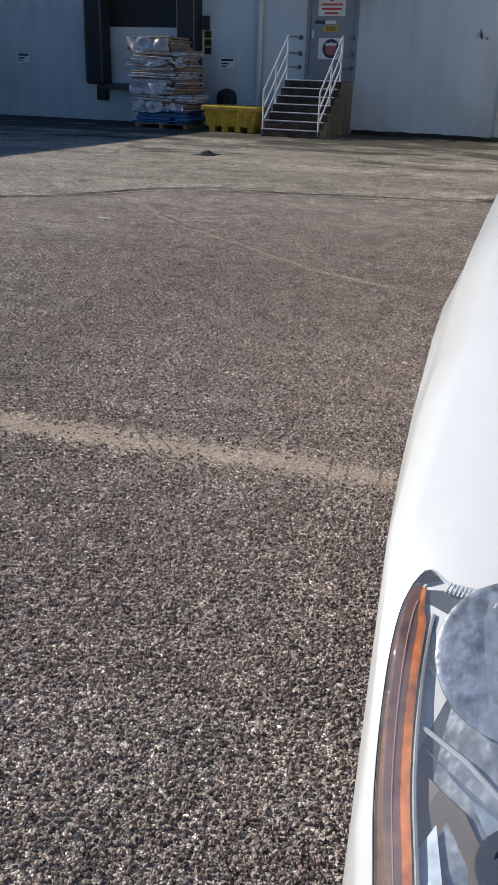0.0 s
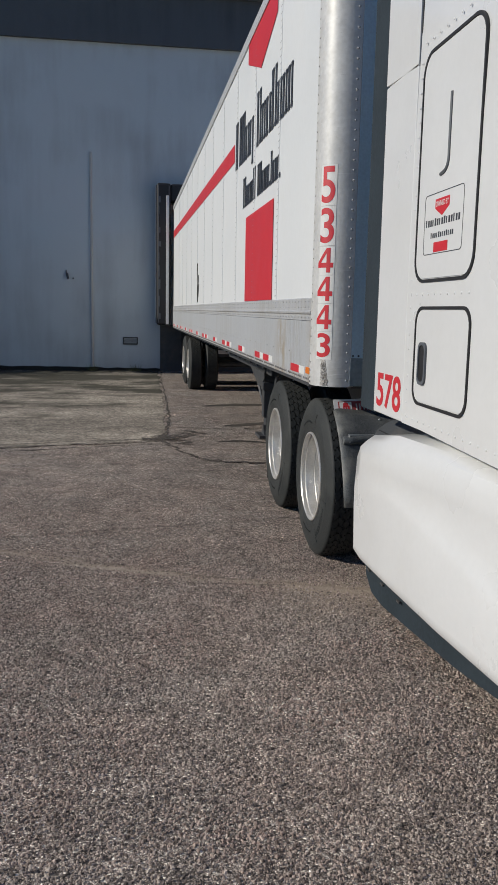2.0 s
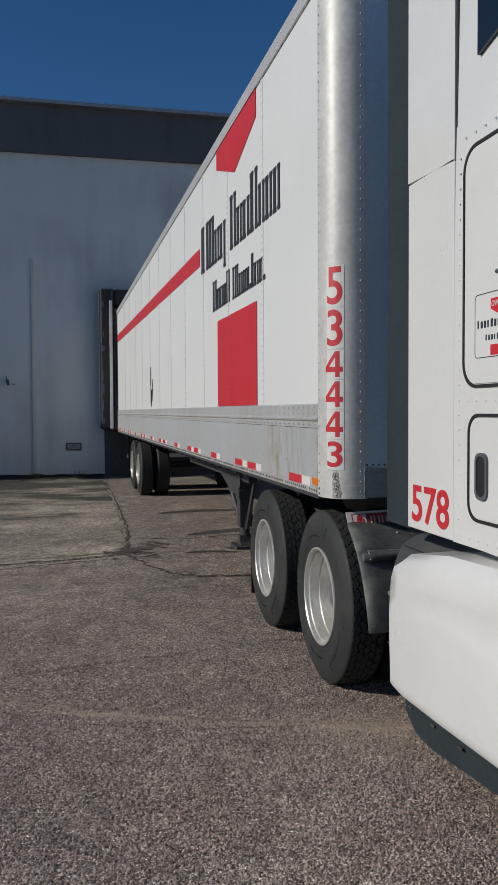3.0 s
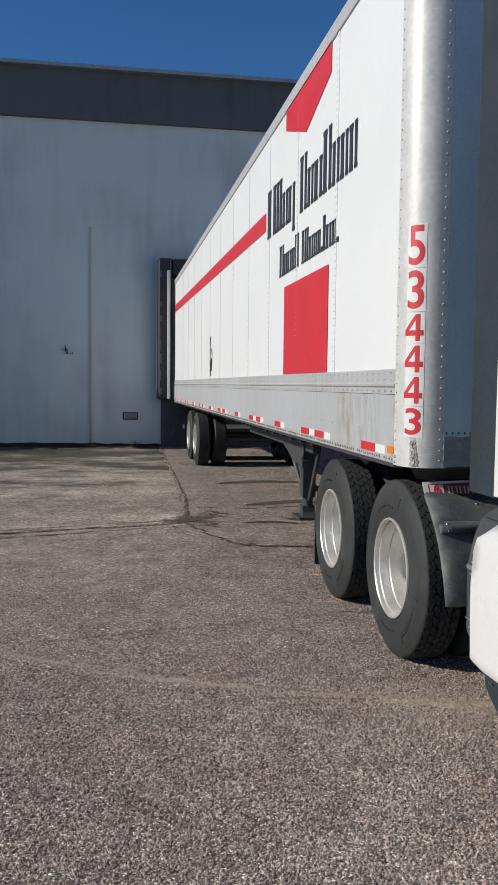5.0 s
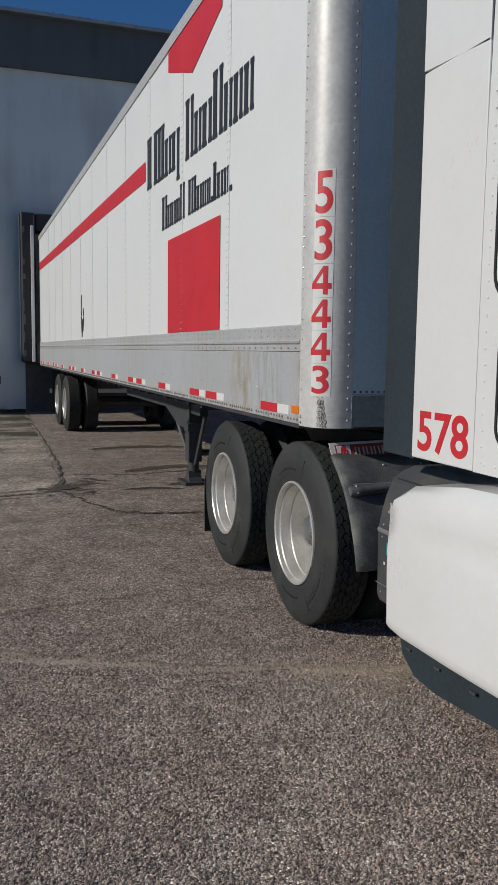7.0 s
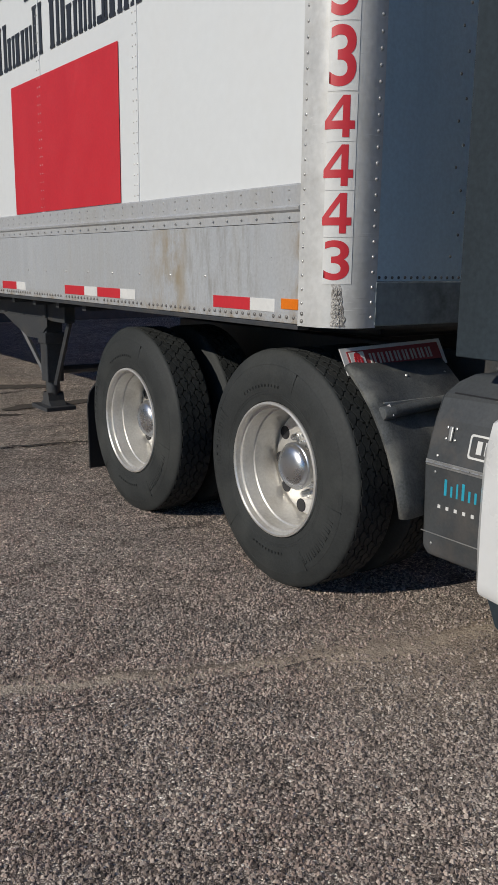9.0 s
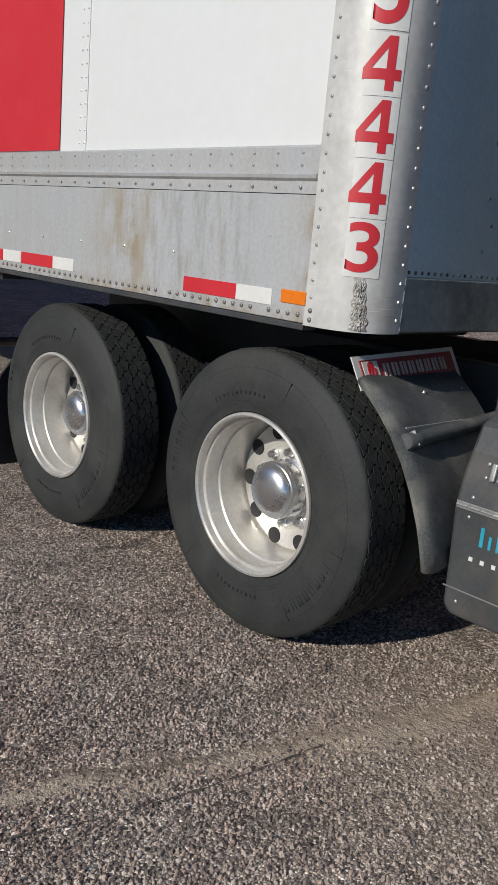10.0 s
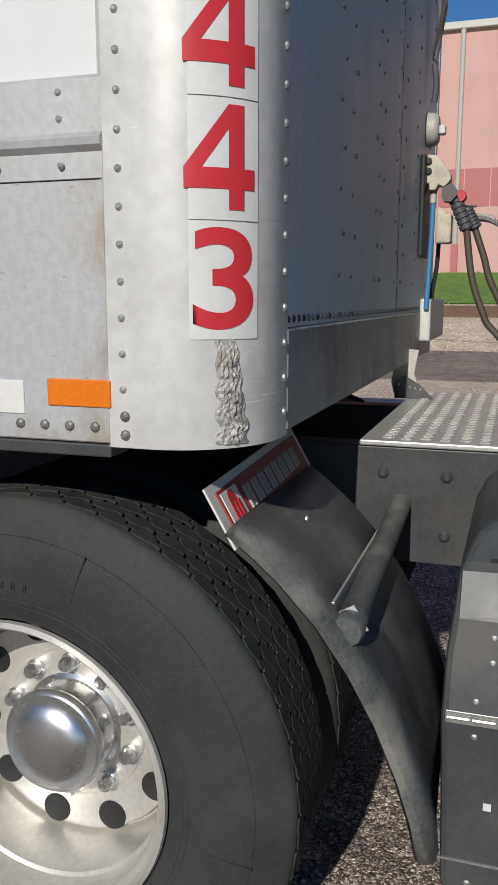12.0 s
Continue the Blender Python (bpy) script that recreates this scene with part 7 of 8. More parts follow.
def lower_fairing(t):
    """Side skirt behind the steps, the steps themselves and the rubber strip below."""
    def lean(y, z, y_end, y0=3.40):
        """Sections near the joint with the step fairing lean rearward with height."""
        return y - max(0.0, (y_end - y) / (y_end - y0)) * (0.93 - z) * 0.44 if y_end > y0 else y - max(0.0, (y - y_end) / (y0 - y_end)) * (0.93 - z) * 0.44
    rows = []
    #   y, top x, top z, shoulder x, shoulder z, above the fold x, z, below the fold x, foot x, foot z
    for y, tx, tz, sx, sz, wx, wz, vx, fx, fz in ((5.39, 0.16, 0.87, 0.10, 0.81, 0.095, 0.62, 0.095, 0.10, 0.36), (5.36, 0.13, 0.925, 0.075, 0.85, 0.066, 0.70, 0.066, 0.07, 0.335),
                                                 (5.25, 0.13, 0.98, 0.065, 0.885, 0.060, 0.78, 0.06, 0.068, 0.325), (4.9, 0.14, 1.03, 0.080, 0.92, 0.082, 0.84, 0.072, 0.082, 0.32),
                                                 (4.3, 0.16, 1.05, 0.115, 0.95, 0.133, 0.79, 0.098, 0.098, 0.33), (3.8, 0.22, 1.03, 0.160, 0.95, 0.170, 0.69, 0.125, 0.118, 0.352), (3.56, 0.240, 1.020, 0.183, 0.945, 0.183, 0.62, 0.142, 0.130, 0.375),
                                                 (3.41, 0.237, 1.000, 0.201, 0.930, 0.182, 0.55, 0.152, 0.140, 0.395)):
        row = [(0.38, tz + 0.004), (tx, tz), ((tx + sx) / 2 - 0.012, (tz + sz) / 2 + 0.016), (sx, sz), (sx - 0.004 * (y > 4), sz - 0.07), (wx, wz), (vx + (wx - vx) * 0.25, wz - 0.075), (vx, wz - 0.11), (fx + 0.002, fz + 0.05), (fx + 0.002, fz + 0.018), (fx + 0.014, fz), (0.30, fz)]
        rows.append([(x, lean(y, z, 4.5), z) for x, z in row])
    part("side_skirt", loft(bmesh.new(), rows, True), WHITE, t, "white side skirt with a hollow facet", True)
    rows = []
    for y, x, za, zb in ((5.372, 0.150, 0.36, 0.29), (5.33, 0.140, 0.38, 0.22), (5.22, 0.140, 0.40, 0.155), (5.05, 0.142, 0.40, 0.145), (4.6, 0.156, 0.40, 0.175), (4.2, 0.168, 0.40, 0.205), (3.8, 0.190, 0.40, 0.245), (3.5, 0.205, 0.42, 0.295)):
        rows.append([(x, y, za), (x, y, zb), (x + 0.016, y, zb), (x + 0.016, y, za)])
    part("skirt_strip", loft(bmesh.new(), rows, True), FLAPGREY, t, "dark rubber strip below the skirt")
    for y in (5.28, 5.05, 4.8):
        part("clip", boxed(0.132, 0.141, y - 0.03, y + 0.01, 0.255, 0.265), DARKSTEEL, t)
    # step fairing between skirt and arch: swells out of the skirt, hollowed over each step
    rows = []
    for y, tx, *xs in ((3.408, 0.237, 0.217, 0.203, 0.195, 0.191, 0.181, 0.166, 0.157), (3.36, 0.237, 0.216, 0.201, 0.192, 0.188, 0.178, 0.165, 0.158), (3.25, 0.244, 0.223, 0.208, 0.20, 0.196, 0.186, 0.176, 0.170), (3.18, 0.256, 0.235, 0.222, 0.216, 0.206, 0.197, 0.191, 0.196), (3.12, 0.270, 0.250, 0.244, 0.262, 0.213, 0.205, 0.205, 0.222),
                       (3.04, 0.285, 0.266, 0.27, 0.325, 0.213, 0.21, 0.222, 0.246), (2.85, 0.305, 0.286, 0.295, 0.345, 0.207, 0.21, 0.228, 0.25), (2.5, 0.325, 0.308, 0.32, 0.345, 0.198, 0.206, 0.23, 0.25), (2.12, 0.335, 0.322, 0.335, 0.345, 0.205, 0.212, 0.235, 0.25)):
        row = [(0.5, 1.004), (tx, 1.0)] + list(zip(xs, (0.958, 0.90, 0.85, 0.80, 0.68, 0.55, 0.45))) + [(xs[-1] + 0.01, 0.40), (0.5, 0.40)]
        rows.append([(x, lean(y, z, 3.0), z) for x, z in row])
    part("step_fairing", loft(bmesh.new(), rows, True), WHITE, t, "white fairing behind the steps", True)
    step(t, 0.385, [(3.145, 0.104, 0.112), (3.08, 0.098, 0.18), (3.01, 0.092, 0.236), (2.94, 0.086, 0.250), (2.7, 0.079, 0.253), (2.5, 0.082, 0.255), (2.35, 0.096, 0.255), (2.24, 0.114, 0.255)], (2.862, 2.462), 0.082)
    step(t, 0.845, [(3.15, 0.213, 0.222), (3.08, 0.206, 0.275), (3.0, 0.199, 0.330), (2.85, 0.185, 0.34), (2.6, 0.174, 0.34), (2.4, 0.172, 0.34), (2.2, 0.185, 0.34)], (2.85, 2.46), 0.186)
    # moulded edge that rises round the lower tread
    for z, h, path in ((0.385, 0.075, [(0.150, 3.115), (0.165, 3.10), (0.215, 3.045), (0.246, 2.99), (0.255, 2.92), (0.257, 2.6), (0.257, 2.3), (0.257, 2.12)]),
                       (0.845, 0.05, [(0.213, 3.158), (0.24, 3.125), (0.285, 3.07), (0.325, 3.015), (0.341, 2.93), (0.343, 2.6), (0.343, 2.2)])):
        rows = []
        for k, (x, y) in enumerate(path):
            p, q = path[max(0, k - 1)], path[min(len(path) - 1, k + 1)]
            d = Vector((q[0] - p[0], q[1] - p[1])).normalized()
            n = Vector((-d.y, d.x))
            f = min(1.0, 0.25 + k * 0.3)
            wide = (1.3, 1.3, 1.2, 1.1, 1.0)[k] if k < 5 and z < 0.5 else 1.0
            rows.append([(x + n.x * o, y + n.y * o, z + up * h * f + lift) for o, up, lift in ((-0.012, 0, -0.02), (-0.012, 0, 0.003), (-0.004, 0, 0.005), (0.008 * wide, 0.10, 0.004), (0.019 * wide, 0.35, 0.004), (0.026 * wide, 0.7, 0.002), (0.032 * wide, 1.0, 0.0))])
        part("tread_surround", loft(bmesh.new(), rows), WHITE, t, "", True)
    # rounded shoulder that joins the skirt's foot to the lower step
    rows = []
    for y, x0, z1 in ((3.36, 0.165, 0.47), (3.27, 0.150, 0.474), (3.215, 0.135, 0.464), (3.185, 0.118, 0.449), (3.165, 0.108, 0.432), (3.145, 0.101, 0.412), (3.12, 0.098, 0.394), (3.10, 0.098, 0.378)):
        rows.append([(0.3, y, z1), (x0 + 0.06, y, z1), (x0 + 0.028, y, z1 - 0.004), (x0 + 0.009, y, z1 - 0.016), (x0, y, z1 - 0.04), (x0 + 0.003, y, 0.33), (x0 + 0.025, y, 0.305), (0.3, y, 0.30)])
    part("step_shoulder", loft(bmesh.new(), rows, True), WHITE, t, "", True)
    rows = []
    for y, x0, za in ((2.40, 0.092, 0.350), (2.34, 0.094, 0.366), (2.285, 0.097, 0.383), (2.24, 0.103, 0.3895), (2.19, 0.113, 0.392), (2.13, 0.126, 0.392), (2.09, 0.135, 0.390), (2.05, 0.150, 0.383), (2.02, 0.175, 0.368), (2.005, 0.215, 0.345)):
        rows.append([(0.34, y, za), (x0 + 0.035, y, za), (x0 + 0.004, y, za - 0.010), (x0 - 0.009, y, za - 0.04), (x0 - 0.001, y, 0.312), (x0 + 0.035, y, 0.285), (0.34, y, 0.28)])
    part("step_nose", loft(bmesh.new(), rows, True), WHITE, t, "rounded white front end of the step", True)
    # fender's rear flank behind the steered wheel
    rows = []
    for z, yb, xo in ((1.0, 2.10, 0.235), (0.8, 2.12, 0.20), (0.6, 2.13, 0.185), (0.42, 2.13, 0.195), (0.30, 2.10, 0.22), (0.235, 2.06, 0.27)):
        rows.append([(xo + 0.02, yb + 0.04, z), (xo, yb, z), (xo + 0.012, yb - 0.045, z), (0.45, yb - 0.07, z), (0.45, yb + 0.02, z)])
    part("fender_rear", loft(bmesh.new(), rows, True), WHITE, t, "white rear lip of the front fender", True)


def step(t, z, edge, mat_y, mat_x):
    """A step tray: tread plate with holes, rolled edge and a bristle mat."""
    outer = [(x0, y) for y, x0, _ in edge]
    inner = [(x1, y) for y, _, x1 in edge]
    bm = prism(bmesh.new(), outer + inner[::-1], "z", z - 0.03, z)
    tread = part("step_plate", bm, STEPALU, t, "perforated aluminium step")
    lip = [(x - 0.002, y, z - 0.0095) for x, y in outer]
    part("step_lip", tube(bmesh.new(), lip, 0.011, 8), WHITE, tread, "", True)
    part("step_riser", loft(bmesh.new(), [[(x - 0.011, y, z - 0.012), (x - 0.009, y, z - 0.035), (x + 0.004, y, z - 0.07), (x + 0.04, y, z - 0.10), (x + 0.1, y, z - 0.12)] for x, y in outer]), WHITE, tread, "", True)
    hole = None
    for j in range(6):
        for k in range(26):
            y = edge[-1][0] + 0.05 + k * 0.042
            if y > edge[0][0] - 0.06 or mat_y[1] - 0.03 < y < mat_y[0] + 0.03:
                continue
            x = None
            for (ya, xa, xb), (yc, xc, xd) in zip(edge, edge[1:]):
                if yc <= y <= ya:
                    f = (ya - y) / (ya - yc)
                    x = xa + (xc - xa) * f + 0.03 + (j + 0.5 * (k % 2)) * 0.034
                    lim = xb + (xd - xb) * f - 0.02
            if x is None or x > lim:
                continue
            if hole is None:
                hole = part("hole", lathe(bmesh.new(), [(0.0105, 0.0012), (0.0005, 0.0014)], (0, 0, 0), "z", 12), BLACK, tread)
                hole_at = hole.matrix_basis.copy()
                hole.matrix_basis = hole_at @ Matrix.Translation((x, y, z))
            else:
                more = new("hole", hole.data)
                more.parent = tread
                more.matrix_basis = hole_at @ Matrix.Translation((x, y, z))
    rnd = random.Random(6)
    y1, y0 = mat_y
    bm = boxed(mat_x, mat_x + 0.13, y0, y1, z, z + 0.014)
    for k in range(4200):
        x, y = mat_x - 0.003 + rnd.random() * 0.136, y0 - 0.003 + rnd.random() * (y1 - y0 + 0.006)
        a, h = rnd.uniform(0, 6.28), rnd.uniform(0.005, 0.014)
        p = Vector((x, y, z + 0.010))
        q = Vector((0.0022 * math.cos(a), 0.0022 * math.sin(a), 0))
        tip = p + Vector((rnd.uniform(-0.008, 0.008), rnd.uniform(-0.008, 0.008), h))
        bm.faces.new([bm.verts.new(v) for v in (p - q, p + q, tip)])
    part("bristle_mat", bm, BRISTLE, tread, "black bristle mat")


def chassis(t):
    for x in (0.87, 1.63):
        part("frame_rail", boxed(x, x + 0.09, 0.6, 8.6, 0.76, 1.02, 0.006), DARKSTEEL, t, "dark steel frame rail")
    for x in (0.855,):
        spots = [(x + 0.012, y, z) for y, z in ((5.96, 0.957), (5.81, 0.955), (5.81, 0.81), (5.5, 0.957), (5.5, 0.81))]
        for s in spots:
            part("bolt", studs(bmesh.new(), [s], "x", -1, 0.017, 0.014, 6), DARKSTEEL, t)
    part("gusset", boxed(0.862, 0.869, 5.45, 6.2, 0.74, 1.02, 0.002), DARKSTEEL, t)
    deck = part("deck_plate", boxed(0.86, 1.98, 5.32, 6.02, 1.022, 1.036, 0.004), STEPALU, t, "raised-pattern aluminium deck plate")
    bm = bmesh.new()
    for j in range(22):
        for k in range(14):
            lathe(bm, [(0.016, 0.0), (0.0155, 0.004), (0.010, 0.0045), (0.009, 0.002), (0.0005, 0.002)], (0.90 + j * 0.048 + 0.012 * (k % 2), 5.36 + k * 0.046, 1.036), "z", 8)
    rivets("dimple", bm, STEPALU, deck)
    for y in (6.49, 7.83):
        dual_wheel(t, y)
        part("axle", tube(bmesh.new(), [(0.3, y, 0.515), (2.3, y, 0.515)], 0.09, 12), DARKSTEEL, t)
        for x in (1.60, 1.92):
            part("far_tyre", lathe(bmesh.new(), tyre_profile(0.27, 0.52), (x + 0.02, y, 0.515), "x", 40), TYRE, t, "", True)
    part("fifth_wheel", boxed(0.9, 1.7, 6.7, 7.6, 1.03, 1.125, 0.02), DARKSTEEL, t, "greasy coupling plate")
    quarter_fender(t)
    apu(t)
    # rear mud flap and its hanger
    part("mud_flap", prism(bmesh.new(), [(0.14, 0.09), (0.72, 0.09), (0.72, 0.70), (0.25, 0.70), (0.15, 0.58), (0.135, 0.50)], "y", 8.50, 8.515), BLACK, t, "black rubber mud flap")
    part("flap_hanger", tube(bmesh.new(), [(0.3, 8.51, 0.69), (0.9, 8.51, 0.72)], 0.022, 8), DARKSTEEL, t)


def quarter_fender(t):
    cy, cz = 6.49, 0.515
    rows = []
    for a, r in ((129, 0.628), (134, 0.632), (140, 0.639), (148, 0.650), (156, 0.662), (164, 0.677), (172, 0.696), (178, 0.713), (183, 0.728)):
        c, s = math.cos(radians(a)), math.sin(radians(a))
        row = []
        for x, d in ((0.140, -0.014), (0.130, -0.008), (0.128, 0.002), (0.140, 0.011), (0.165, 0.014), (0.20, 0.009), (0.26, 0.001), (0.40, -0.006), (0.66, 0.0), (0.70, -0.03)):
            row.append((x, cy + (r + d) * c, cz + (r + d) * s))
        rows.append(row)
    ob = part("quarter_fender", loft(bmesh.new(), rows), DUSTPLASTIC, t, "black textured plastic quarter fender", True)
    md = ob.modifiers.new("thickness", "SOLIDIFY")
    md.thickness = 0.005
    bar = part("fender_bar", tube(bmesh.new(), [(0.166, 5.902, 0.847), (0.87, 5.915, 0.884)], 0.0245, 18), DUSTPLASTIC, t, "round black mounting bar", True)
    part("end_cap", lathe(bmesh.new(), [(0.0265, 0.045), (0.0265, -0.006), (0.0235, -0.010), (0.0005, -0.011)], (0.152, 5.902, 0.846), "x", 22), BLACKPLASTIC, bar, "rubber end cap", True)
    bm = boxed(-0.0015, 0.0015, -0.029, 0.029, -0.024, 0.024, 0.0005, 1)
    bm.transform(Matrix.Translation((0.176, 5.909, 0.845)) @ Matrix.Rotation(radians(-32), 4, "X"))
    part("end_plate", bm, STEPALU, bar, "bright square mounting plate")
    part("bracket", boxed(0.178, 0.80, 5.930, 5.935, 0.852, 0.880, 0.001), STEPALU, bar, "worn bracket edge")
    # badge flap on the fender's upper edge
    slope = Matrix.Translation((0.135, 6.087, 0.966)) @ Matrix.Rotation(radians(-29), 4, "X") @ Matrix.Rotation(radians(-2), 4, "Y")

    def flat(name, x0, x1, z0, z1, y, material, label="", parent=None):
        bm = boxed(x0, x1, y - 0.002, y + 0.002, z0, z1)
        bm.transform(slope)
        return part(name, bm, material, parent or t, label)
    flap = flat("badge_flap", 0.0, 0.57, 0.0, 0.112, 0.0, DECALWHITE, "white edged badge strip with a red field")
    flat("red_field", 0.028, 0.545, 0.016, 0.096, -0.0035, mat("dull_red_decal", (0.30, 0.05, 0.05), 0.5), "", flap)
    flat("white_square", 0.036, 0.112, 0.022, 0.09, -0.0055, DECALWHITE, "", flap)
    for k in range(3):
        flat("red_mark", 0.055 + k * 0.016, 0.064 + k * 0.016, 0.028, 0.066, -0.0075, RED, "", flap)
    bm = lathe(bmesh.new(), [(0.0005, -0.008), (0.017, -0.008), (0.017, -0.006)], (0.074, 0, 0.072), "y", 14)
    bm.transform(slope)
    part("red_mark", bm, RED, flap)
    for k in range(8):
        x = 0.138 + k * 0.046
        flat("letter_bar", x, x + 0.008, 0.034, 0.078, -0.0075, PALEGREY, "", flap)
        flat("letter_bar", x + 0.020, x + 0.028, 0.034, 0.078, -0.0075, PALEGREY, "", flap)
    spots = [(0.19, 6.047, 0.955), (0.40, 6.047, 0.955), (0.62, 6.047, 0.955)]
    for x, y, z in spots:
        part("bolt", studs(bmesh.new(), [(x, y - 0.012, z)], "y", -1, 0.008, 0.006, 8), RIVET, flap)


def apu(t):
    """The dark equipment box between skirt and fender."""
    side = [(4.95, 0.37), (5.640, 0.37), (5.666, 0.40), (5.673, 0.64), (5.676, 0.70), (5.673, 0.82), (5.658, 0.96), (5.635, 1.01), (5.59, 1.04), (5.45, 1.048), (4.95, 1.05)]
    bm = prism(bmesh.new(), side, "x", 0.125, 0.72)
    for z in (0.72, 0.88, 0.97):
        bmesh.ops.bisect_plane(bm, geom=bm.verts[:] + bm.edges[:] + bm.faces[:], plane_co=(0, 0, z), plane_no=(0, 0, 1))

    def back(z):
        """How far the lid leans back at a height."""
        return 0.20 * max(0.0, z - 0.72) + 0.9 * max(0.0, z - 0.955)
    for v in bm.verts:
        if v.co.x < 0.3:
            v.co.x += back(v.co.z)
    ob = part("equipment_box", bm, BOXSTEEL, t, "dark grey steel equipment box with hinged lid")
    md = ob.modifiers.new("soft_edges", "BEVEL")
    md.width, md.segments, md.limit_method = 0.012, 2, "ANGLE"
    lid_z = 0.72
    hinge = part("hinge", boxed(0.1232, 0.126, 4.98, 5.668, lid_z - 0.011, lid_z + 0.011, 0.001), RIVET, ob, "long bright piano hinge")
    for k in range(17):
        y = 5.665 - k * 0.041
        part("knuckle", tube(bmesh.new(), [(0.1215, y, lid_z), (0.1215, y - 0.036, lid_z)], 0.0035, 8), RIVET, hinge)
    part("lower_seam", boxed(0.1225, 0.126, 4.96, 5.672, 0.4565, 0.460), RIVET, ob)
    part("upper_seam", boxed(0.1225, 0.126, 4.96, 5.61, 0.972, 0.976), BLACK, ob)
    lt = part("latch", boxed(0.114, 0.126, 5.566, 5.584, 0.808, 0.862, 0.005), RIVET, ob, "bright over-centre latch")
    spots = [(0.1235, y, z) for y in (5.597, 5.557) for z in (0.815, 0.855)]
    spots += [(0.1235, y, z) for y in (5.62, 5.40, 5.15) for z in (0.75, 0.69, 0.42)]
    rivets("rivet_row", studs(bmesh.new(), spots, "x", -1, 0.006, 0.003, 8), RIVET, ob)
    # maker's marks as plain shapes
    teal = mat("teal_decal", (0.03, 0.36, 0.50), 0.4)
    y = 5.575
    for w, h in ((0.012, 0.060), (0.009, 0.040), (0.008, 0.054), (0.012, 0.060), (0.010, 0.040), (0.010, 0.040), (0.012, 0.060)):
        part("name_bar", boxed(0.1240, 0.1262, y - w, y, 0.612, 0.612 + h, 0.0004, 1), teal, ob, "teal bar")
        y -= w + 0.017
    for k in range(9):
        y = 5.60 - k * 0.038
        part("name_bar", boxed(0.1235, 0.1255, y - 0.013, y, 0.560, 0.573), DECALWHITE, ob)
    em = part("emblem", ring_frame(bmesh.new(), rounded(5.37, 5.49, 0.765, 0.85, 0.01, 2), rounded(5.377, 5.483, 0.772, 0.843, 0.008, 2), "x", 0.123, 0.1255), DECALWHITE, ob, "white line emblem")
    for k in range(2):
        part("emblem_bar", boxed(0.123, 0.1255, 5.40 + k * 0.035, 5.422 + k * 0.035, 0.785, 0.83), DECALWHITE, em)
    for o in ob.children_recursive:
        if o.type == "MESH" and o is not hinge:
            for v in o.data.vertices:
                v.co.x += back(v.co.z)
    ob.matrix_basis = Matrix.Translation((0.10, 0.08, -0.033)) @ ob.matrix_basis


def air_hoses(t):
    """Two rubber hoses and a sprung power cable that hang from the trailer's couplings to the cab."""
    front = NOSE_Y - 0.012

    def run(points, x):
        return curve_points([(x, front - 0.84 * o, z - 0.008) for o, z in points], 8)
    for k, (x, grip, pts) in enumerate(((2.03, ((0.115, 1.725), (0.172, 1.615)), [(0.17, 1.62), (0.20, 1.455), (0.25, 1.335), (0.293, 1.272), (0.45, 1.17), (0.75, 1.16), (1.0, 1.35), (1.12, 1.6)]),
                                        (2.09, ((0.16, 1.69), (0.203, 1.622)), [(0.20, 1.63), (0.24, 1.537), (0.293, 1.411), (0.45, 1.22), (0.75, 1.2), (1.0, 1.4), (1.12, 1.7)]))):
        hose = part("air_hose", tube(bmesh.new(), run(pts, x), 0.0125, 12), HOSE, t, "dusty brown-black rubber air hose", True)
        (o0, z0), (o1, z1) = grip
        a, b = Vector((x, front - 0.84 * o0, z0)), Vector((x, front - 0.84 * o1, z1))
        prof = [(0.0005, 0.0)]
        for q in range(6):
            prof += [(0.0245, (q + 0.06) / 6), (0.0245, (q + 0.80) / 6), (0.0195, (q + 0.86) / 6), (0.0195, (q + 1.0) / 6)]
        bm = lathe(bmesh.new(), [(r, w * (b - a).length) for r, w in prof + [(0.0005, 1.0)]], (0, 0, 0), "z", 16)
        bm.transform(Matrix.Translation(a) @ (b - a).to_track_quat("Z", "Y").to_matrix().to_4x4())
        part("grip", bm, GRIPGREY, hose, "ribbed dark grey hose grip", True)
    line = run([(0.165, 1.675), (0.20, 1.672), (0.24, 1.672), (0.293, 1.652), (0.45, 1.56), (0.75, 1.5), (1.0, 1.6), (1.12, 1.75)], 2.12)
    cable = part("power_cable", tube(bmesh.new(), line, 0.0085, 10), HOSE, t, "power cable in a wire spring", True)
    coil = []
    for k in range(220):
        f = (0.1 + 0.38 * k / 219) * (len(line) - 1)
        p = line[int(f)].lerp(line[min(int(f) + 1, len(line) - 1)], f % 1)
        a = k * 0.9
        coil.append(p + Vector((0.0145 * math.cos(a), 0, 0.0145 * math.sin(a))))
    part("spring", tube(bmesh.new(), coil, 0.0022, 5), PALEGREY, cable, "wire spring", True)
    part("plug", tube(bmesh.new(), [(2.12, front - 0.105, 1.68), (2.12, front - 0.155, 1.666)], 0.019, 14), PALEGREY, cable, "grey plug", True)
    part("lever", boxed(2.10, 2.14, front - 0.168, front - 0.118, 1.702, 1.707, 0.001), DARKSTEEL, cable)


tractor = holder("semi_truck", "white sleeper semi truck coupled to the trailer", "truck", (1.3, 3.5, 0))
cab(tractor)
lower_fairing(tractor)
chassis(tractor)
air_hoses(tractor)


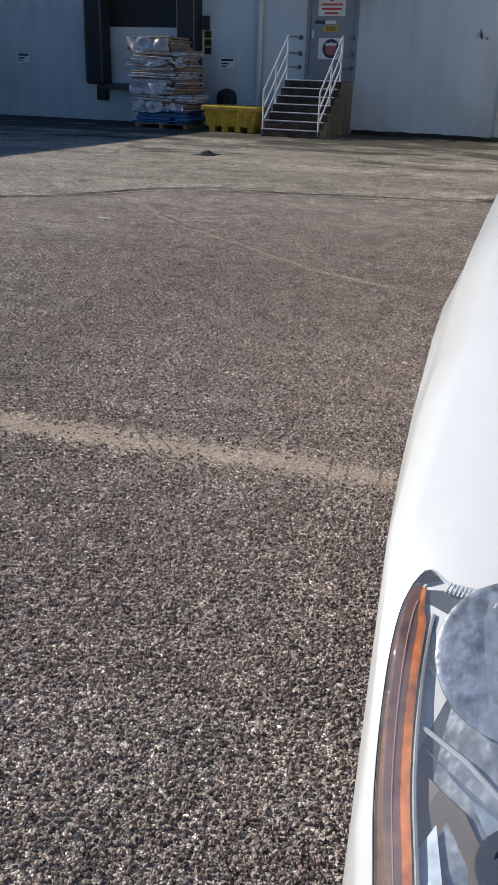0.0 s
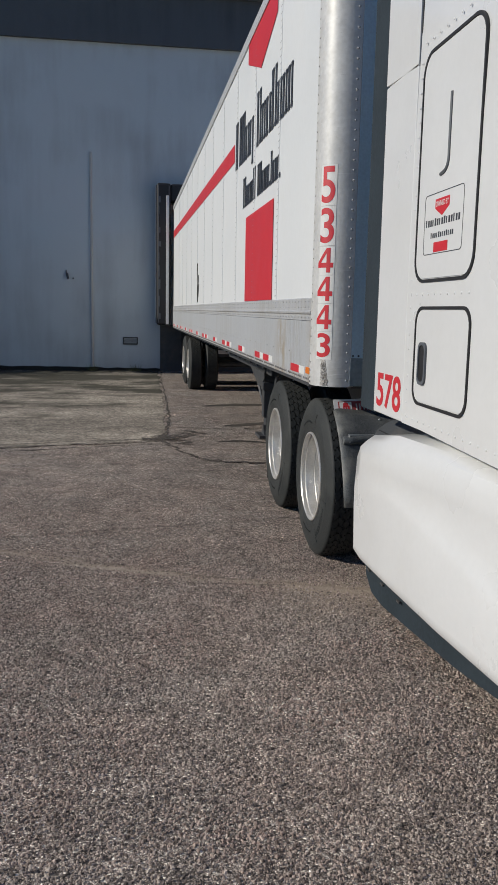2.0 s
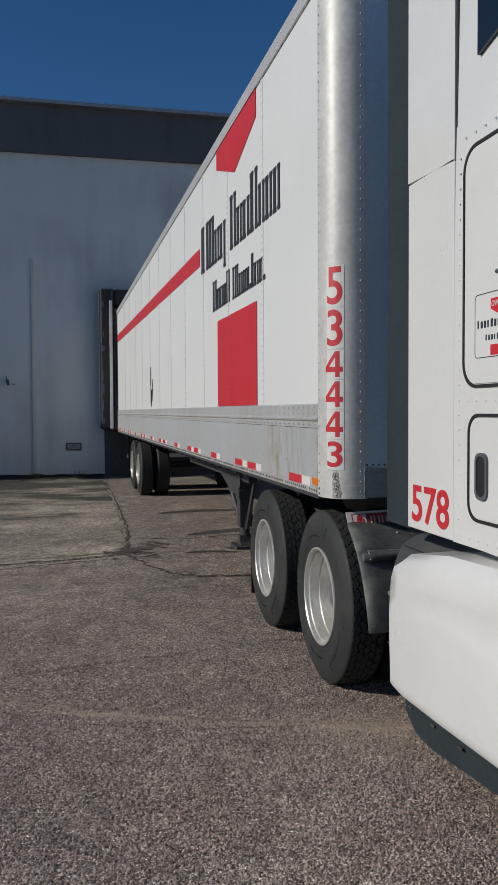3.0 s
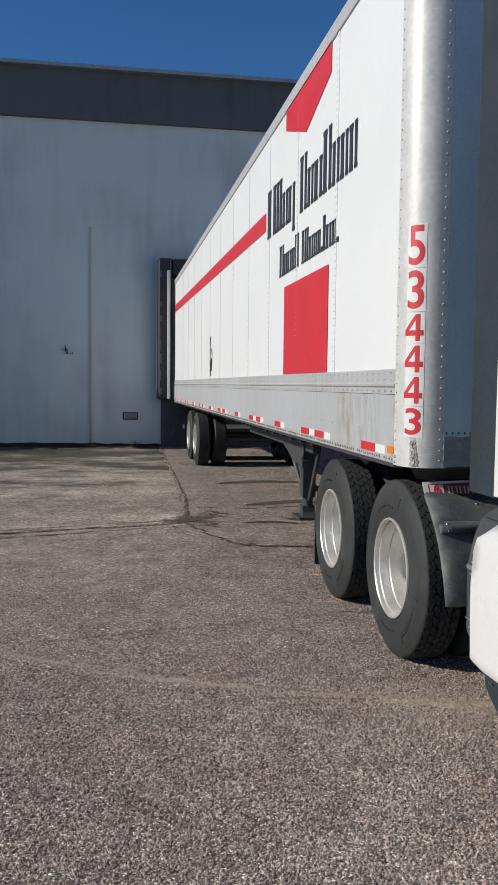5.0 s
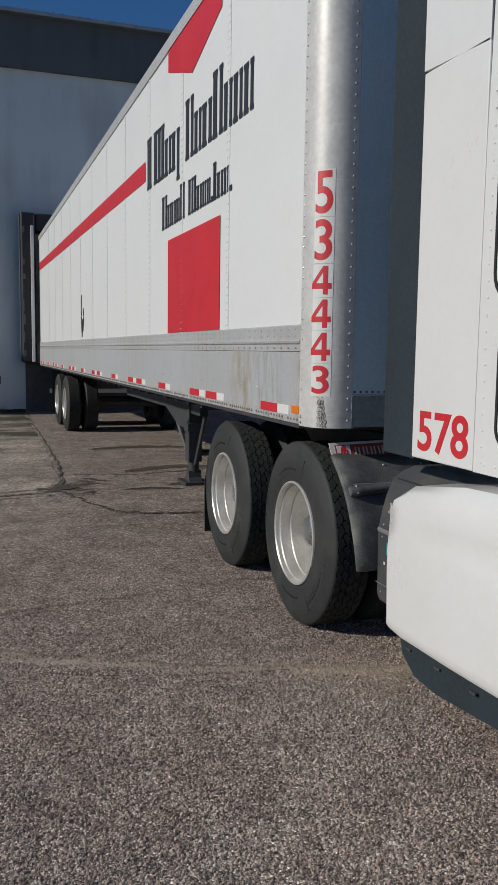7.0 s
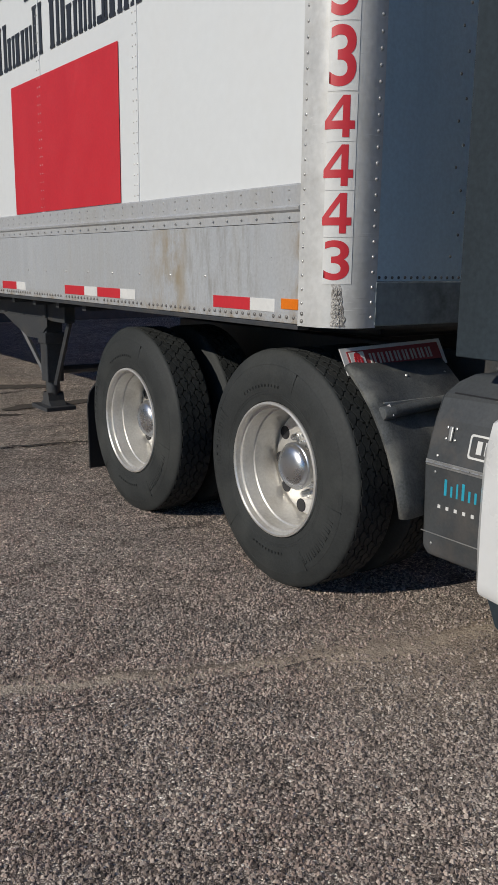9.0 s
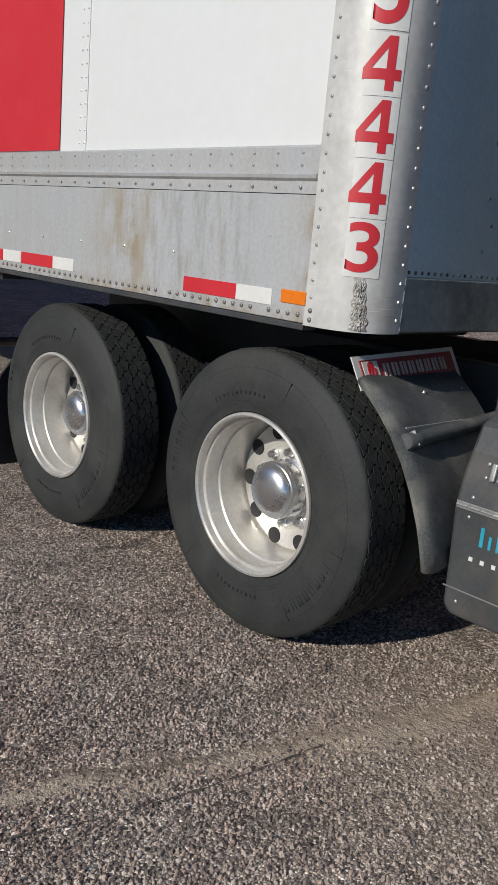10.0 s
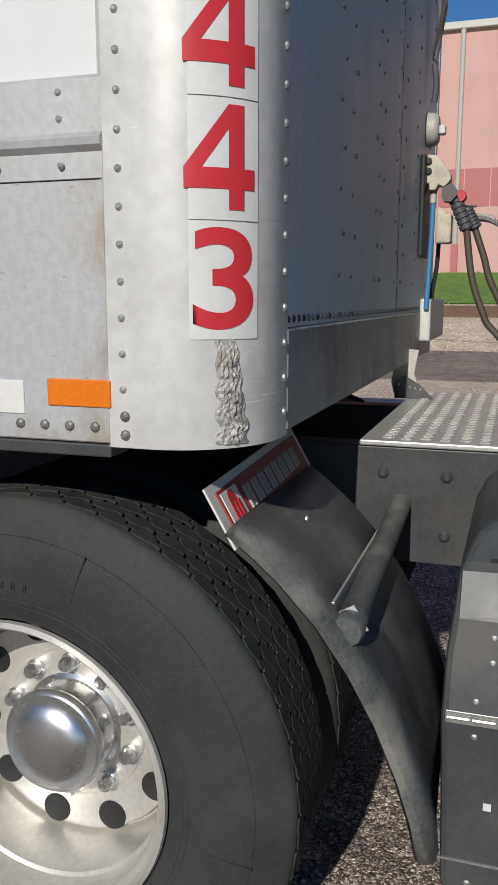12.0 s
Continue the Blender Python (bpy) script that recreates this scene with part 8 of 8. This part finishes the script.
# ---- loose and proud stones of the worn surface nearest the walk ----
def stones():
    rng = np.random.default_rng(5)
    places = []
    for x0, x1, y0, y1, per in ((-2.2, 0.35, 0.75, 3.1, 9500), (-4.6, 0.7, 3.1, 9.2, 4600), (-2.6, 0.1, 3.1, 6.6, 2400)):
        n = int((x1 - x0) * (y1 - y0) * per)
        places.append(np.c_[rng.uniform(x0, x1, n), rng.uniform(y0, y1, n)])
    xy = np.concatenate(places)
    # thinning out towards the far edges, few in the washed-in sand
    keep = np.clip((9.2 - xy[:, 1]) / 3.2, 0, 1) * np.clip((xy[:, 0] + 4.6) / 2.0, 0, 1)
    near = xy[:, 1] < 3.1
    keep[near] = np.clip((xy[near, 0] + 2.2) / 0.5, 0, 1)
    sandy = np.abs(xy[:, 1] - 2.99 - 0.10 * xy[:, 0] + rng.normal(0, 0.04, len(xy))) < 0.11
    keep[sandy] *= 0.06
    pool = np.hypot(xy[:, 0], xy[:, 1] - 5.62) < 0.35 + rng.normal(0, 0.08, len(xy))
    keep[pool] *= 0.5
    # a low ridge of loose chips runs across the lot, a bare line along its foot
    ridge = xy[:, 1] - 5.76 + 0.30 * xy[:, 0] - 0.085 * xy[:, 0] ** 2 + 0.05 * np.sin(3.1 * xy[:, 0]) + 0.02 * np.sin(11 * xy[:, 0])
    keep[np.abs(ridge) < 0.05] *= 0.15
    keep[np.abs(ridge - 0.06) < 0.016] *= 0.1
    xy = xy[rng.random(len(xy)) < keep]
    x = rng.uniform(-3.9, 0.0, 1200)
    y = 5.8 - 0.30 * x + 0.085 * x ** 2 - 0.05 * np.sin(3.1 * x) - 0.02 * np.sin(11 * x) + rng.normal(0, 0.018, len(x))
    xy = np.concatenate([xy, np.c_[x, y]])
    n = len(xy)
    foot = np.array([(1, 0.1, 0), (0.1, 0.9, 0), (-0.95, 0.15, 0), (-0.1, -1, 0)])
    base = np.concatenate([foot, foot * 0.6 + (0, 0, 1.0)])
    size = rng.uniform(0.0032, 0.0070, n)[:, None, None]
    verts = base[None] * size * rng.uniform(0.6, 1.4, (n, 8, 3))
    turn = rng.uniform(0, 2 * np.pi, n)
    c, s = np.cos(turn)[:, None], np.sin(turn)[:, None]
    vx, vy = verts[:, :, 0] * c - verts[:, :, 1] * s, verts[:, :, 0] * s + verts[:, :, 1] * c
    verts = np.stack([vx + xy[:, :1], vy + xy[:, 1:], verts[:, :, 2] - 0.0006], 2).reshape(-1, 3)
    quad = np.array([(0, 1, 5, 4), (1, 2, 6, 5), (2, 3, 7, 6), (3, 0, 4, 7), (4, 5, 6, 7)])
    faces = (quad[None] + 8 * np.arange(n)[:, None, None]).reshape(-1, 4)
    me = bpy.data.meshes.new("stone_chips")
    me.from_pydata(verts.tolist(), [], faces.tolist())
    me.materials.append(chip_material())
    return tagged(new("stone_chips", me), "grey and tan stone chips standing proud of the asphalt", "gravel", kind="stuff")


def chip_material():
    m = bpy.data.materials.new("stone_chip")
    m.use_nodes = True
    nt = m.node_tree
    b = nt.nodes["Principled BSDF"]
    b.inputs["Roughness"].default_value = 0.8
    b.inputs["Specular IOR Level"].default_value = 0.35
    geo = nt.nodes.new("ShaderNodeNewGeometry")
    tone = nt.nodes.new("ShaderNodeValToRGB")
    tone.color_ramp.elements[0].color = (0.080, 0.068, 0.062, 1)
    tone.color_ramp.elements[1].color = (0.58, 0.50, 0.44, 1)
    tone.color_ramp.elements.new(0.45).color = (0.32, 0.258, 0.226, 1)
    tone.color_ramp.elements.new(0.85).color = (0.48, 0.395, 0.348, 1)
    nt.links.new(geo.outputs["Random Per Island"], tone.inputs[0])
    co = nt.nodes.new("ShaderNodeTexCoord")
    hue = node(nt, "ShaderNodeTexNoise", Scale=1.6, Detail=4.0, Roughness=0.65)
    nt.links.new(co.outputs["Object"], hue.inputs["Vector"])
    tint = nt.nodes.new("ShaderNodeValToRGB")
    tint.color_ramp.elements[0].position, tint.color_ramp.elements[1].position = 0.36, 0.62
    tint.color_ramp.elements[0].color = (0.94, 0.97, 0.955, 1)
    tint.color_ramp.elements[1].color = (0.985, 0.935, 0.905, 1)
    nt.links.new(hue.outputs["Fac"], tint.inputs[0])
    mul = nt.nodes.new("ShaderNodeVectorMath")
    mul.operation = "MULTIPLY"
    nt.links.new(tone.outputs[0], mul.inputs[0])
    nt.links.new(tint.outputs[0], mul.inputs[1])
    patch = node(nt, "ShaderNodeTexNoise", Scale=5.0, Detail=5.0, Roughness=0.65)
    nt.links.new(co.outputs["Object"], patch.inputs["Vector"])
    rng = node(nt, "ShaderNodeMapRange", From_Min=0.3, From_Max=0.65, To_Min=0.74, To_Max=1.28)
    nt.links.new(patch.outputs["Fac"], rng.inputs["Value"])
    sc = nt.nodes.new("ShaderNodeVectorMath")
    sc.operation = "SCALE"
    nt.links.new(mul.outputs[0], sc.inputs[0])
    nt.links.new(rng.outputs[0], sc.inputs["Scale"])
    nt.links.new(sc.outputs[0], b.inputs["Base Color"])
    return m


stones()
